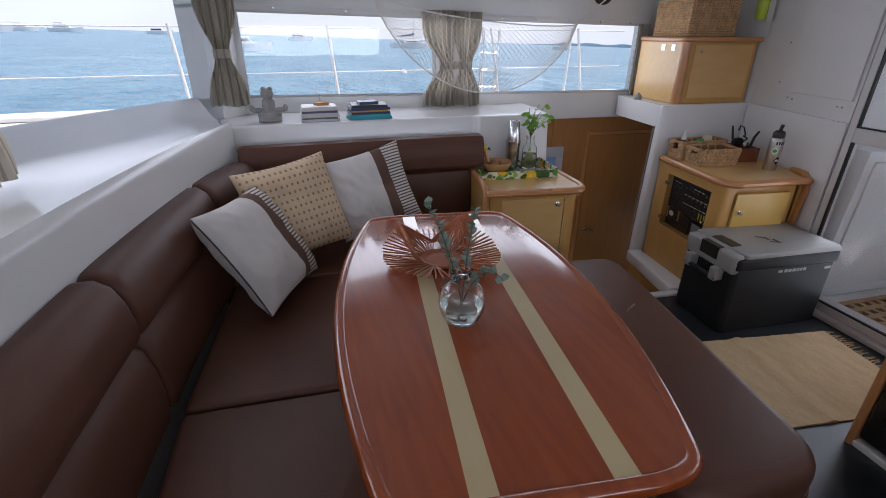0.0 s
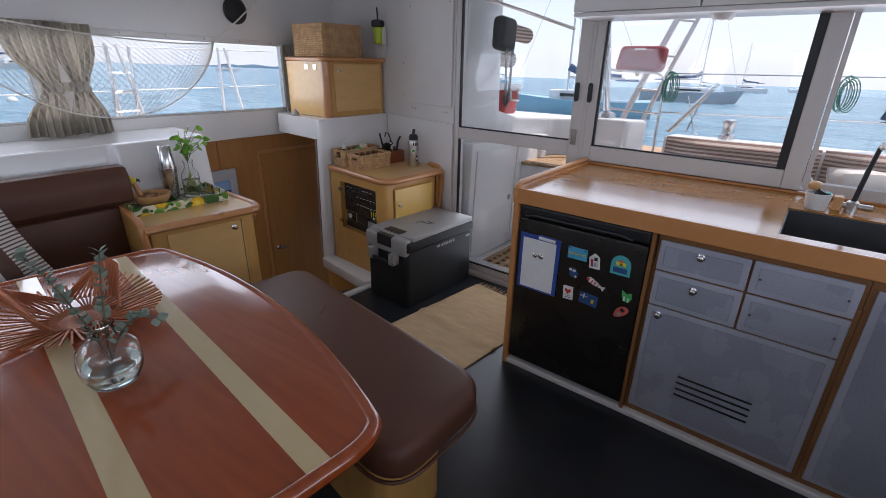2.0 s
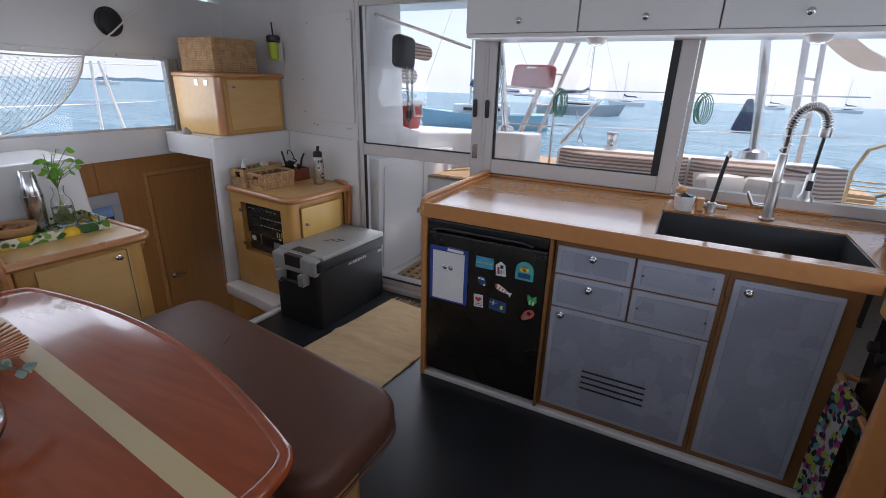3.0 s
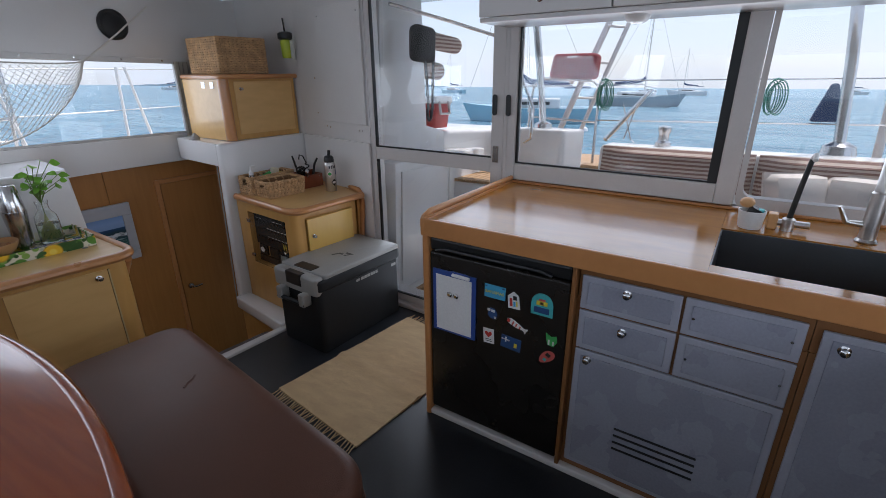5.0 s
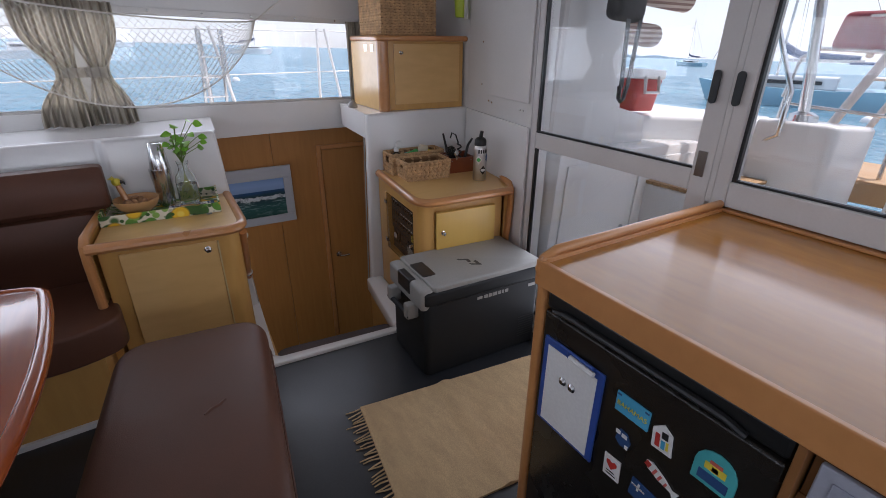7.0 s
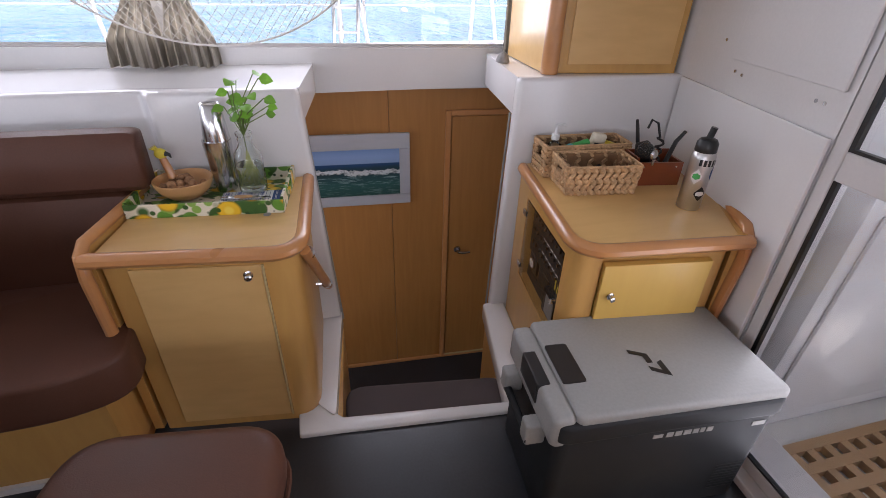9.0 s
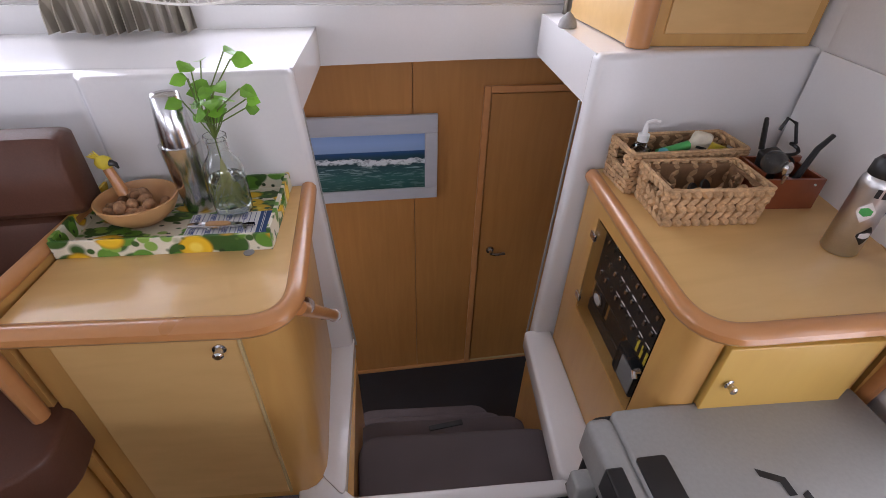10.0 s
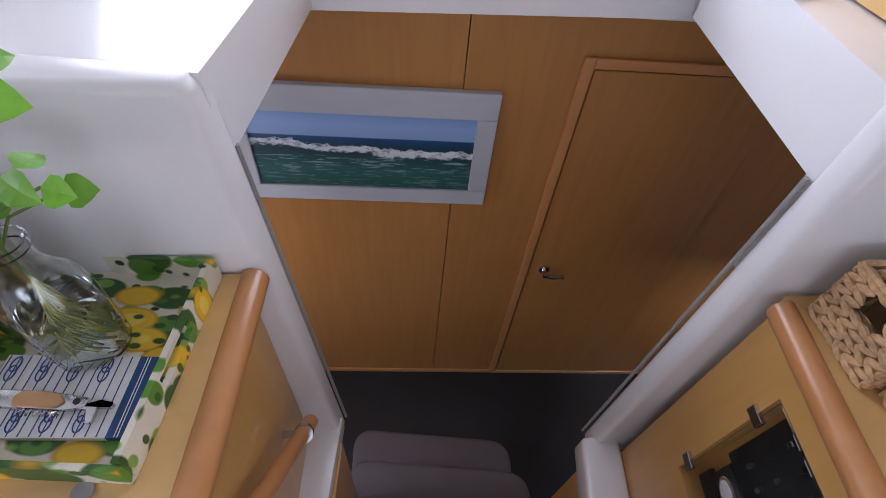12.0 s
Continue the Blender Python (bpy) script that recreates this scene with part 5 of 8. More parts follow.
pillow("white linen pillow with brown and striped bands, leaning upright", (0.06, 2.40, 0.74), (0.05, -0.9, 0.36), (-0.22, 0.1, 1), 0.42, 0.40, 0.14, [M_LINEN, M_BROWNCLOTH, M_STRIPE], [0.62, 0.13, 0.25])

# ---- on the table ----
place(SALOON @ pose(0.022, -0.02, 0))
sb = thing("stick_bowl", (0.12, 1.55, 0.74), "decorative bowl of radiating copper-coloured wooden sticks", "bowl")


def stick(a0, r0, z0, a1, r1, z1):
    ends = [Vector((0.12 + r_ * math.cos(q), 1.55 + r_ * math.sin(q), z)) for q, r_, z in ((a0, r0, z0), (a1, r1, z1))]
    part("stick", tube(ends, 0.0033, 4), M_COPPER, sb)


for fan in range(4):                       # flat fans that reach out over the table
    mid = math.radians(35 + 90 * fan)
    for k in range(15):
        off = (k - 7) / 7
        stick(mid + off * 0.5, 0.07, 0.752 + 0.004 * (k % 2), mid + off * 0.8, 0.215 - 0.02 * abs(off), 0.792 - 0.012 * abs(off))
for mid in (math.radians(35), math.radians(150)):     # raised fans, gathered at their tops
    for k in range(19):
        off = (k - 9) / 9
        stick(mid + off * 0.22, 0.15, 0.875 - 0.02 * abs(off), mid + off * 1.15, 0.095, 0.772)
part("hub", lathe([(0.06, 0.741), (0.074, 0.752), (0.07, 0.757), (0.05, 0.75)], (0.12, 1.55, 0), 20), M_COPPER, sb)
vs = thing("vase", (0.063, 1.195, 0.738), "round clear glass vase half full of water", "vase")
VP = [(0.03, 0.0), (0.048, 0.006), (0.061, 0.035), (0.064, 0.062), (0.058, 0.092), (0.04, 0.112), (0.024, 0.122), (0.021, 0.135), (0.024, 0.148), (0.027, 0.151)]
inn = [(max(r - 0.003, 0.001), z + 0.004 if z < 0.01 else z) for r, z in VP[::-1]]
part("glass", lathe([(r, z + 0.7392) for r, z in VP + inn], (0.063, 1.195, 0), 32), M_CLEAR, vs, smooth=True)
part("water", lathe([(0.026, 0.0055), (0.0445, 0.01), (0.0575, 0.036), (0.0595, 0.05), (0.0, 0.0502)], (0.063, 1.195, 0.7392), 32), M_WATER, vs, smooth=True)
eu = thing("eucalyptus_sprig", (0.063, 1.195, 0.75), "eucalyptus sprigs with dusty green round leaves", "plant")


def leaf_bm(c, d, n, ln, w, fold=0.15, pts=10, tip=0.25):
    """One leaf: an oval blade, folded along its rib."""
    d, n = Vector(d).normalized(), Vector(n).normalized()
    s = d.cross(n).normalized()
    n = s.cross(d)
    bm = bmesh.new()
    mid = [bm.verts.new(Vector(c) + d * ln * k / 4 + n * 0.06 * ln * math.sin(math.pi * k / 4)) for k in range(5)]
    for sd in (1, -1):
        ed = [mid[0]]
        for k in range(1, 4):
            t = k / 4
            ww = w * 0.5 * math.sin(math.pi * t ** (0.75 if tip > 0.2 else 1.0))
            ed.append(bm.verts.new(Vector(c) + d * ln * t + s * sd * ww + n * (fold * ww + 0.06 * ln * math.sin(math.pi * t))))
        ed.append(mid[4])
        for k in range(4):
            q = [mid[k], mid[k + 1], ed[k + 1], ed[k]]
            q = [v for i, v in enumerate(q) if v not in q[:i]]
            if len(q) > 2:
                bm.faces.new(q if sd > 0 else q[::-1])
    return bm


rs = random.Random(5)
for sprig, (dx_, dy_, top, n) in enumerate([(-0.075, 0.05, 0.31, 22), (0.05, 0.05, 0.28, 18), (0.12, 0.0, 0.20, 16)]):
    pts = []
    for k in range(n + 1):
        s = k / n
        pts.append(Vector((0.063 + dx_ * s ** 1.3, 1.195 + dy_ * s ** 1.3, 0.78 + top * s - (0.14 * s ** 3 if sprig == 2 else 0.03 * s ** 3))))
    part("stem", tube(pts, 0.0026, 6, taper=0.0012), M_TWIG, eu)
    for k in range(n // 4, n + 1):
        for side in (1, -1):
            p = pts[k]
            tg = (pts[k] - pts[k - 1]).normalized()
            ang = rs.uniform(0, 6.28)
            sdv = Vector((math.cos(ang), math.sin(ang), 0.35)) * side
            if side < 0:
                sdv.z = 0.35
            part("leaf", leaf_bm(p, sdv + tg * 0.5, tg + Vector((0, 0, 0.6)), 0.026 * rs.uniform(0.7, 1.1), 0.023, 0.1, tip=0.1), M_EUC, eu)

# ---- shelf below the side window ----
place(FAR)
fg_ = bmesh.new()
for c, r, sc in (((0, 0, 0.035), 0.05, (1.3, 0.8, 0.7)), ((0, 0, 0.085), 0.042, (0.85, 0.75, 1.2)), ((0, -0.005, 0.145), 0.034, (1.05, 0.85, 0.8)), ((-0.017, -0.008, 0.17), 0.012, (1, 1, 1)), ((0.017, -0.008, 0.17), 0.012, (1, 1, 1)),
                 ((-0.06, 0, 0.06), 0.02, (1.9, 0.9, 0.7)), ((0.06, 0, 0.06), 0.02, (1.9, 0.9, 0.7)), ((-0.085, -0.01, 0.072), 0.014, (1, 1, 1.2)), ((0.085, -0.01, 0.072), 0.014, (1, 1, 1.2))):
    nb = bmesh.new()
    bmesh.ops.create_icosphere(nb, subdivisions=2, radius=r)
    nb.transform(Matrix.Translation(c) @ Matrix.Diagonal((*sc, 1)))
    merge(fg_, nb)
box(-0.06, -0.03, 0.0, 0.06, 0.03, 0.035, 0.008, bm=fg_)
fg_.transform(Matrix.Translation((-0.39, 2.87, 1.073)))
tagged(part("figurine", fg_, M_GREYSTONE, None, smooth=True), "grey stone frog figurine sitting cross-legged on the shelf", "figurine")


def book(x, y, z, w, d, h, color, rz, page=(0.7, 0.67, 0.6), label="", rough=0.45):
    m = M_BOOKS.setdefault(color, mat("book_cover", color, rough, vary=0.06, bump=0.05))
    b = thing("book", (x, y, z), label, "book", "books on the shelf", rz)
    bm = box(-w / 2, -d / 2, 0, w / 2, d / 2, 0.002)
    box(-w / 2, -d / 2, h - 0.002, w / 2, d / 2, h, bm=bm)
    box(-w / 2, -d / 2, 0.002, w / 2, -d / 2 + 0.002, h - 0.002, bm=bm)
    part("cover", bm, m, b, local=True)
    part("pages", box(-w / 2 + 0.003, -d / 2 + 0.002, 0.002, w / 2 - 0.003, d / 2 - 0.004, h - 0.002), M_PAGE, b, local=True)
    return z + h


M_BOOKS = {}
M_PAGE = mat("book_pages", (0.66, 0.62, 0.54), 0.9, vary=0.04, scale=3, grain=0.15, gscale=200, bump=0.4, bscale=600, stretch=(0.1, 0.1, 4))
z = 1.073
for k, (c, w, h, r) in enumerate([((0.45, 0.46, 0.5), 0.205, 0.012, 1), ((0.1, 0.1, 0.12), 0.19, 0.008, -2), ((0.5, 0.5, 0.48), 0.2, 0.013, 2), ((0.55, 0.5, 0.45), 0.195, 0.01, 0), ((0.08, 0.11, 0.2), 0.19, 0.012, -1), ((0.6, 0.58, 0.55), 0.185, 0.012, 3), ((0.62, 0.6, 0.58), 0.18, 0.009, 1)]):
    z = book(-0.13, 2.86, z, w, 0.14, h, c, r, label="grey and white paperback lying in a stack")
wt_ = thing("toy_boat", (-0.10, 2.86, z), "small carved wooden boat on the books", "ornament")
part("hull", prism([(-0.07, 2.86), (-0.13, 2.85), (-0.16, 2.86), (-0.13, 2.87)], z, z + 0.016, 0.004), M_TRIM, wt_)
part("mast", tube([(-0.12, 2.86, z + 0.016), (-0.118, 2.86, z + 0.06)], 0.002, 5), M_TRIM, wt_)
z = 1.073
for k, (c, w, h, r) in enumerate([((0.02, 0.3, 0.38), 0.24, 0.014, 1), ((0.03, 0.35, 0.42), 0.23, 0.012, -2), ((0.04, 0.05, 0.1), 0.22, 0.014, 2), ((0.5, 0.3, 0.05), 0.2, 0.008, -1), ((0.03, 0.05, 0.12), 0.22, 0.015, 1), ((0.03, 0.03, 0.04), 0.2, 0.014, -3)]):
    z = book(0.145, 2.86, z, w, 0.15, h, c, r, label="teal and dark blue paperback lying in a stack")
book(0.14, 2.86, z, 0.11, 0.08, 0.014, (0.05, 0.09, 0.16), 6, label="small dark blue notebook on top of the stack")
pc = thing("shell", (2.135, 3.10, 1.092), "small grey-brown shell on the shelf corner", "shell")
part("whorl", lathe([(0.004, 0), (0.03, 0.012), (0.026, 0.03), (0.014, 0.045), (0.003, 0.055)], (2.07, 2.93, 1.091), 12), M_GREYSTONE, pc, smooth=True)

# ---- curtains ----
def curtain(name_, path, zt, zb, folds, depth, tie=None, label="", out=(0, -1), material=None):
    """A hanging cloth along a line in plan, folded, drawn together at the tie: (height, centre share, width share)."""
    a, c = Vector((*path[0], 0)), Vector((*path[1], 0))
    n = Vector((*out, 0))
    bm = bmesh.new()
    NU, NV = folds * 8, 22
    g = []
    for i in range(NV + 1):
        s = i / NV
        z = zt + (zb - zt) * s
        row = []
        for j in range(NU + 1):
            u = j / NU
            if tie:
                th, tc_, tw = tie
                ts = (zt - th) / (zt - zb)
                k = math.exp(-((s - ts) / 0.2) ** 2)
                cu = tc_ + (u - tc_) * (1 - (1 - tw) * k)
            else:
                k, cu = 0, u
            w = depth * math.sin(2 * math.pi * folds * u + 0.6 * math.sin(3 * s)) * (1 - 0.3 * k) * (0.8 + 0.4 * math.sin(9 * u))
            p = a * (1 - cu) + c * cu + n * (depth + w + 0.02 * k)
            row.append(bm.verts.new((p.x, p.y, z + 0.006 * math.sin(u * 7) * s)))
        g.append(row)
    for i in range(NV):
        for j in range(NU):
            bm.faces.new((g[i][j], g[i + 1][j], g[i + 1][j + 1], g[i][j + 1]))
    r = bmesh.ops.solidify(bm, geom=list(bm.faces), thickness=0.002)
    t = thing(name_, ((path[0][0] + path[1][0]) / 2, path[0][1], zb), label, "curtain", "window curtains")
    part("cloth", bm, material or M_CURTAIN, t, smooth=True)
    if tie:
        ce = a * (1 - tie[1]) + c * tie[1] + n * (depth + 0.02)
        hw = (c - a).length * tie[2] * 0.5 + 0.008
        ax = (c - a).normalized()
        pts = [ce + ax * hw * math.cos(x) + n * (depth * 1.6) * math.sin(x) for x in [2 * math.pi * q / 20 for q in range(20)]]
        nb = bmesh.new()
        lo = [nb.verts.new((p.x, p.y, tie[0] - 0.022)) for p in pts]
        hi = [nb.verts.new((p.x, p.y, tie[0] + 0.022)) for p in pts]
        for q in range(20):
            nb.faces.new((lo[q], lo[(q + 1) % 20], hi[(q + 1) % 20], hi[q]))
        bmesh.ops.solidify(nb, geom=list(nb.faces), thickness=0.003)
        part("tieback", nb, M_CURTAIN, t, "pale cloth tieback", smooth=True)
    return t


curtain("curtain", ((0.55, 3.17), (0.765, 3.17)), 1.645, 1.078, 6, 0.022, (1.33, 0.88, 0.42), "grey-beige curtain gathered by a tieback at the window post")
curtain("curtain", ((0.755, 3.165), (0.95, 3.17)), 1.64, 1.078, 6, 0.022, (1.33, 0.35, 0.42), "grey-beige curtain gathered by a tieback at the window post")
curtain("curtain", ((2.16, 3.17), (2.26, 3.17)), 1.585, 1.10, 4, 0.016, None, "narrow grey-beige curtain drawn to the window edge")
place(SALOON)
curtain("curtain", ((-0.665, 2.95), (-0.475, 3.0)), 1.70, 1.10, 6, 0.022, (1.36, 0.5, 0.36), "grey-beige curtain tied back in the window corner", (0.1, -1))
curtain("curtain", ((-1.18, 1.42), (-1.11, 1.86)), 1.64, 1.06, 7, 0.022, (1.36, 0.35, 0.4), "grey-beige curtain tied back at the front window", (1, 0))
place(FAR)

# ---- net and loudspeaker ----
lp = thing("loudspeaker", (1.86, 3.19, 1.70), "round black loudspeaker set in the wall above the window", "loudspeaker")
part("rim", lathe([(0.085, 0), (0.085, 0.01), (0.075, 0.016), (0.07, 0.012)], (1.86, 3.198, 1.785), 32, m=pose(0, 0, 0, 90, 0, 0)), M_BLACK, lp, smooth=True)
part("grille", lathe([(0.071, 0.008), (0.05, 0.014), (0.0, 0.018)], (1.86, 3.198, 1.785), 32, m=pose(0, 0, 0, 90, 0, 0)), M_BLACK, lp, smooth=True)
nt_ = thing("hanging_net", (0.98, 3.02, 1.2), "white knotted string net slung across the window", "net")
NA, NB = Vector((1.59, 3.06, 1.575)), Vector((0.24, 3.02, 1.70))


def net_pt(s, k, n=11):
    f = k / (n - 1)
    p = NB * (1 - s) + NA * s
    bell = (4 * s * (1 - s)) ** 0.7
    return p + Vector((0, -0.10 * math.sin(math.pi * f) * bell, -(0.05 + 0.42 * f) * bell))


S_, K_ = 38, 11
bm = None
for k in range(0, K_, 1):
    for zz in (0, 1):
        pts = []
        for i in range(S_ + 1):
            kk = k + ((i + zz) % 2) * (1 if k < K_ - 1 else 0)
            pts.append(net_pt(i / S_, min(kk, K_ - 1)))
        bm = tube(pts, 0.0019, 4, bm=bm)
part("mesh", bm, M_NET, nt_)
for k in (0, K_ - 1):
    part("edge_cord", tube([net_pt(i / 40, k) for i in range(41)], 0.004, 6), M_NET, nt_)
part("hanging_rope", tube([NA, NA.lerp(Vector((2.07, 3.17, 1.90)), 0.5) - Vector((0, 0, 0.008)), Vector((2.07, 3.17, 1.90))], 0.005, 6), M_NET, nt_)
part("hanging_rope", tube([NB, NB + Vector((-0.12, -0.02, 0.15)), NB + Vector((-0.25, -0.04, 0.36))], 0.005, 6), M_NET, nt_)

# ---- lemon tray and what stands on it ----
place(SALOON @ pose(0, 0.015, -0.059))
tr = thing("tray", (0.943, 2.605, 0.765), "square-edged tray covered in a lemon and leaf print", "tray", rz=-7.5)
part("base", box(-0.222, -0.14, 0.0, 0.222, 0.135, 0.006), M_LEMON, tr, local=True)
for y0, y1 in ((-0.148, -0.14), (0.135, 0.143)):
    part("side", box(-0.23, y0, 0.0, 0.23, y1, 0.044, 0.001), M_LEMON, tr, local=True)
for sx in (-1, 1):
    x0, x1 = sorted((sx * 0.222, sx * 0.230))
    bm = bmesh.new()
    ring = [[bm.verts.new((x, y, z)) for y, z in q] for x in (x0, x1)
            for q in (((-0.14, 0.0), (0.135, 0.0), (0.135, 0.05), (-0.14, 0.05)), ((-0.045, 0.02), (0.04, 0.02), (0.04, 0.042), (-0.045, 0.042)))]
    for i in range(4):
        j = (i + 1) % 4
        for a, c in ((0, 1), (2, 3), (0, 2), (1, 3)):
            bm.faces.new((ring[a][i], ring[a][j], ring[c][j], ring[c][i]))
    bmesh.ops.recalc_face_normals(bm, faces=bm.faces)
    part("end_panel", bm, M_LEMON, tr, local=True)
BWL = (0.845, 2.615)
bw = thing("wooden_bowl", (*BWL, 0.772), "turned pale wooden bowl filled with nuts", "bowl")
part("shell", lathe([(0.035, 0.0), (0.05, 0.003), (0.075, 0.025), (0.088, 0.05), (0.09, 0.062), (0.086, 0.063), (0.08, 0.05), (0.066, 0.028), (0.04, 0.012), (0.0, 0.01)], (*BWL, 0.772), 40), M_BOWL, bw, smooth=True)
rs = random.Random(3)
for k in range(26):
    a, r = rs.uniform(0, 6.28), 0.062 * math.sqrt(rs.random())
    zc = 0.772 + 0.036 + (0.014 if k > 15 else 0) * (1 if r < 0.045 else 0.4)
    nb = bmesh.new()
    bmesh.ops.create_icosphere(nb, subdivisions=2, radius=0.0135 * rs.uniform(0.85, 1.15))
    nb.transform(pose(BWL[0] + r * math.cos(a), BWL[1] + r * math.sin(a), zc, rs.uniform(0, 180), rs.uniform(0, 180), 0) @ Matrix.Diagonal((1, 1, rs.uniform(1.1, 1.7), 1)))
    n_ob = part("nut", nb, M_NUT, None, smooth=True)
    tagged(n_ob, "brown nut in its shell in the bowl", "nut", "nuts in the bowl")
ck = thing("bird_bottle_opener", (0.80, 2.655, 0.82), "wooden handle carved as a bird's head with yellow crest", "bottle opener")
part("handle", tube([(0.808, 2.65, 0.825), (0.80, 2.655, 0.86), (0.792, 2.66, 0.89)], 0.014, 12, taper=0.011), M_TRIM, ck, smooth=True)
nb = bmesh.new()
bmesh.ops.create_icosphere(nb, subdivisions=2, radius=0.018)
nb.transform(Matrix.Translation((0.79, 2.66, 0.905)) @ Matrix.Diagonal((1.1, 0.85, 1, 1)))
part("head", nb, M_YEL, ck, smooth=True)
part("beak", tube([(0.805, 2.655, 0.905), (0.816, 2.652, 0.903), (0.82, 2.65, 0.892)], 0.009, 8, taper=0.002), M_BLACK, ck, smooth=True)
for k in range(4):
    part("crest", tube([(0.785, 2.66, 0.915), (0.778 - 0.006 * k, 2.66, 0.935 - 0.004 * k)], 0.005, 6, taper=0.001), M_YEL, ck)
sh = thing("cocktail_shaker", (0.965, 2.655, 0.772), "polished steel two-part cocktail shaker", "cocktail shaker")
part("lower_cup", lathe([(0.033, 0.0), (0.034, 0.004), (0.045, 0.165), (0.0455, 0.172), (0.042, 0.172)], (0.965, 2.65, 0.772), 32), M_STEEL, sh, smooth=True)
part("upper_cup", lathe([(0.041, 0.165), (0.0405, 0.18), (0.031, 0.283), (0.028, 0.287), (0.025, 0.284), (0.0, 0.283)], (0.967, 2.65, 0.772), 32), M_STEEL, sh, smooth=True)
gb = thing("glass_bottle", (1.055, 2.60, 0.772), "clear embossed glass bottle with water and roots", "bottle")
BP = [(0.036, 0.0), (0.044, 0.007), (0.045, 0.03), (0.045, 0.11), (0.041, 0.135), (0.027, 0.155), (0.022, 0.168), (0.022, 0.19), (0.0255, 0.194), (0.0255, 0.203)]
part("glass", lathe([(r, z) for r, z in BP] + [(r - 0.0025, max(z, 0.004)) for r, z in BP[::-1]], (1.055, 2.605, 0.772), 28), M_CLEAR, gb, smooth=True)
part("water", lathe([(0.033, 0.0045), (0.0412, 0.011), (0.0422, 0.03), (0.0422, 0.098), (0.0, 0.0985)], (1.055, 2.605, 0.772), 28), M_WATER, gb, smooth=True)
pl = thing("pothos_cutting", (1.055, 2.605, 0.78), "bright green vine cutting with heart-shaped leaves", "plant")
rs = random.Random(8)
for k in range(34):
    a, wide, pts = rs.uniform(0, 6.28), rs.uniform(0.012, 0.036), []
    for j in range(6):
        s = j / 5
        pts.append((1.055 + wide * s * math.cos(a + s * 3), 2.605 + wide * s * math.sin(a + s * 3), 0.91 - 0.12 * s + 0.012 * rs.random()))
    part("root", tube(pts, 0.0011, 4), M_ROOT, pl)
for k in range(14):
    a = k * 2.4
    r = 0.025 + 0.05 * rs.random()
    h = 0.05 + 0.13 * rs.random()
    b0 = Vector((1.055, 2.605, 0.965))
    b1 = b0 + Vector((r * 0.4 * math.cos(a), r * 0.4 * math.sin(a), h * 0.6))
    b2 = b0 + Vector((r * math.cos(a) + 0.02, r * math.sin(a) * 0.8, h))
    part("stem", tube([b0 - Vector((0, 0, 0.05)), b0, b1, b2], 0.0016, 5), M_STEM, pl)
    for q in range(2):
        dirv = Vector((math.cos(a + q * 2), math.sin(a + q * 2), -0.25 + 0.5 * q))
        part("leaf", leaf_bm(b2 if q == 0 else b1, dirv, (-dirv.x * 0.3, -0.8, 0.75), rs.uniform(0.03, 0.044), rs.uniform(0.029, 0.04), 0.12), M_LEAF, pl)
bk = thing("notepad", (1.056, 2.540, 0.772), "striped notepad with blue edge and rope knots", "notepad", rz=-5)
part("page", box(-0.10, -0.058, 0.0, 0.06, 0.045, 0.008), M_WHITEP, bk, local=True)
part("cover_band", box(0.06, -0.058, 0.0, 0.088, 0.045, 0.008), M_NAVY, bk, local=True)
for k in range(13):
    part("printed_stripe", box(-0.097 + 0.0122 * k, -0.057, 0.0081, -0.0956 + 0.0122 * k, 0.044, 0.0084), M_NAVY, bk, local=True)
for k in range(8):
    kx, ky = -0.085 + 0.0366 * (k % 4), 0.026 - 0.062 * (k // 4)
    for sy in (-1, 1):
        part("printed_knot", tube([(kx + 0.0055 * math.cos(t), ky + sy * 0.006 + 0.010 * math.sin(t), 0.0084) for t in [6.283 * q / 14 for q in range(14)]], 0.0010, 4, closed=True), M_BLUE, bk, local=True)
for y0 in (0.069, 0.0725):
    part("printed_stripe", box(y0, -0.057, 0.0081, y0 + 0.0012, 0.044, 0.0084), M_WHITEP, bk, local=True)
cs = thing("corkscrew", (1.04, 2.525, 0.785), "folding waiter's corkscrew with a pale wooden grip", "corkscrew")
CSM = pose(1.032, 2.522, 0.781, 0, 0, -9)


def cork(name, bm, material, smooth=False):
    bm.transform(CSM)
    part(name, bm, material, cs, smooth=smooth)


cork("frame", prism(round_poly([(-0.075, -0.003), (-0.06, -0.009), (0.03, -0.007), (0.05, -0.002), (0.05, 0.010), (0.0, 0.014), (-0.06, 0.012), (-0.075, 0.007)], 0.004), 0, 0.008, 0.0015), M_STEEL, True)
cork("grip_scale", prism(round_poly([(-0.03, -0.008), (0.018, -0.0065), (0.026, 0.002), (0.016, 0.011), (-0.026, 0.012), (-0.034, 0.004)], 0.004), 0.008, 0.0115, 0.0015), M_BOWL, True)
cork("lever", prism(round_poly([(0.04, 0.0), (0.078, 0.001), (0.079, 0.006), (0.062, 0.008), (0.066, -0.018), (0.059, -0.02), (0.052, -0.004), (0.04, -0.004)], 0.002), 0.001, 0.007, 0.001), M_STEEL, True)
cork("pivot", lathe([(0.004, 0), (0.004, 0.001), (0.0, 0.0014)], (0.038, 0.004, 0.008), 12), M_BLACK)
cork("pivot", lathe([(0.0035, 0), (0.0035, 0.001), (0.0, 0.0014)], (-0.055, 0.003, 0.008), 12), M_BLACK)
cork("worm", tube([(-0.028 + 0.0022 * q, -0.012 + 0.0032 * math.sin(q * 1.5), 0.005 + 0.0032 * math.cos(q * 1.5)) for q in range(26)], 0.0014, 5), M_STEEL, True)
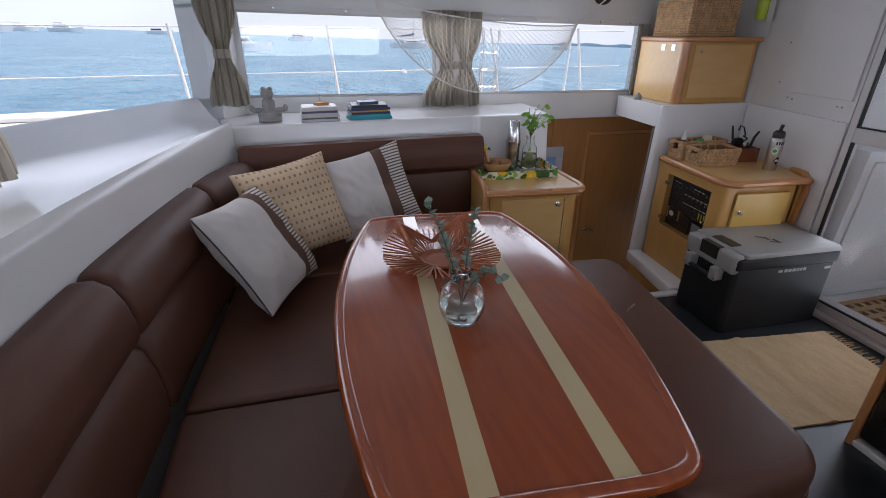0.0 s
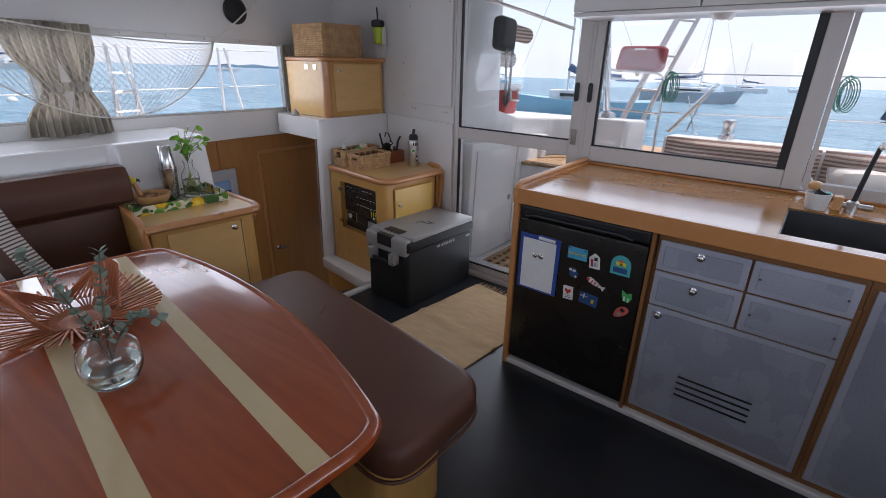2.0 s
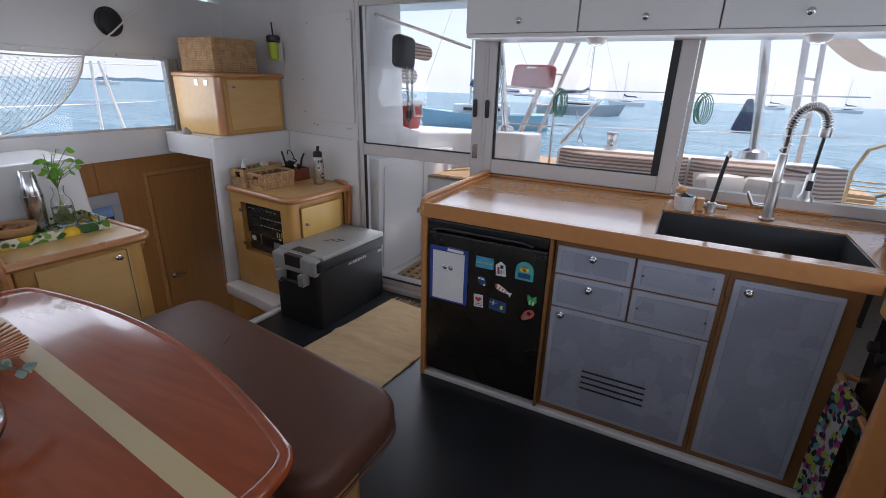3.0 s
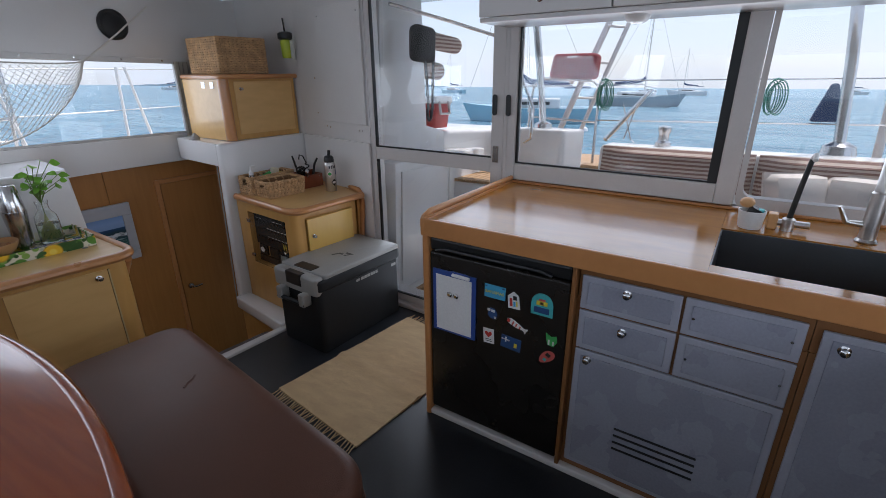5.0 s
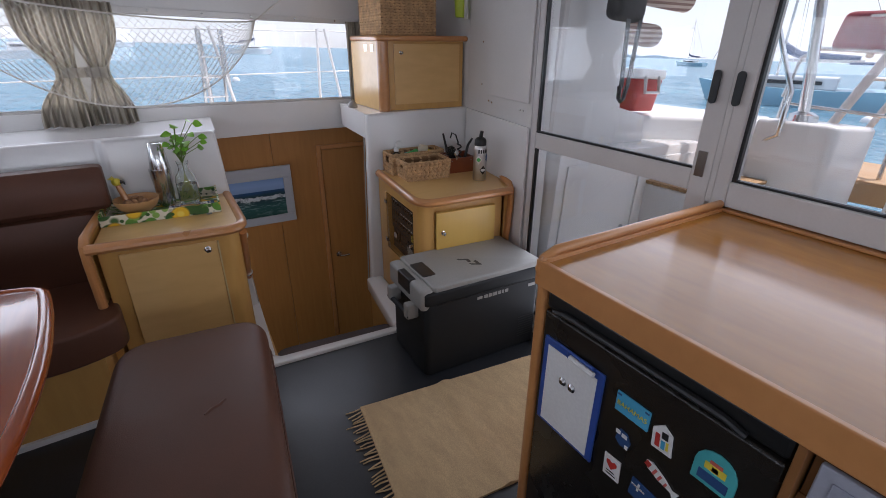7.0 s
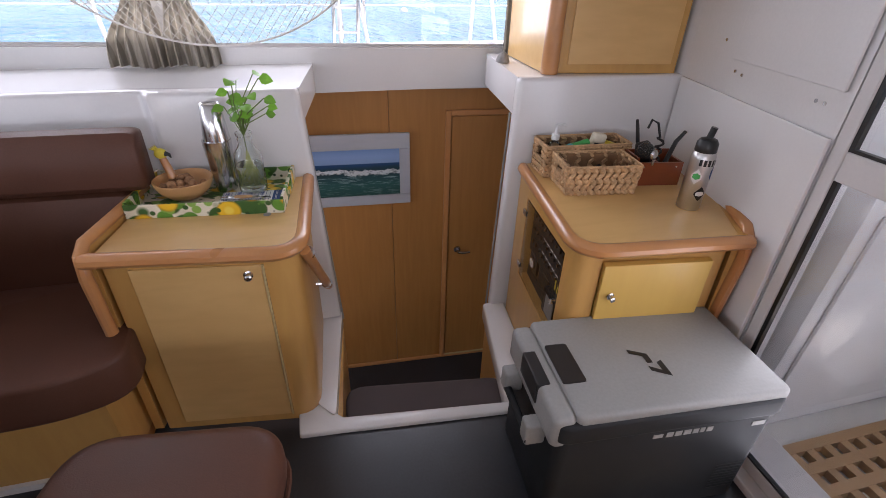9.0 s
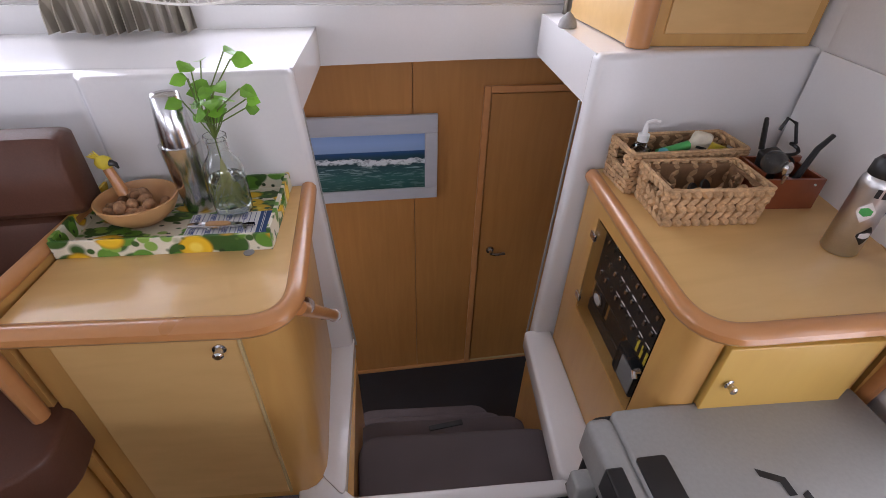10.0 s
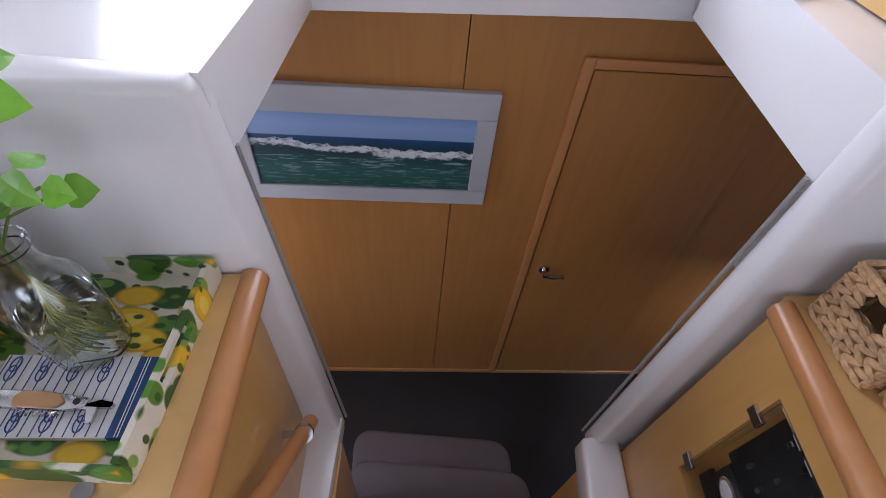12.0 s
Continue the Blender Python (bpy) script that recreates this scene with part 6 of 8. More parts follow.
cn = thing("coin", (1.11, 2.40, 0.766), "dull grey coin on the cabinet top", "coin")
part("disc", lathe([(0.0115, 0), (0.012, 0.0008), (0.0115, 0.0018)], (1.10, 2.425, 0.7655), 24), M_GREYSTONE, cn)


# ---- baskets ----
def lump(nb_into, c, dirv, nrm, ln, w):
    """One strand of the weave: a short pointed oval."""
    d = Vector(dirv).normalized()
    n = Vector(nrm).normalized()
    s = d.cross(n).normalized()
    rings = []
    for t, r in ((-0.5, 0.25), (-0.2, 0.95), (0.2, 0.95), (0.5, 0.25)):
        rings.append([nb_into.verts.new(Vector(c) + d * ln * t + (s * math.cos(q) + n * math.sin(q) * 0.7) * w * 0.5 * r) for q in (0, 1.257, 2.513, 3.77, 5.027)])
    for a, b2 in zip(rings, rings[1:]):
        for i in range(5):
            nb_into.faces.new((a[i], a[(i + 1) % 5], b2[(i + 1) % 5], b2[i]))
    nb_into.faces.new(rings[0][::-1])
    nb_into.faces.new(rings[-1])


def basket(label, loc, rz, w, d, h, rows, seg, slant, grip=True, flare=0.0, lid=False, name_="basket"):
    bk_ = thing(name_, loc, label, "basket", "woven baskets", rz)
    rs = random.Random(int(w * 1000))
    th = 0.006
    # thin lining walls, open above, with grips left free in both ends
    bm = box(-w / 2 + th, -d / 2 + th, 0.003, w / 2 - th, d / 2 - th, 0.009)
    if lid:
        box(-w / 2 + th, -d / 2 + th, h - 0.012, w / 2 - th, d / 2 - th, h - 0.006, bm=bm)
    for sy in (-1, 1):
        y0, y1 = sorted((sy * (d / 2 - th), sy * (d / 2 - th - 0.004)))
        box(-w / 2 + th, y0, 0.004, w / 2 - th, y1, h - 0.004, bm=bm)
    for sx in (-1, 1):
        x0, x1 = sorted((sx * (w / 2 - th), sx * (w / 2 - th - 0.004)))
        if grip:
            box(x0, -d / 2 + th, 0.004, x1, d / 2 - th, h * 0.55, bm=bm)
            box(x0, -d / 2 + th, h * 0.55, x1, -d * 0.24, h - 0.004, bm=bm)
            box(x0, d * 0.24, h * 0.55, x1, d / 2 - th, h - 0.004, bm=bm)
            box(x0, -d * 0.24, h * 0.86, x1, d * 0.24, h - 0.004, bm=bm)
        else:
            box(x0, -d / 2 + th, 0.004, x1, d / 2 - th, h - 0.004, bm=bm)
    part("lining", bm, M_WICKERIN, bk_, local=True)
    rh = h / rows
    for r in range(rows):
        nb = bmesh.new()
        z = rh * (r + 0.5)
        f = 1 + flare * z / h
        pts = [(-w / 2 * f, -d / 2 * f, 0, -1, w * f), (w / 2 * f, -d / 2 * f, 1, 0, d * f), (w / 2 * f, d / 2 * f, 0, 1, w * f), (-w / 2 * f, d / 2 * f, -1, 0, d * f)]
        for px, py, nx, ny, L in pts:
            tx, ty = -ny, nx
            n = max(4, int(L / seg))
            for i in range(n):
                s = (i + 0.5) / n * L
                cx, cy = px + tx * s, py + ty * s
                if grip and nx != 0 and 0.55 < z / h < 0.86 and abs(cy) < d * 0.24:
                    continue
                sl = slant * (1 if r % 2 else -1)
                lump(nb, (cx + rs.uniform(-0.001, 0.001), cy, z), (tx, ty, sl + rs.uniform(-0.15, 0.15)), (nx, ny, 0), seg * 1.45, rh * 1.15)
                if i % 2 == 0 and not lid:
                    lump(nb, (cx - nx * 0.011, cy - ny * 0.011, z), (tx, ty, -sl), (-nx, -ny, 0), seg * 1.4, rh * 1.0)
        part("woven_band", nb, M_WICKER, bk_, local=True, kind="stuff")
    if lid:
        nb = bmesh.new()
        for i in range(int(d / 0.014)):
            for j in range(int(w / seg)):
                lump(nb, (-w / 2 + (j + 0.5) * seg, -d / 2 + (i + 0.5) * 0.014, h - 0.004), (1, 0.2 * (1 if i % 2 else -1), 0), (0, 0, 1), seg * 1.4, 0.016)
        part("woven_lid", nb, M_WICKER, bk_, local=True, kind="stuff")
    else:
        part("rim", tube([(x, y, h) for x, y in rrect(-w / 2 * (1 + flare), -d / 2 * (1 + flare), w / 2 * (1 + flare), d / 2 * (1 + flare), 0.008, 3)], 0.005, 6, closed=True), M_WICKER, bk_, local=True, smooth=True)
    return bk_


place(SALOON @ pose(0, 0.01, -0.059))
basket("long woven water-hyacinth basket holding bottles and tubes", (2.235, 2.515, 0.786), -5, 0.33, 0.125, 0.115, 9, 0.02, 0.35)
basket("small woven water-hyacinth basket with handle openings", (2.20, 2.36, 0.786), -9, 0.24, 0.15, 0.10, 5, 0.024, 0.9, flare=0.08)
place(SALOON)
basket("large square woven seagrass basket on the upper cabinet", (2.365, 2.90, 1.452), -7, 0.335, 0.36, 0.215, 15, 0.026, 0.12, False, lid=True)
# things in the long basket
place(SALOON @ pose(0, 0.015, -0.059))
M_CLEARP = glass("clear_plastic_bottle", (0.93, 0.98, 0.93), 0.05)
pb = thing("pump_bottle", (2.13, 2.53, 0.80), "clear pump bottle with a white dispenser", "bottle")
part("bottle", lathe([(0.026, 0.0), (0.028, 0.004), (0.03, 0.06), (0.027, 0.085), (0.012, 0.1), (0.011, 0.108)], (2.13, 2.53, 0.80), 20), M_CLEARP, pb, smooth=True)
part("collar", lathe([(0.015, 0.105), (0.015, 0.125), (0.008, 0.128), (0.005, 0.15)], (2.13, 2.53, 0.80), 16), M_WHITEP, pb, smooth=True)
part("nozzle", tube([(2.13, 2.53, 0.945), (2.13, 2.53, 0.956), (2.145, 2.525, 0.962), (2.16, 2.52, 0.958)], 0.0055, 8), M_WHITEP, pb, smooth=True)
lb = thing("lotion_bottle", (2.29, 2.515, 0.83), "cream lotion bottle with dark printed lines", "bottle")
bm = box(-0.03, -0.014, 0, 0.03, 0.014, 0.105, 0.012, 3)
bm.transform(pose(2.275, 2.505, 0.825, 0, 14, -5))
part("bottle", bm, M_CREAM, lb, smooth=True)
for k, (w_, zz) in enumerate([(0.034, 0.062), (0.028, 0.05), (0.018, 0.04)]):
    bm = box(-w_ / 2, -0.0152, zz, w_ / 2, -0.0142, zz + 0.007)
    bm.transform(pose(2.275, 2.505, 0.825, 0, 14, -5))
    part("print_bar", bm, M_BLACK, lb)
tb = thing("sunscreen_tube", (2.35, 2.50, 0.83), "yellow flat sunscreen tube lying in the basket", "tube")
bm = box(-0.045, -0.008, 0, 0.045, 0.008, 0.05, 0.006)
bm.transform(pose(2.345, 2.50, 0.84, 0, 20, -5))
part("tube", bm, M_YEL, tb, smooth=True)
tb = thing("green_tube", (2.21, 2.49, 0.85), "green plastic tube with a rounded cap", "tube")
part("tube", tube([(2.16, 2.495, 0.88), (2.20, 2.49, 0.89), (2.245, 2.49, 0.90)], 0.013, 12), M_GREEN, tb, smooth=True)
tb = thing("teal_cap_bottle", (2.165, 2.49, 0.80), "small bottle with a teal cap", "bottle")
part("cap", lathe([(0.013, 0.0), (0.013, 0.10), (0.009, 0.105)], (2.165, 2.48, 0.795), 14), M_TEAL, tb, smooth=True)
rl = thing("sunglasses", (2.225, 2.36, 0.80), "black sunglasses folded in the small basket", "sunglasses")
for k, x in enumerate((2.19, 2.235)):
    part("lens", lathe([(0.022, -0.003), (0.024, 0.0), (0.022, 0.004)], (x, 2.365 + 0.01 * k, 0.832), 18, m=pose(0, 0, 0, 60, 10, 20)), M_BLACK, rl, smooth=True)
part("temple", tube([(2.17, 2.37, 0.83), (2.20, 2.40, 0.815), (2.26, 2.40, 0.805)], 0.003, 6), M_BLACK, rl)
# wooden caddy with handheld radios
wb = thing("wooden_caddy", (2.44, 2.36, 0.786), "red-stained wooden desk caddy full of small gear", "box", rz=-10)
bm = box(-0.085, -0.055, 0, 0.085, -0.047, 0.085)
part("front", bm, M_REDWOOD, wb, local=True)
part("back", box(-0.085, 0.047, 0, 0.085, 0.055, 0.10), M_REDWOOD, wb, local=True)
part("end", box(-0.085, -0.047, 0, -0.077, 0.047, 0.10), M_REDWOOD, wb, local=True)
part("end", box(0.077, -0.047, 0, 0.085, 0.047, 0.085), M_REDWOOD, wb, local=True)
part("divider", box(-0.004, -0.047, 0, 0.004, 0.047, 0.08), M_REDWOOD, wb, local=True)
part("bottom", box(-0.077, -0.047, 0, 0.077, 0.047, 0.006), M_REDWOOD, wb, local=True)
for x in (-0.06, 0.06):
    part("screw", lathe([(0.004, 0), (0.003, 0.002)], (x, -0.0555, 0.07), 8, m=pose(0, 0, 0, 90, 0, 0)), M_STEEL, wb, local=True)
hr_ = thing("handheld_radio", (2.41, 2.40, 0.80), "black handheld radio with a stub aerial", "radio")
bm = box(-0.025, -0.016, 0, 0.025, 0.016, 0.13, 0.008, 3)
bm.transform(pose(2.425, 2.385, 0.80, 8, -14, -10))
part("case", bm, M_BLACK, hr_, smooth=True)
part("aerial", tube([(2.385, 2.395, 0.92), (2.37, 2.40, 0.985), (2.365, 2.40, 1.0)], 0.007, 8, taper=0.005), M_BLACK, hr_, smooth=True)
ch = thing("coiled_cable", (2.46, 2.38, 0.80), "coiled black cable standing in the caddy", "cable")
part("cable", tube([(2.46 + 0.012 * math.cos(q * 0.9), 2.37 + 0.012 * math.sin(q * 0.9), 0.83 + 0.0045 * q) for q in range(26)] + [(2.44, 2.38, 0.99), (2.42, 2.39, 1.0), (2.41, 2.39, 0.97)], 0.0045, 6), M_BLACK, ch, smooth=True)
kn = thing("folding_knife", (2.49, 2.35, 0.85), "black folding knife sticking out of the caddy", "knife")
part("grip", tube([(2.475, 2.34, 0.85), (2.505, 2.345, 0.93), (2.535, 2.345, 0.965)], 0.009, 8, taper=0.006), M_BLACK, kn, smooth=True)
dm = thing("clear_dome_lamp", (2.395, 2.35, 0.86), "clear domed lamp with a chrome clip", "lamp")
nb = bmesh.new()
bmesh.ops.create_uvsphere(nb, u_segments=20, v_segments=12, radius=0.03)
nb.transform(Matrix.Translation((2.385, 2.345, 0.905)))
part("dome", nb, M_CLEARP, dm, smooth=True)
part("clip", lathe([(0.016, -0.006), (0.018, 0), (0.012, 0.006)], (2.40, 2.315, 0.90), 16, m=pose(0, 0, 0, 90, 0, 10)), M_STEEL, dm, smooth=True)
part("stalk", tube([(2.40, 2.312, 0.885), (2.40, 2.315, 0.862)], 0.006, 8), M_STEEL, dm, smooth=True)
# steel water bottle
wbt = thing("water_bottle", (2.425, 2.175, 0.786), "brushed steel water bottle with stickers and black cap", "bottle")
WB = (2.42, 2.13, 0.786)
M_BRUSH = mat("brushed_steel", (0.55, 0.54, 0.53), 0.32, 1.0, vary=0.05, scale=4, grain=0.08, gscale=200, bump=0.05, stretch=(1, 1, 8))
part("body", lathe([(0.034, 0), (0.036, 0.004), (0.0365, 0.165), (0.035, 0.178), (0.03, 0.19), (0.028, 0.192)], WB, 36), M_BRUSH, wbt, smooth=True)
part("cap", lathe([(0.031, 0.188), (0.032, 0.192), (0.031, 0.215), (0.024, 0.226), (0.012, 0.23)], WB, 28), M_BLACK, wbt, smooth=True)
part("spout", tube([(WB[0], WB[1], WB[2] + 0.228), (WB[0] + 0.004, WB[1] - 0.004, WB[2] + 0.262)], 0.01, 10), M_BLACK, wbt, smooth=True)


def wrap(parent, name_, a0, a1, z0, z1, material, rr=0.0368, taper_=0.0):
    """A label bent round the bottle between two angles."""
    nb = bmesh.new()
    prev = None
    for k in range(9):
        a = radians(a0 + (a1 - a0) * k / 8)
        tz = taper_ * abs(k / 8 - 0.5) * 2
        lo = nb.verts.new((WB[0] + rr * math.cos(a), WB[1] + rr * math.sin(a), WB[2] + z0 + tz))
        hi = nb.verts.new((WB[0] + rr * math.cos(a), WB[1] + rr * math.sin(a), WB[2] + z1 - tz))
        if prev:
            nb.faces.new((prev[0], lo, hi, prev[1]))
        prev = (lo, hi)
    return part(name_, nb, material, parent)


for k in range(5):
    wrap(wbt, "dark_mark", 215 + k * 20, 228 + k * 20, 0.15, 0.17, M_BLACK)
wrap(wbt, "sticker", 195, 245, 0.09, 0.14, M_WHITEP, 0.0367, 0.02)
wrap(wbt, "sticker_print", 203, 237, 0.105, 0.127, M_GREEN, 0.0369, 0.006)
wrap(wbt, "sticker", 232, 290, 0.035, 0.085, M_BLACK, 0.0367, 0.022)
wrap(wbt, "sticker_print", 240, 282, 0.052, 0.068, M_WHITEP, 0.0369, 0.003)
wrap(wbt, "sticker", 285, 320, 0.10, 0.15, M_NAVY, 0.0367, 0.015)
# wall-mounted headlamp
place(SALOON)
tl = thing("wall_torch", on_aft(0.86, 1.55, 0.02), "black and lime emergency torch clipped to the wall", "torch")
P0 = Vector(on_aft(0.86, 1.55, 0.035))
part("case", lathe([(0.028, 0.0), (0.033, 0.012), (0.038, 0.10), (0.034, 0.115)], P0, 16), M_LIME, tl, smooth=True)
part("head", lathe([(0.034, 0.115), (0.05, 0.122), (0.05, 0.155), (0.036, 0.165)], P0, 16), M_BLACK, tl, smooth=True)
part("aerial", tube([P0 + Vector((0, 0, 0.16)), P0 + Vector((-0.008, 0, 0.25))], 0.006, 6), M_BLACK, tl)
part("tag", slab([on_aft(0.815, 1.54, 0.03), on_aft(0.765, 1.54, 0.03), on_aft(0.765, 1.66, 0.03), on_aft(0.815, 1.66, 0.03)], 0.003), M_WHITEP, tl)

# ---- picture in the hull ----
place(SALOON @ pose(0, 0, -0.026))
pf = thing("picture", (1.45, 3.2, 0.35), "framed seascape with a breaking wave on the wall", "picture")
for a, c, d_, e in ((-0.22, 0.67, 0.52, 0.75), (-0.22, 0.36, 0.52, 0.415), (0.465, 0.415, 0.52, 0.67), (-0.22, 0.415, -0.165, 0.67)):
    part("frame_bar", hull(box(a, -0.022, c, d_, -0.001, e, 0.003)), M_PICFRAME, pf)
part("canvas", hull(box(-0.165, -0.014, 0.415, 0.465, -0.006, 0.67)), M_PICTURE, pf)

# ---- on the refrigerator ----
place(pose(0, 0, -0.05), 0)
FX = 1.6025
cb = thing("clipboard", (FX, 0.78, 0.6), "blue clipboard with white sheet stuck on the refrigerator", "clipboard")
part("board", box(FX - 0.008, 0.69, 0.505, FX - 0.001, 0.885, 0.775, 0.002), M_BLUE, cb)
part("sheet", box(FX - 0.010, 0.707, 0.515, FX - 0.0085, 0.868, 0.755), M_WHITEP, cb)
part("clip", box(FX - 0.016, 0.72, 0.757, FX - 0.008, 0.80, 0.782, 0.003), M_BLUE, cb)
part("marker_pen", tube([(FX - 0.022, 0.71, 0.770), (FX - 0.022, 0.785, 0.772)], 0.007, 8), M_WHITEP, cb)
for y in (0.775, 0.805):
    part("magnet_button", lathe([(0.011, 0), (0.012, 0.003), (0.006, 0.008)], (FX - 0.010, y, 0.68), 14, m=pose(0, 0, 0, 0, -90, 0)), M_STEEL, cb, smooth=True)


def magnet(label, y, z, w, h, material, outline=None, rz=0, bits=()):
    m = thing("fridge_magnet", (FX - 0.001, y, z), label, "magnet", "refrigerator magnets")
    q = outline or [(-w / 2, -h / 2), (w / 2, -h / 2), (w / 2, h / 2), (-w / 2, h / 2)]
    # local plan: first axis to the viewer's right, second up
    mm = pose(FX - 0.001, y, z, 0, 0, 0) @ Matrix(((0, 0, -1, 0), (-1, 0, 0, 0), (0, 1, 0, 0), (0, 0, 0, 1))) @ pose(0, 0, 0, 0, 0, rz)
    bm = prism(q, 0, 0.004, 0.0008)
    bm.transform(mm)
    part("plate", bm, material, m)
    for x0, y0, x1, y1, mt in bits:
        bm = box(x0, y0, 0.004, x1, y1, 0.0052)
        bm.transform(mm)
        part("print", bm, mt, m)
    return m, mm


arch = [(-0.04, -0.04), (0.04, -0.04), (0.04, 0.005)] + [(0.04 * math.cos(a), 0.005 + 0.04 * math.sin(a)) for a in [math.pi * k / 8 for k in range(1, 8)]] + [(-0.04, 0.005)]
mg, mm = magnet("sky-blue plate magnet with an island name", 0.611, 0.738, 0.085, 0.052, M_SKYBLUE, None, 0, [(-0.04, 0.018, -0.03, 0.022, M_NAVY), (0.03, 0.018, 0.04, 0.022, M_NAVY)])
lettering("BAHAMAS", 0.017, mm @ Matrix.Translation((0, -0.002, 0.005)), M_YEL, mg)
magnet("white and dark street-scene magnet", 0.535, 0.723, 0.045, 0.065, M_WHITEP, [(-0.022, -0.03), (0.024, -0.032), (0.022, 0.02), (0.002, 0.036), (-0.022, 0.018)], 5,
       [(-0.014, -0.022, -0.004, 0.01, M_RED), (0.0, -0.022, 0.008, -0.002, M_SKYBLUE), (0.0, 0.004, 0.014, 0.02, M_BLACK), (0.011, -0.02, 0.016, 0.0, M_YEL)])
magnet("dark figure-shaped souvenir magnet", 0.618, 0.648, 0.04, 0.045, M_NAVY, [(-0.02, -0.01), (-0.005, -0.022), (0.015, -0.02), (0.02, 0.0), (0.008, 0.02), (-0.012, 0.022)], 0,
       [(-0.02, 0.008, -0.008, 0.018, M_WHITEP), (-0.004, 0.006, 0.01, 0.016, M_WHITEP), (0.008, -0.02, 0.016, -0.01, M_WHITEP)])
magnet("teal arched magnet with a sunburst print", 0.427, 0.735, 0.09, 0.085, M_TEAL, arch, 0,
       [(-0.028, -0.03, 0.028, -0.008, M_NAVY), (-0.02, 0.0, 0.02, 0.016, M_YEL), (-0.012, 0.016, 0.012, 0.024, M_PINK), (-0.006, 0.002, 0.006, 0.012, M_WHITEP)])
fish = [(-0.042, 0.004), (-0.03, 0.013), (0.0, 0.011), (0.03, 0.004), (0.043, 0.012), (0.041, -0.012), (0.03, -0.003), (0.0, -0.01), (-0.03, -0.010)]
magnet("striped red and white fish magnet", 0.518, 0.627, 0.09, 0.03, M_WHITEP, fish, -22, [(-0.04, -0.006, -0.028, 0.008, M_RED), (-0.018, -0.008, -0.012, 0.009, M_PINK), (-0.004, -0.007, 0.002, 0.008, M_PINK), (0.012, -0.005, 0.017, 0.006, M_PINK)])
heart, hm = magnet("white card magnet with a red heart", 0.631, 0.547, 0.045, 0.062, M_WHITEP, None, 3, [(-0.013, -0.022, 0.014, -0.02, M_BLACK), (-0.013, -0.014, 0.01, -0.012, M_BLACK)])
hp = [(0, -0.006), (0.014, 0.009), (0.014, 0.017), (0.007, 0.02), (0, 0.014), (-0.007, 0.02), (-0.014, 0.017), (-0.014, 0.009)]
bm = prism(hp, 0.004, 0.0054)
bm.transform(hm)
part("heart_print", bm, M_RED, heart)
magnet("navy flag magnet with a small crest", 0.538, 0.545, 0.08, 0.052, M_NAVY, None, -4, [(-0.038, 0.008, -0.004, 0.012, M_WHITEP), (-0.023, 0.0, -0.018, 0.022, M_WHITEP), (-0.038, 0.009, -0.004, 0.011, M_RED), (0.014, -0.012, 0.026, 0.006, M_YEL)])
magnet("green lizard-shaped souvenir magnet", 0.385, 0.61, 0.04, 0.055, M_GREEN, [(-0.02, 0.024), (0.0, 0.012), (0.02, 0.02), (0.022, -0.005), (0.01, -0.025), (-0.012, -0.022), (-0.018, 0.0)], 0, [(-0.01, -0.02, -0.004, 0.0, M_WHITEP), (0.006, -0.02, 0.012, -0.004, M_WHITEP)])
magnet("coral sandal-shaped rubber magnet", 0.397, 0.535, 0.05, 0.055, M_PINK, [(0.02 * math.cos(a) * (1 + 0.25 * math.sin(a)) + 0.008 * math.sin(a), 0.034 * math.sin(a)) for a in [6.283 * k / 14 for k in range(14)]], -28, [(-0.008, 0.006, 0.009, 0.02, M_BLACK), (-0.006, -0.018, 0.006, -0.006, M_TEAL)])

# ---- at the sink ----
place(pose(-0.155, 0.06, 0), 0)
tp = thing("kitchen_tap", (2.30, -0.50, 0.92), "tall brushed steel spring-neck kitchen tap", "tap")
part("base", lathe([(0.028, 0), (0.03, 0.004), (0.026, 0.01), (0.023, 0.012), (0.023, 0.16), (0.018, 0.165)], (2.30, -0.50, 0.92), 24), M_BRUSH, tp, smooth=True)
part("column", lathe([(0.017, 0.16), (0.017, 0.27), (0.014, 0.275)], (2.30, -0.50, 0.92), 20), M_BRUSH, tp, smooth=True)
neck = [Vector((2.30, -0.50, 1.20)), Vector((2.30, -0.50, 1.25)), Vector((2.30, -0.50, 1.295))]
neck += [Vector((2.30, -0.557 + 0.057 * math.cos(math.pi * k / 24), 1.295 + 0.088 * math.sin(math.pi * k / 24))) for k in range(1, 24)]
neck += [Vector((2.30, -0.614, 1.295)), Vector((2.302, -0.613, 1.22)), Vector((2.30, -0.610, 1.12))]
part("hose", tube(neck, 0.0065, 8), M_BLACK, tp, smooth=True)
coil = []
tot = len(neck) - 3
for q in range(520):
    s = q / 519 * tot
    i = min(int(s), tot - 1)
    p = neck[i].lerp(neck[i + 1], s - i)
    tg = (neck[i + 1] - neck[i]).normalized()
    ang = q * 0.33
    coil.append(p + (Vector((1, 0, 0)) * math.cos(ang) + tg.cross(Vector((1, 0, 0))) * math.sin(ang)) * 0.017)
part("spring", tube(coil, 0.0027, 5), M_BRUSH, tp, smooth=True)
part("collar", lathe([(0.019, 0.0), (0.02, 0.006), (0.02, 0.03), (0.016, 0.034)], (2.30, -0.614, 1.27), 18), M_BRUSH, tp, smooth=True)
part("spray_head", lathe([(0.013, 0.0), (0.016, 0.02), (0.018, 0.085), (0.029, 0.10), (0.029, 0.113), (0.02, 0.115)], (2.30, -0.610, 1.13), 20, m=pose(0, 0, 0, 180, 0, 0)), M_BRUSH, tp, smooth=True)
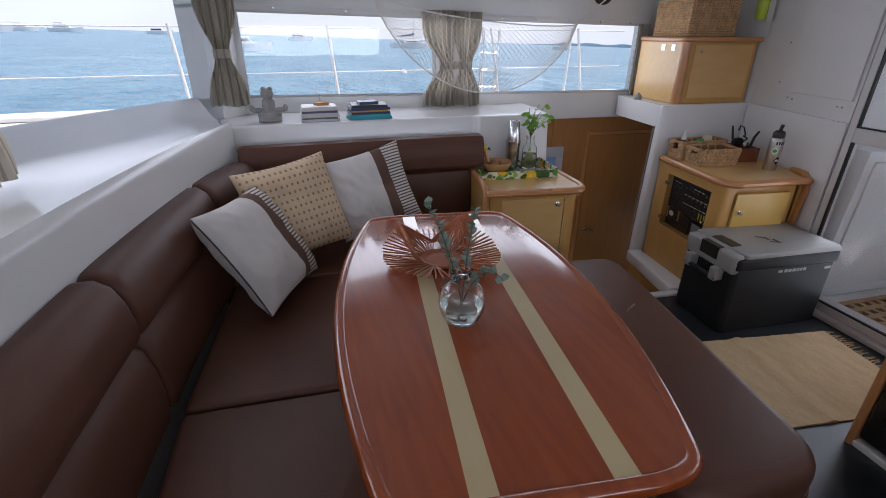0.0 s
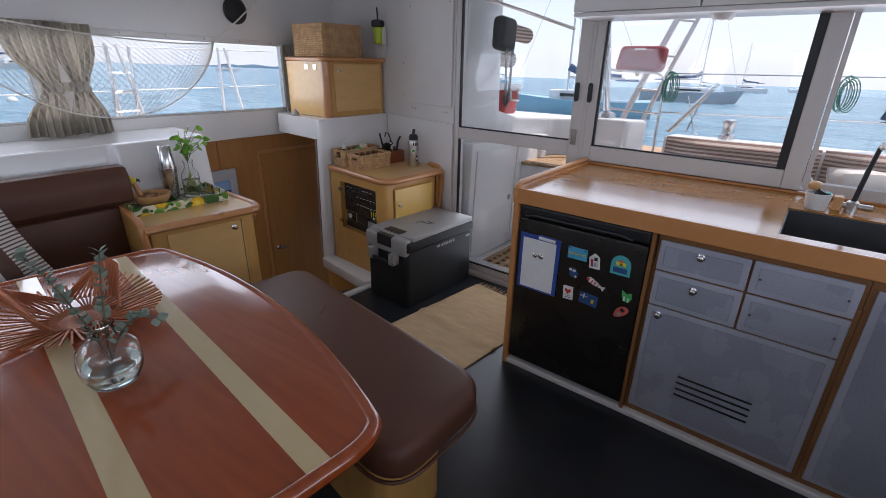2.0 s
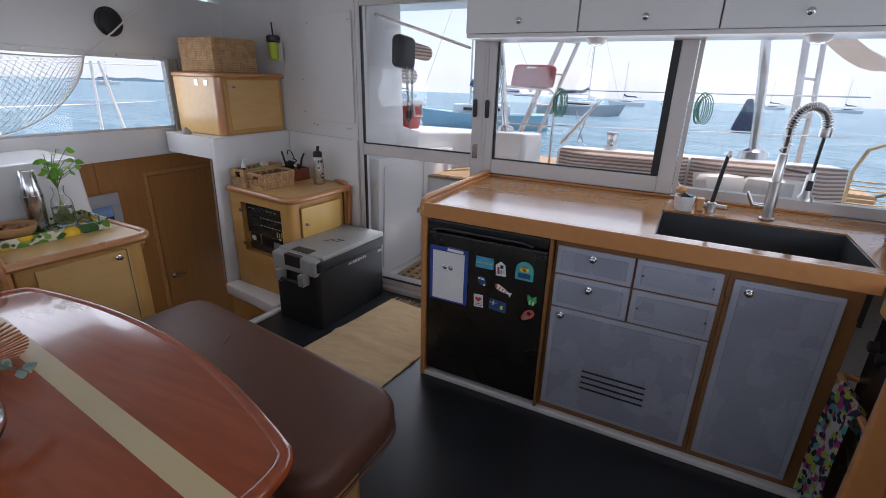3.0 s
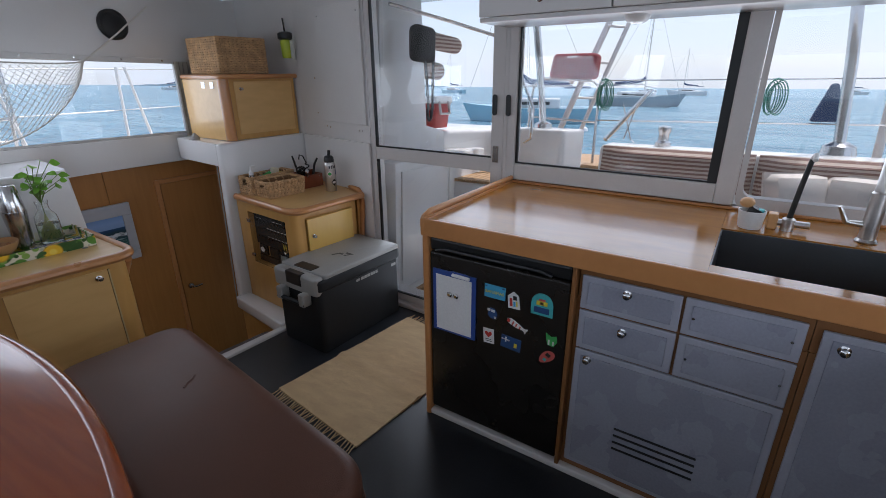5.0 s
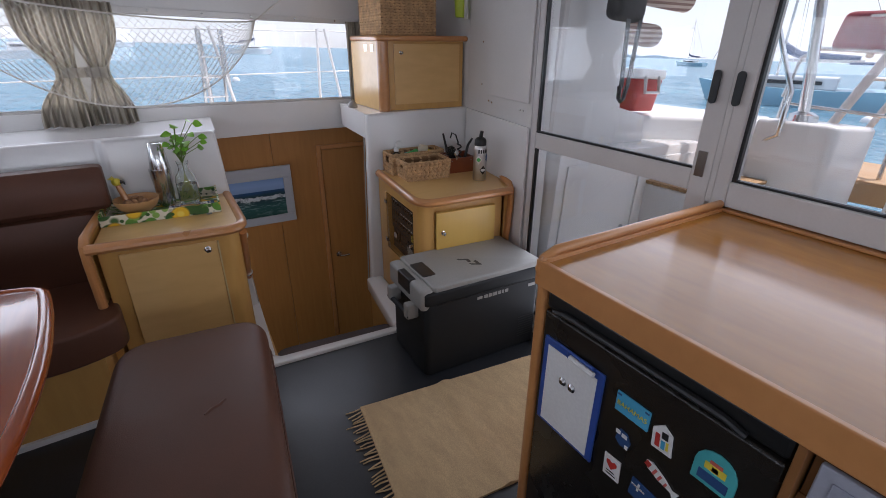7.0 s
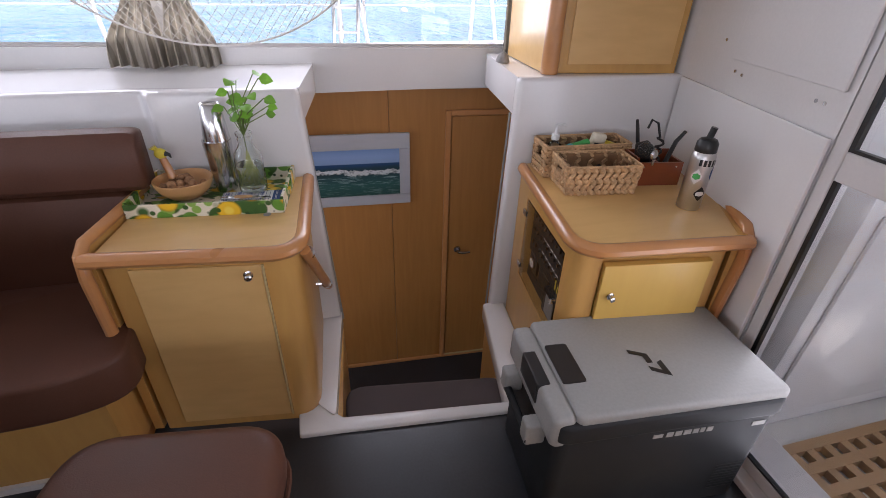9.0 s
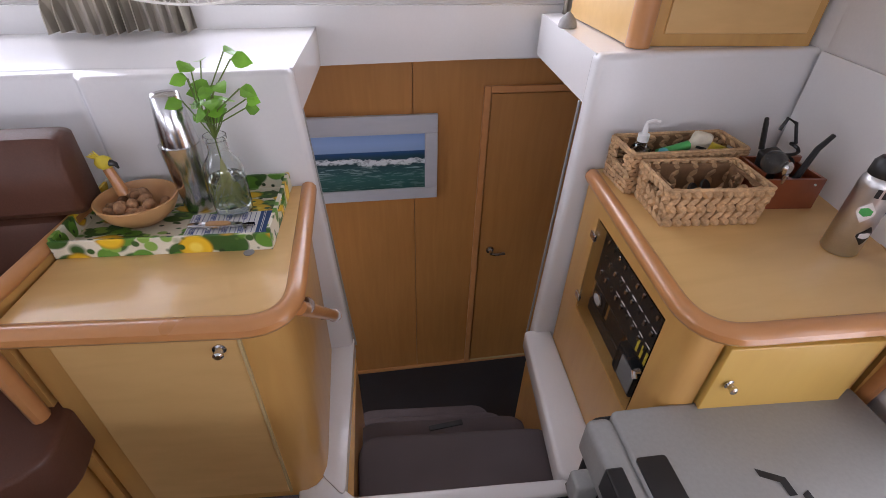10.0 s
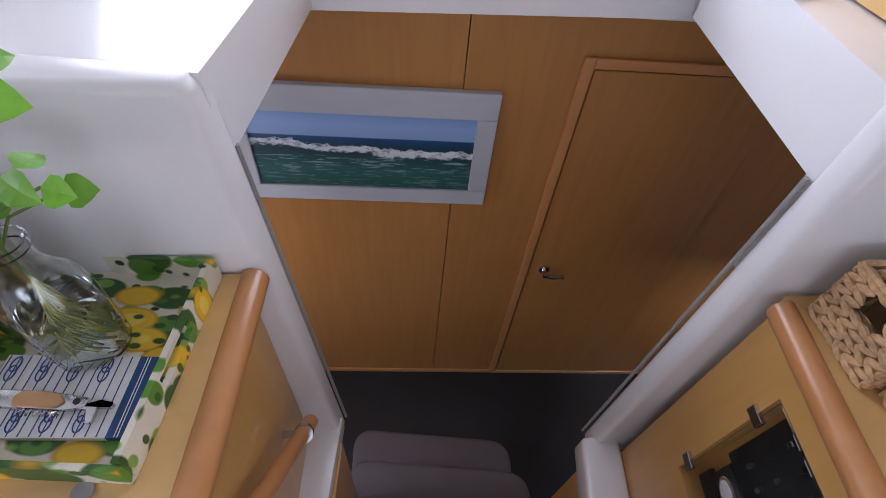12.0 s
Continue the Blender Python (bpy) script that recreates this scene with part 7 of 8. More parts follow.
part("spray_button", box(2.279, -0.620, 1.06, 2.286, -0.600, 1.10, 0.003), M_BLACK, tp)
part("holder_arm", tube([(2.30, -0.50, 1.14), (2.30, -0.61, 1.125)], 0.005, 6), M_BRUSH, tp)
part("lever", tube([(2.30, -0.485, 0.975), (2.29, -0.435, 0.98), (2.285, -0.41, 1.03)], 0.012, 10, taper=0.006), M_BRUSH, tp, smooth=True)
tp = thing("filter_tap", (2.31, -0.29, 0.92), "slim steel drinking water tap with a black spout", "tap")
part("base", lathe([(0.02, 0), (0.02, 0.04), (0.014, 0.045)], (2.31, -0.29, 0.92), 18), M_BRUSH, tp, smooth=True)
part("crossbar", tube([(2.31, -0.25, 0.945), (2.31, -0.35, 0.945)], 0.012, 10), M_BRUSH, tp, smooth=True)
part("spout", tube([(2.31, -0.29, 0.96), (2.31, -0.30, 1.08), (2.305, -0.31, 1.17)], 0.009, 10, taper=0.008), M_BLACK, tp, smooth=True)
part("spout_tip", tube([(2.305, -0.31, 1.17), (2.29, -0.315, 1.185), (2.275, -0.315, 1.17)], 0.008, 8), M_WHITEP, tp, smooth=True)
place(pose(-0.225, 0.045, 0), 0)
pt = thing("brush_pot", (2.35, -0.165, 0.92), "small white pot holding a wooden dish brush", "pot")
part("pot", lathe([(0.033, 0), (0.036, 0.004), (0.043, 0.06), (0.043, 0.064), (0.039, 0.064), (0.034, 0.01), (0.0, 0.009)], (2.35, -0.165, 0.92), 28), M_WHITEP, pt, smooth=True)
br = thing("dish_brush", (2.35, -0.16, 0.95), "round wooden dish brush with dark bristles", "brush")
nb = bmesh.new()
bmesh.ops.create_icosphere(nb, subdivisions=2, radius=0.024)
nb.transform(Matrix.Translation((2.345, -0.145, 1.01)) @ Matrix.Diagonal((1, 1, 0.8, 1)))
part("knob", nb, M_BOWL, br, smooth=True)
part("bristles", lathe([(0.02, 0), (0.024, 0.03)], (2.35, -0.165, 0.965), 14, m=pose(0, 0, 0, 25, 0, 0)), M_BLACK, br)
part("sponge", box(2.335, -0.20, 0.94, 2.365, -0.18, 0.99, 0.004), M_TEAL, pt)
place(pose(-0.155, 0.045, 0), 0)
wk = thing("wooden_block", (2.32, -0.225, 0.92), "small pale wooden soap block by the tap", "block")
part("block", box(2.295, -0.245, 0.92, 2.34, -0.215, 0.975, 0.004), M_BOWL, wk)
place(GALLEY, 0)
kt = thing("gooseneck_kettle", (2.16, -0.92, 0.92), "black kettle with a slim curved steel spout", "kettle")
part("body", lathe([(0.075, 0.0), (0.08, 0.006), (0.068, 0.12), (0.055, 0.16), (0.05, 0.165)], (2.16, -0.92, 0.92), 28), M_BLACK, kt, smooth=True)
part("lid", lathe([(0.05, 0.165), (0.045, 0.172), (0.012, 0.178), (0.012, 0.195)], (2.16, -0.92, 0.92), 24), M_BLACK, kt, smooth=True)
part("spout", tube([(2.155, -0.855, 0.96), (2.15, -0.83, 1.0), (2.15, -0.82, 1.05), (2.15, -0.795, 1.075), (2.15, -0.765, 1.06)], 0.009, 10, taper=0.006), M_BRUSH, kt, smooth=True)
part("handle", tube([(2.16, -0.965, 1.07), (2.16, -1.05, 1.06), (2.16, -1.06, 0.99), (2.16, -0.99, 0.95)], 0.01, 8), M_BLACK, kt, smooth=True)
# towel over the oven bar
place(pose(0, 0.06, -0.06), 0)
M_TOWEL = pattern("tropical_towel", (0.55, 0.56, 0.55), (0, 0, 0), "tropical", rough=0.95)
tw = thing("towel", (1.3, -0.73, 0.3), "bright tropical print towel hung over the oven bar", "towel")
bm = bmesh.new()
g = []
for i in range(19):
    row = []
    for j in range(13):
        u = j / 12
        s = i / 18
        x = 1.335 + 0.18 * u
        fold = 0.012 * math.sin(u * 14)
        if s < 0.12:
            y, z = -0.755, 0.53 + s * 0.75
        elif s < 0.2:
            a = (s - 0.12) / 0.08 * math.pi
            y, z = -0.735 - 0.018 * math.cos(a), 0.62 + 0.018 * math.sin(a)
        else:
            y, z = -0.715 + fold * (s - 0.2), 0.62 - (s - 0.2) * 0.55
        row.append(bm.verts.new((x + 0.02 * math.sin(s * 3), y + fold * 0.5, z)))
    g.append(row)
for i in range(18):
    for j in range(12):
        bm.faces.new((g[i][j], g[i + 1][j], g[i + 1][j + 1], g[i][j + 1]))
bmesh.ops.solidify(bm, geom=list(bm.faces), thickness=0.004)
part("cloth", bm, M_TOWEL, tw, smooth=True)

# ---- outside: sea, deck, cockpit, boats ----
M_DECK = mat("white_nonskid_deck", (0.74, 0.73, 0.7), 0.6, vary=0.06, scale=3, grain=0.06, gscale=300, bump=0.2, bscale=400)
M_TEAK = wood("teak_slats", (0.42, 0.26, 0.13), (0.3, 0.17, 0.08), 0.6, (2, 12, 2), 0.0)
M_CUSH = pattern("striped_cockpit_cloth", (0.5, 0.42, 0.36), (0.22, 0.13, 0.11), "stripes", 11.0, rough=0.95, width=0.45, axis="Z")
M_CANVASRED = mat("burgundy_canvas", (0.22, 0.02, 0.03), 0.8, vary=0.15, scale=6, bump=0.3, bscale=60)
M_CANVASNAVY = mat("navy_canvas", (0.03, 0.06, 0.14), 0.8, vary=0.15, scale=6, bump=0.3, bscale=60)
M_ROPE = mat("green_rope", (0.05, 0.2, 0.15), 0.9, vary=0.15)
M_BOATBLUE = mat("pale_blue_hull", (0.27, 0.47, 0.58), 0.3, vary=0.05, scale=0.5)
M_BOATGREY = mat("grey_hull", (0.3, 0.36, 0.4), 0.4, vary=0.06, scale=0.5)
M_BOATWHITE = mat("white_hull", (0.7, 0.71, 0.72), 0.3, vary=0.04, scale=0.5)
M_FABRIC = mat("pale_cotton", (0.62, 0.58, 0.55), 0.95, vary=0.06, bump=0.3, bscale=60)
M_RATTAN = mat("rattan_cane", (0.5, 0.36, 0.2), 0.6, vary=0.15)
bm = bmesh.new()
bmesh.ops.create_circle(bm, cap_ends=True, segments=64, radius=4500)
bm.transform(Matrix.Translation((0, 0, -1.1)))
place(OUTSIDE)
struct("water", bm, M_SEA, "blue choppy sea that reaches the horizon")
# low wooded shore on the horizon, the air's haze put into its colour
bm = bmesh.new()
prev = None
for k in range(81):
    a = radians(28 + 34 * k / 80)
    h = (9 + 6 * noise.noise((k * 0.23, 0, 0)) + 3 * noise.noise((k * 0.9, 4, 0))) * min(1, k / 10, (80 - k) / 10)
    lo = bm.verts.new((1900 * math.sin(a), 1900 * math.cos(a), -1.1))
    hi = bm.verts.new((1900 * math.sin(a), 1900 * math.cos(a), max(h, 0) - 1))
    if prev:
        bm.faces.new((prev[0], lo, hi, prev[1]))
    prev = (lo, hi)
struct("backdrop_shore", bm, mat("haze_tinted_shore", (0.3, 0.42, 0.52), 1.0, vary=0.1, scale=0.01), "wooded shore on the horizon, tinted pale blue for haze")
# side deck and foredeck
place(SALOON)
struct("ground_deck", prism([(2.95, 3.50), (-0.7, 3.50), (-2.15, 0.62), (-2.15, -2.5), (-6.5, -2.5), (-6.5, 4.0), (-2.5, 4.45), (3.2, 4.75)], 0.5, 0.86, 0.03), M_DECK, "white non-skid side deck and foredeck", True)
struct("trim_toe_rail", tube([(-6.4, 3.93, 0.89), (-2.5, 4.38, 0.89), (3.2, 4.68, 0.89)], 0.035, 8), M_GEL, "white moulded toe rail along the deck edge")
# added slab whose pale blue stands for bluish shade on the white deck
dc = thing("deck_blue_shade", (-1.7, 2.4, 0.86), "pale blue slab added for the bluish shade on the foredeck", "cover")
part("canvas", slab([(-1.05, 2.75, 0.90), (-1.2, 3.3, 0.88), (-3.6, 2.5, 0.88), (-3.2, 1.2, 0.95), (-2.2, 1.0, 0.98)], 0.02, 0.006), mat("pale_blue_deck_shade", (0.42, 0.5, 0.62), 0.8, vary=0.05, scale=2, bump=0.2), dc)


def stanchion(x, y, lean=0.0, h=0.66):
    t = thing("stanchion", (x, y, 0.86), "white tubular lifeline stanchion on the deck edge", "stanchion", "deck stanchions")
    part("post", tube([(x, y, 0.86), (x + lean, y, 0.86 + h)], 0.013, 8), M_GEL, t, smooth=True)
    part("foot", lathe([(0.035, 0), (0.03, 0.02), (0.016, 0.03)], (x, y, 0.86), 12), M_STEEL, t, smooth=True)


for x, y, ln in ((-3.6, 4.22, -0.06), (-1.0, 4.46, -0.05), (0.18, 4.50, -0.06), (1.55, 4.58, 0.0), (1.75, 4.58, -0.12), (2.5, 4.62, 0.03), (2.72, 4.62, -0.12)):
    stanchion(x, y, ln)
lf = thing("lifelines", (0, 4.45, 0.9), "white coated wire lifelines along the deck", "lifeline")
for z in (1.16, 1.5):
    part("wire", tube([(-6.4, 3.95, z), (-3.64, 4.22, z), (-1.05, 4.46, z), (0.14, 4.5, z), (3.2, 4.68, z)], 0.005, 6), M_GEL, lf)
bl = thing("boarding_ladder", (1.65, 4.6, 0.86), "folded white tube boarding ladder on the rail", "ladder")
for x in (1.50, 1.66):
    part("side_tube", tube([(x, 4.55, 0.87), (x + 0.02, 4.5, 1.3), (x + 0.03, 4.52, 1.5), (x + 0.05, 4.56, 1.5), (x + 0.07, 4.62, 0.95)], 0.012, 8), M_STEEL, bl, smooth=True)
for z in (1.0, 1.15, 1.3):
    part("rung", tube([(1.51, 4.53, z), (1.68, 4.53, z)], 0.009, 6), M_STEEL, bl)

# cockpit
place(AFT)
struct("floor_cockpit", box(2.63, -2.8, -0.08, 5.2, 2.6, -0.02), M_DECK, "white cockpit sole")
gr = thing("cockpit_grating", (2.95, 1.35, -0.02), "square-holed teak grating on the cockpit sole", "grating")
for k in range(8):
    part("slat", box(2.66, 1.08 + 0.075 * k, -0.02, 3.2, 1.115 + 0.075 * k, 0.012), M_TEAK, gr)
for k in range(7):
    part("cross_slat", box(2.67 + 0.08 * k, 1.08, -0.018, 2.705 + 0.08 * k, 1.64, 0.010), M_TEAK, gr)
lk = thing("cockpit_locker", (3.1, 2.0, 0), "white moulded cockpit locker with flush doors", "locker")
part("body", box(2.60, 1.735, -0.02, 4.0, 2.5, 0.90, 0.02), M_GEL, lk, smooth=True)
for x0, x1 in ((2.66, 3.28), (3.32, 3.92)):
    p = part("door", box(x0, 1.722, 0.06, x1, 1.736, 0.84, 0.008), M_GEL, lk, smooth=True)
    part("latch", lathe([(0.022, 0), (0.024, 0.004), (0.012, 0.007)], (x1 - 0.06, 1.722, 0.42), 14, m=pose(0, 0, 0, 90, 0, 0)), M_STEEL, p, smooth=True)
bm = bmesh.new()
vs = [bm.verts.new((x, 1.90, z)) for x, z in ((2.58, 0.88), (3.56, 0.88), (3.53, 1.06), (3.26, 1.11), (3.16, 2.07), (2.58, 2.07))]
bm.faces.new(vs)
r = bmesh.ops.extrude_face_region(bm, geom=list(bm.faces))
bmesh.ops.translate(bm, vec=(0, 0.12, 0), verts=[v for v in r["geom"] if isinstance(v, bmesh.types.BMVert)])
bmesh.ops.recalc_face_normals(bm, faces=bm.faces)
struct("wall_cockpit_side", bevel(bm, 0.015), M_GEL, "white moulded cockpit side wall", True)
struct("trim_cockpit_gutter", box(2.62, 1.86, 0.95, 2.66, 1.9, 2.05, 0.006), M_ALU, "grey vertical channel on the cockpit wall")
struct("wall_coaming", prism(round_poly([(3.55, 2.0), (4.12, 1.76), (4.35, 1.58), (4.6, 1.62), (4.9, 1.7), (4.9, 2.7), (3.55, 2.7)], 0.06), -0.1, 1.05, 0.03), M_GEL, "white moulded cockpit coaming", True)
st = thing("teak_bench", (3.8, 1.5, 0), "moulded white cockpit seat with a teak top", "seat")
part("base", box(3.4, 1.35, -0.02, 4.2, 1.73, 0.68, 0.02), M_GEL, st, smooth=True)
for k in range(7):
    part("teak_slat", box(3.4, 1.36 + 0.053 * k, 0.68, 4.2, 1.407 + 0.053 * k, 0.70, 0.002), M_TEAK, st)
pd = thing("rail_pedestal", (4.45, 1.3, 0), "white moulded pedestal with a steel arch post", "pedestal")
part("body", prism(round_poly([(4.3, 1.12), (4.62, 1.0), (4.7, 1.5), (4.3, 1.58)], 0.05), -0.1, 1.07, 0.03), M_GEL, pd, smooth=True)
part("foot_plate", lathe([(0.085, 0), (0.08, 0.05), (0.04, 0.07)], (4.45, 1.36, 1.06), 20), M_STEEL, pd, smooth=True)
part("post", tube([(4.45, 1.36, 1.08), (4.43, 1.43, 1.6), (4.4, 1.54, 2.3)], 0.033, 14), M_STEEL, pd, smooth=True)
part("hand_loop", tube([(4.32, 1.52, 0.92), (4.30, 1.42, 0.98), (4.30, 1.42, 1.25), (4.32, 1.50, 1.40), (4.36, 1.62, 1.62)], 0.016, 8), M_STEEL, pd, smooth=True)
struct("floor_transom", box(4.6, -1.8, 0.6, 5.6, 1.7, 0.75, 0.02), M_TEAK, "teak-topped transom platform")
rl_ = thing("stern_rail", (4.8, 0.9, 0.7), "polished steel stern rail with uprights", "rail")
part("top_bar", tube([(4.75, 1.62, 1.2), (4.75, 1.58, 1.46), (4.75, 1.5, 1.52), (4.75, 1.02, 1.50), (4.75, 0.95, 1.44), (4.75, 0.94, 0.74)], 0.014, 8), M_STEEL, rl_, smooth=True)
part("mid_bar", tube([(4.75, 1.6, 1.16), (4.75, 0.95, 1.13)], 0.011, 8), M_STEEL, rl_, smooth=True)
part("upright", tube([(4.75, 1.62, 0.9), (4.75, 1.60, 1.30)], 0.012, 8), M_STEEL, rl_, smooth=True)
gc = thing("covered_grill", (4.85, 1.2, 1.5), "barbecue under a burgundy canvas cover on the rail", "grill")
bm = prism(round_poly([(4.72, 1.02), (5.0, 1.02), (5.0, 1.44), (4.72, 1.44)], 0.05), 1.52, 1.74, 0.04, 3, top=round_poly([(4.74, 1.0), (4.98, 1.0), (4.98, 1.42), (4.74, 1.42)], 0.07))
part("cover", bm, M_CANVASRED, gc, smooth=True)
part("pale_mark", box(4.715, 1.17, 1.70, 4.722, 1.27, 1.715), M_WHITEP, gc)
part("bracket", tube([(4.8, 1.22, 1.52), (4.76, 1.22, 1.48)], 0.02, 8), M_STEEL, gc)


def davit(y0, lean, label):
    t = thing("davit", (4.8, y0, 0.75), label, "davit", "stern davits")
    part("arm", tube([(4.85, y0, 0.75), (4.95, y0 + lean * 0.5, 1.5), (5.3, y0 + lean, 2.4)], 0.03, 10), M_ALU, t, smooth=True)
    part("arm", tube([(5.1, y0 - 0.16, 0.75), (5.1, y0 + lean * 0.5 - 0.16, 1.5), (5.4, y0 + lean - 0.16, 2.4)], 0.022, 10), M_ALU, t, smooth=True)
    for k in range(3):
        part("strut", tube([(4.93 + 0.09 * k, y0 + lean * (0.4 + 0.2 * k), 1.35 + 0.33 * k), (5.1 + 0.09 * k, y0 - 0.16 + lean * (0.4 + 0.2 * k), 1.35 + 0.33 * k)], 0.012, 6), M_ALU, t)


davit(1.42, -0.5, "ladder-like aluminium davit leaning over the stern")
davit(-1.15, 0.0, "upright aluminium davit on the stern")
ps = thing("steel_post", (4.6, -0.92, 1.0), "thick polished steel arch post, leaning aft", "post")
part("post", tube([(4.5, -0.84, 1.0), (4.6, -0.80, 1.6), (4.75, -0.72, 2.4)], 0.038, 14), M_STEEL, ps, smooth=True)
part("foot", lathe([(0.11, 0), (0.10, 0.06), (0.05, 0.09)], (4.5, -0.84, 0.98), 18), M_STEEL, ps, smooth=True)
struct("wall_transom", prism(round_poly([(4.05, -1.4), (4.45, -1.4), (4.45, 0.75), (4.05, 0.75)], 0.05), -0.1, 0.98, 0.03), M_GEL, "white moulded aft coaming", True)
wn_ = thing("winch", (4.3, 0.31, 0.98), "chrome sheet winch on the aft coaming", "winch")
part("drum", lathe([(0.06, 0), (0.06, 0.03), (0.042, 0.045), (0.038, 0.10), (0.05, 0.125), (0.05, 0.15), (0.03, 0.16)], (4.3, 0.31, 0.98), 24), M_STEEL, wn_, smooth=True)
ab = thing("cockpit_bench", (3.85, -0.3, 0), "aft cockpit bench with striped upholstered backrest", "bench")
part("base", box(3.45, -1.4, -0.02, 4.05, 0.72, 0.42, 0.02), M_GEL, ab, smooth=True)
part("seat_cushion", box(3.42, -1.38, 0.42, 4.0, 0.72, 0.54, 0.04, 3), M_CUSH, ab, smooth=True)
for y0, y1 in ((-1.38, -0.34), (-0.32, 0.72)):
    part("back_cushion", cushion([(3.93, y1, 0.54), (3.93, y0, 0.54), (4.0, y0, 0.99), (4.0, y1, 0.99)], 0.10, 0.03, 0.05), M_CUSH, ab, smooth=True)
for y, rz in ((-0.62, 24), (-0.86, -14)):
    t = thing("cockpit_pillow", (3.78, y, 0.70), "pale square cotton pillow on the cockpit bench", "pillow", "cockpit pillows", rz)
    part("cover", cushion([(0.0, 0.2, -0.16), (0.0, -0.2, -0.16), (0.12, -0.2, 0.2), (0.12, 0.2, 0.2)], 0.06, 0.05, 0.08), M_FABRIC, t, local=True, smooth=True)


def rope_coil(y, z, x=4.72):
    t = thing("rope_coil", (x, y, z), "coiled green rope hanging from the stern rail", "rope", "rope coils")
    for k in range(6):
        part("loop", tube([(x + 0.012 * (k % 3), y + 0.012 * (k - 2.5) + (0.055 - 0.004 * k) * math.sin(q), z - 0.13 + (0.13 - 0.01 * (k % 4)) * math.cos(q)) for q in [6.283 * j / 20 for j in range(20)]], 0.005, 6, closed=True), M_ROPE, t)
    part("hitch", tube([(x, y - 0.03, z), (x - 0.012, y, z + 0.012), (x, y + 0.03, z)], 0.009, 6), M_ROPE, t)


rope_coil(0.90, 1.50)
rope_coil(-0.40, 1.50)
ln_ = thing("stern_lines", (4.75, 0.2, 1.4), "taut rail wires and sheets across the stern", "rail wire")
for pts in ([(4.75, 0.95, 1.50), (4.75, -1.6, 1.52)], [(4.75, 0.95, 1.15), (4.75, -1.6, 1.2)], [(4.72, 0.72, 1.3), (4.6, 0.60, 1.0), (4.45, 0.55, 0.99)], [(4.72, 0.60, 1.3), (4.6, 0.66, 1.0)]):
    part("wire", tube(pts, 0.006, 6), M_STEEL, ln_)
part("strut", tube([(4.4, 0.78, 1.0), (4.7, 0.5, 1.42)], 0.02, 8), M_STEEL, ln_, smooth=True)
nv = thing("navy_cover", (4.75, -0.74, 1.1), "narrow navy canvas cover tied on the rail", "cover")
part("canvas", prism([(4.70, -0.86), (4.80, -0.86), (4.80, -0.66), (4.70, -0.66)], 1.2, 1.48, 0.02, top=[(4.73, -0.79), (4.77, -0.79), (4.77, -0.74), (4.73, -0.74)]), M_CANVASNAVY, nv, smooth=True)
cv = thing("canvas_awning", (4.3, -1.6, 1.75), "loose white canvas awning sagging over the cockpit", "awning")
bm = bmesh.new()
g = [[bm.verts.new((4.0 + 0.5 * i / 6, -1.12 - 0.9 * j / 10, 1.92 - 0.22 * math.sin(math.pi * min(1, j / 9)) + 0.03 * math.sin(i * 1.6))) for j in range(11)] for i in range(7)]
for i in range(6):
    for j in range(10):
        bm.faces.new((g[i][j], g[i + 1][j], g[i + 1][j + 1], g[i][j + 1]))
bmesh.ops.solidify(bm, geom=list(bm.faces), thickness=0.004)
part("cloth", bm, M_FABRIC, cv, smooth=True)
for y in (-1.12, -2.02):
    part("tie_line", tube([(4.0, y, 1.92), (3.58, y, 2.08)], 0.006, 6), M_NET, cv)
rc = thing("rattan_chair", (4.3, -1.65, 0.4), "light rattan chair with a rounded open back", "chair")
part("back_hoop", tube([(4.35, -1.50, 0.4), (4.35, -1.50, 0.95), (4.35, -1.56, 1.12), (4.35, -1.66, 1.17), (4.35, -1.76, 1.12), (4.35, -1.82, 0.95), (4.35, -1.82, 0.4)], 0.014, 8), M_RATTAN, rc, smooth=True)
for k in range(9):
    part("cane", tube([(4.34, -1.50, 0.6 + 0.035 * k), (4.30, -1.66, 0.6 + 0.035 * k), (4.34, -1.82, 0.6 + 0.035 * k)], 0.006, 5), M_RATTAN, rc)
part("leg", tube([(4.3, -1.5, -0.02), (4.33, -1.5, 0.45)], 0.014, 6), M_RATTAN, rc)
part("leg", tube([(4.3, -1.82, -0.02), (4.33, -1.82, 0.45)], 0.014, 6), M_RATTAN, rc)
# red and white drinks cooler on the coaming
place(AFT @ pose(-0.36, 0, 0.02))
cl = thing("drinks_cooler", (4.05, 2.14, 1.05), "red drinks cooler with white lid and handle", "cooler")
part("tub", prism(rrect(3.93, 2.02, 4.17, 2.26, 0.03), 1.05, 1.25, 0.01, top=rrect(3.91, 2.0, 4.19, 2.28, 0.03)), M_RED, cl, smooth=True)
part("lid", prism(rrect(3.90, 1.99, 4.20, 2.29, 0.03), 1.25, 1.31, 0.015), M_WHITEP, cl, smooth=True)
part("handle", tube([(3.95, 1.985, 1.27), (3.95, 1.97, 1.17), (4.10, 1.97, 1.17), (4.10, 1.985, 1.27)], 0.011, 8), M_WHITEP, cl, smooth=True)
place(AFT)
for k, z in enumerate((1.53, 1.76)):
    t = thing("rolled_cushion", (3.75, 2.1, z), "rolled striped cockpit cushion lashed to the post", "cushion", "rolled cushions")
    part("roll", tube([(3.1, 2.1, z), (3.75 + 0.3 * k, 2.1, z)], 0.068, 14), M_CUSH, t, smooth=True)
    part("lashing", tube([(3.3, 2.1 + 0.072 * math.cos(q), z + 0.072 * math.sin(q)) for q in [6.283 * j / 12 for j in range(12)]], 0.006, 6, closed=True), M_NET, t)
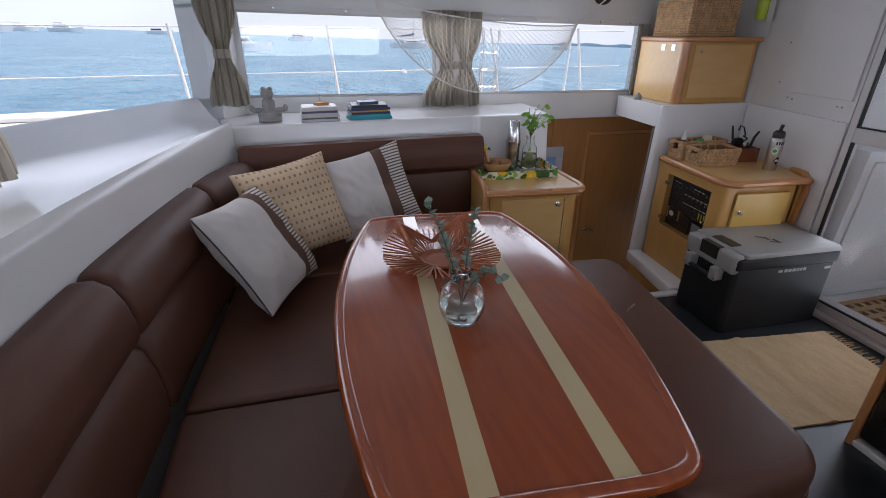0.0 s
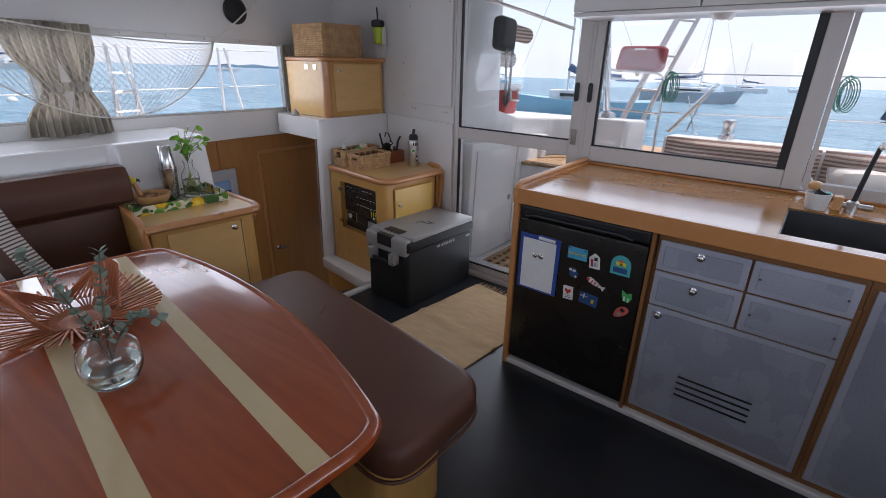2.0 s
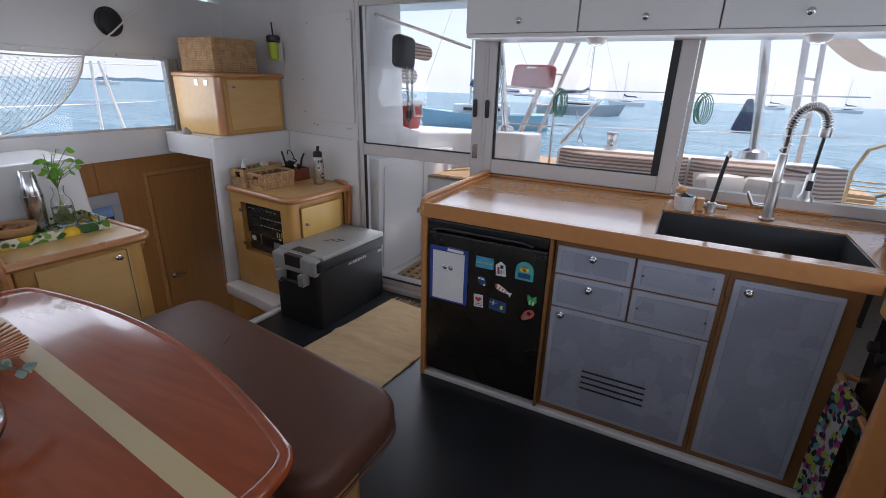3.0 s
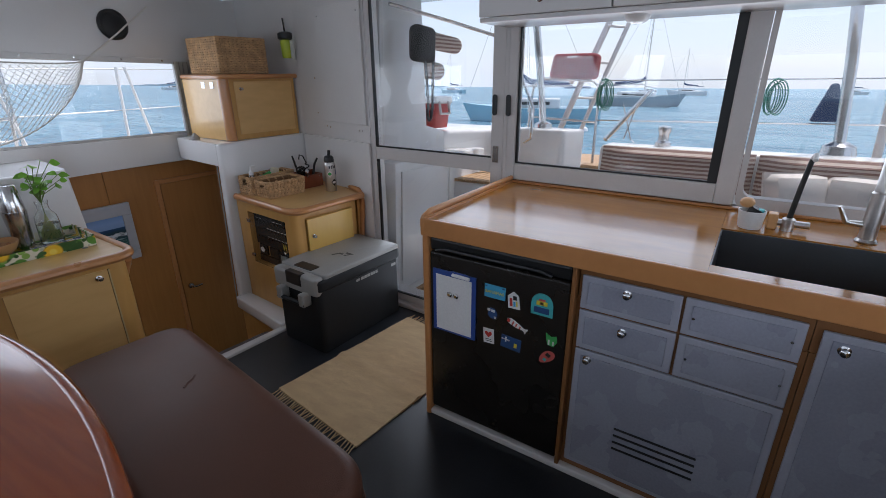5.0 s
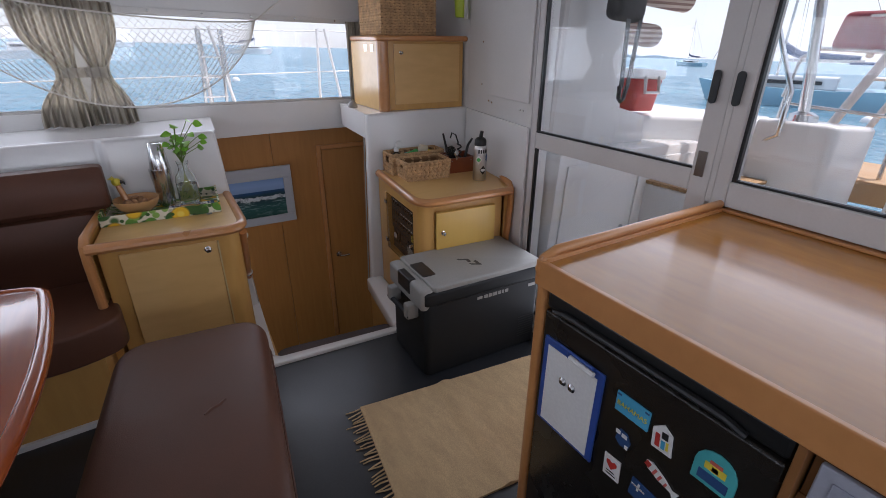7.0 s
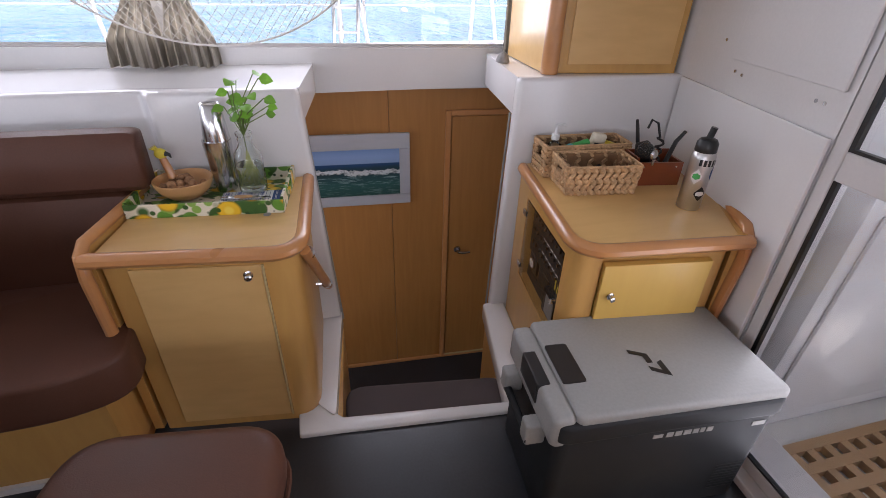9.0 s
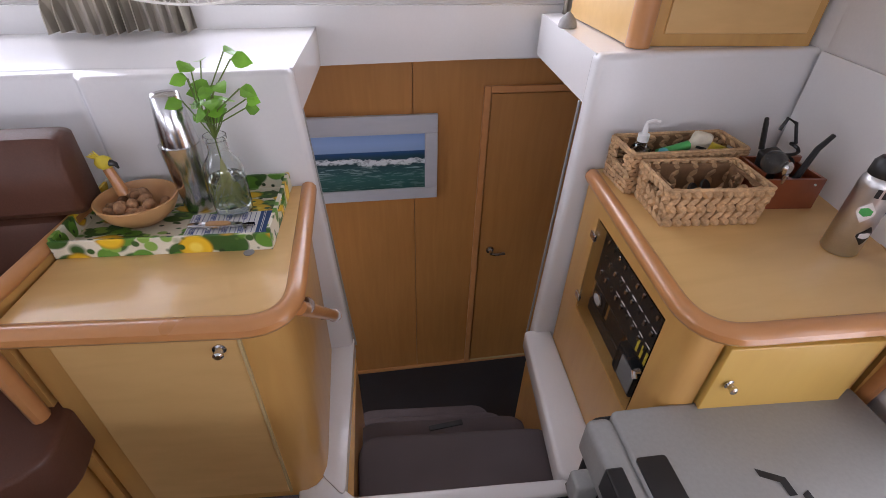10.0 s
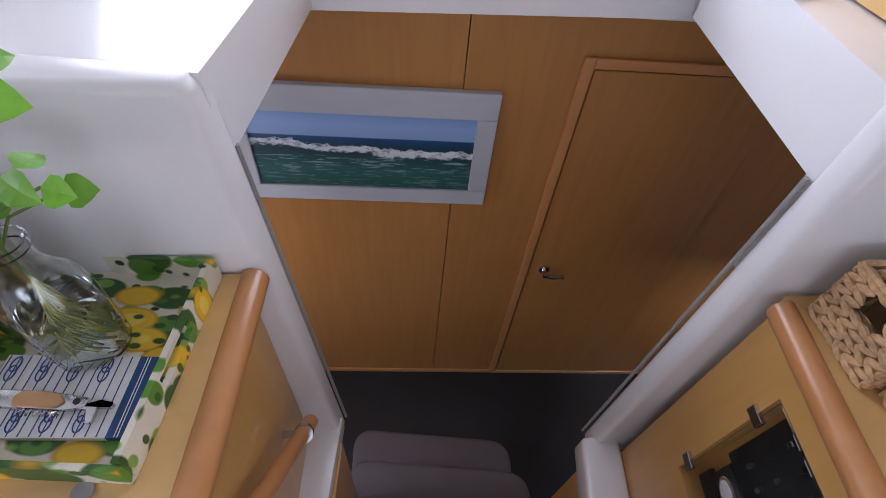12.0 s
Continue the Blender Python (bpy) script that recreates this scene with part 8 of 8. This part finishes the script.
# bag and strap on the cockpit wall
place(AFT @ pose(0.05, -0.04, 0.01))
hb = thing("hanging_bag", (2.9, 1.80, 1.6), "dark grey bag with a long strap hanging outside", "bag")
part("hook_bar", tube([(2.62, 1.86, 1.84), (3.1, 1.70, 1.80), (3.5, 1.5, 1.74)], 0.012, 8), M_STEEL, hb)
bm = box(2.72, 1.70, 1.52, 2.94, 1.80, 1.74, 0.04, 3)
part("pouch", bm, M_COOLDARK, hb, smooth=True)
for k in (0, 1):
    part("strap", slab([(2.80 + 0.10 * k, 1.72, 1.55), (2.83 + 0.10 * k, 1.72, 1.55), (2.86 + 0.05 * k, 1.71, 1.22), (2.83 + 0.05 * k, 1.71, 1.22)], 0.004), M_BLACK, hb)
part("strap_loop", tube([(2.835, 1.712, 1.23), (2.845, 1.712, 1.17), (2.865, 1.712, 1.155), (2.885, 1.712, 1.17), (2.895, 1.712, 1.23)], 0.011, 8), M_BLACK, hb, smooth=True)


# ---- boats at anchor ----
place(OUTSIDE)


def boat_hull(L, B, H, material, parent, name_="hull"):
    """A displacement hull: raked bow, flat transom."""
    bm = bmesh.new()
    rings = []
    for k in range(13):
        s = k / 12
        w = B / 2 * (0.75 + 0.25 * math.sin(math.pi * min(s * 1.2, 1))) * (1 - max(0, (s - 0.45) / 0.55) ** 2.2)
        sheer = H * (1 + 0.25 * (s - 0.35) ** 2 * 3)
        x = (s - 0.5) * L
        rk = 0.10 * L * max(0, s - 0.8) / 0.2
        rings.append([bm.verts.new(p) for p in ((x - rk * 0.8, -w * 0.7, -0.3), (x, -w, sheer), (x, w, sheer), (x - rk * 0.8, w * 0.7, -0.3))])
    for a, c in zip(rings, rings[1:]):
        for i in range(4):
            bm.faces.new((a[i], a[(i + 1) % 4], c[(i + 1) % 4], c[i]))
    bm.faces.new(rings[0])
    bmesh.ops.remove_doubles(bm, verts=bm.verts, dist=0.001)
    bmesh.ops.recalc_face_normals(bm, faces=bm.faces)
    return part(name_, bm, material, parent, local=True)


def sailboat(x, y, rz, L, hull_m, label, mast=1.25, cover=True, cat=False):
    t = thing("sailing_boat", (x, y, -1.1), label, "boat", "anchored boats", rz)
    if cat:
        for sy in (-1, 1):
            h = boat_hull(L, L * 0.13, L * 0.11, hull_m, t)
            h.matrix_basis = Matrix.Translation((0, sy * L * 0.2, 0))
        part("bridge_deck", box(-L * 0.4, -L * 0.2, L * 0.07, L * 0.15, L * 0.2, L * 0.125, 0.1), hull_m, t, local=True)
    else:
        boat_hull(L, L * 0.3, L * 0.1, hull_m, t)
    part("cabin", prism(round_poly([(-L * 0.22, -L * 0.09), (L * 0.2, -L * 0.06), (L * 0.2, L * 0.06), (-L * 0.22, L * 0.09)], 0.2), L * 0.1, L * 0.165, 0.08), M_BOATWHITE, t, local=True)
    part("cabin_window", box(-L * 0.15, -L * 0.092, L * 0.125, L * 0.12, L * 0.092, L * 0.145), M_BLACK, t, local=True)
    part("mast", tube([(L * 0.08, 0, L * 0.1), (L * 0.08, 0, L * mast)], L * 0.008, 6, taper=L * 0.005), M_ALU, t, local=True)
    part("boom", tube([(L * 0.08, 0, L * 0.25), (-L * 0.3, 0, L * 0.25)], L * 0.009, 6), M_ALU, t, local=True)
    if cover:
        part("sail_cover", tube([(L * 0.08, 0, L * 0.32), (0, 0, L * 0.28), (-L * 0.28, 0, L * 0.265)], L * 0.026, 8, taper=L * 0.012), M_CANVASNAVY, t, local=True)
    for p in ((L * 0.49, 0), (-L * 0.49, 0), (0, L * 0.13), (0, -L * 0.13)):
        part("stay", tube([(p[0], p[1], L * 0.11), (L * 0.08, 0, L * (mast - 0.02))], L * 0.0016, 4), M_STEEL, t, local=True)
    part("bimini", box(-L * 0.42, -L * 0.1, L * 0.235, -L * 0.24, L * 0.1, L * 0.245, 0.03), M_CANVASNAVY, t, local=True)
    return t


def motorboat(x, y, rz, L, label):
    t = thing("motor_boat", (x, y, -1.1), label, "boat", "anchored boats", rz)
    boat_hull(L, L * 0.3, L * 0.12, M_BOATWHITE, t)
    part("deckhouse", prism([(-L * 0.35, -L * 0.11), (L * 0.15, -L * 0.09), (L * 0.15, L * 0.09), (-L * 0.35, L * 0.11)], L * 0.12, L * 0.24, 0.1, top=[(-L * 0.33, -L * 0.1), (L * 0.05, -L * 0.08), (L * 0.05, L * 0.08), (-L * 0.33, L * 0.1)]), M_BOATWHITE, t, local=True)
    part("window_band", box(-L * 0.3, -L * 0.112, L * 0.17, L * 0.06, L * 0.112, L * 0.205), M_BLACK, t, local=True)
    part("flybridge", box(-L * 0.3, -L * 0.08, L * 0.26, -L * 0.05, L * 0.08, L * 0.29, 0.05), M_BOATWHITE, t, local=True)
    part("rail", tube([(L * 0.1, L * 0.1, L * 0.2), (L * 0.45, 0, L * 0.22), (L * 0.1, -L * 0.1, L * 0.2)], L * 0.004, 5), M_STEEL, t, local=True)


sailboat(36, 12.7, 105, 10.5, M_BOATBLUE, "pale blue sailing yacht at anchor nearby")
sailboat(76, 10.5, -100, 12, M_BOATGREY, "grey catamaran with a covered mainsail at anchor", cat=True)
sailboat(175, 95, 80, 12, M_BOATBLUE, "pale blue sloop at anchor far off")
sailboat(200, 11, 100, 13, M_BOATWHITE, "white catamaran anchored in the glare", cat=True)
sailboat(260, -7, 85, 11, M_BOATWHITE, "white sloop anchored in the glare")
sailboat(300, -55, 95, 12, M_BOATWHITE, "white sailing boat far out on the sea")
sailboat(270, -78, 95, 12, M_BOATWHITE, "white sailing boat far out on the sea")
sailboat(330, 40, 95, 11, M_BOATWHITE, "white sailing boat far out on the sea")
motorboat(110, -95, 95, 13, "white motor cruiser at anchor")
motorboat(-5, 89, 5, 9, "white motor yacht with a flybridge at anchor")
sailboat(43, 165, 10, 14, M_BOATWHITE, "white ketch at anchor seen through the window", 0.95)
motorboat(-118, 275, 10, 18, "white motor yacht far off on the sea")
motorboat(-143, 373, 20, 16, "white motor yacht far off on the sea")
motorboat(-130, 400, 0, 20, "white motor yacht far off on the sea")
motorboat(-90, 480, 0, 20, "white motor yacht far off on the sea")
motorboat(14, 300, 0, 14, "white motor yacht far off on the sea")
sailboat(150, 178, 10, 13, M_BOATWHITE, "white sailing boat before the hazy shore", 0.9)
sailboat(158, 255, -10, 13, M_BOATWHITE, "white sailing boat before the hazy shore", 0.9)
for x, y in ((9.5, 40), (-8, 75), (30, 7), (52, 26)):
    t = thing("buoy", (x, y, -1.1), "white mooring buoy floating on the sea", "buoy", "mooring buoys")
    nb = bmesh.new()
    bmesh.ops.create_icosphere(nb, subdivisions=2, radius=0.3)
    part("float", nb, M_BOATWHITE, t, local=True, smooth=True)
    part("ring", tube([(0, 0.06 * math.cos(q), 0.32 + 0.06 * math.sin(q)) for q in [6.283 * k / 10 for k in range(10)]], 0.015, 5, closed=True), M_STEEL, t, local=True)
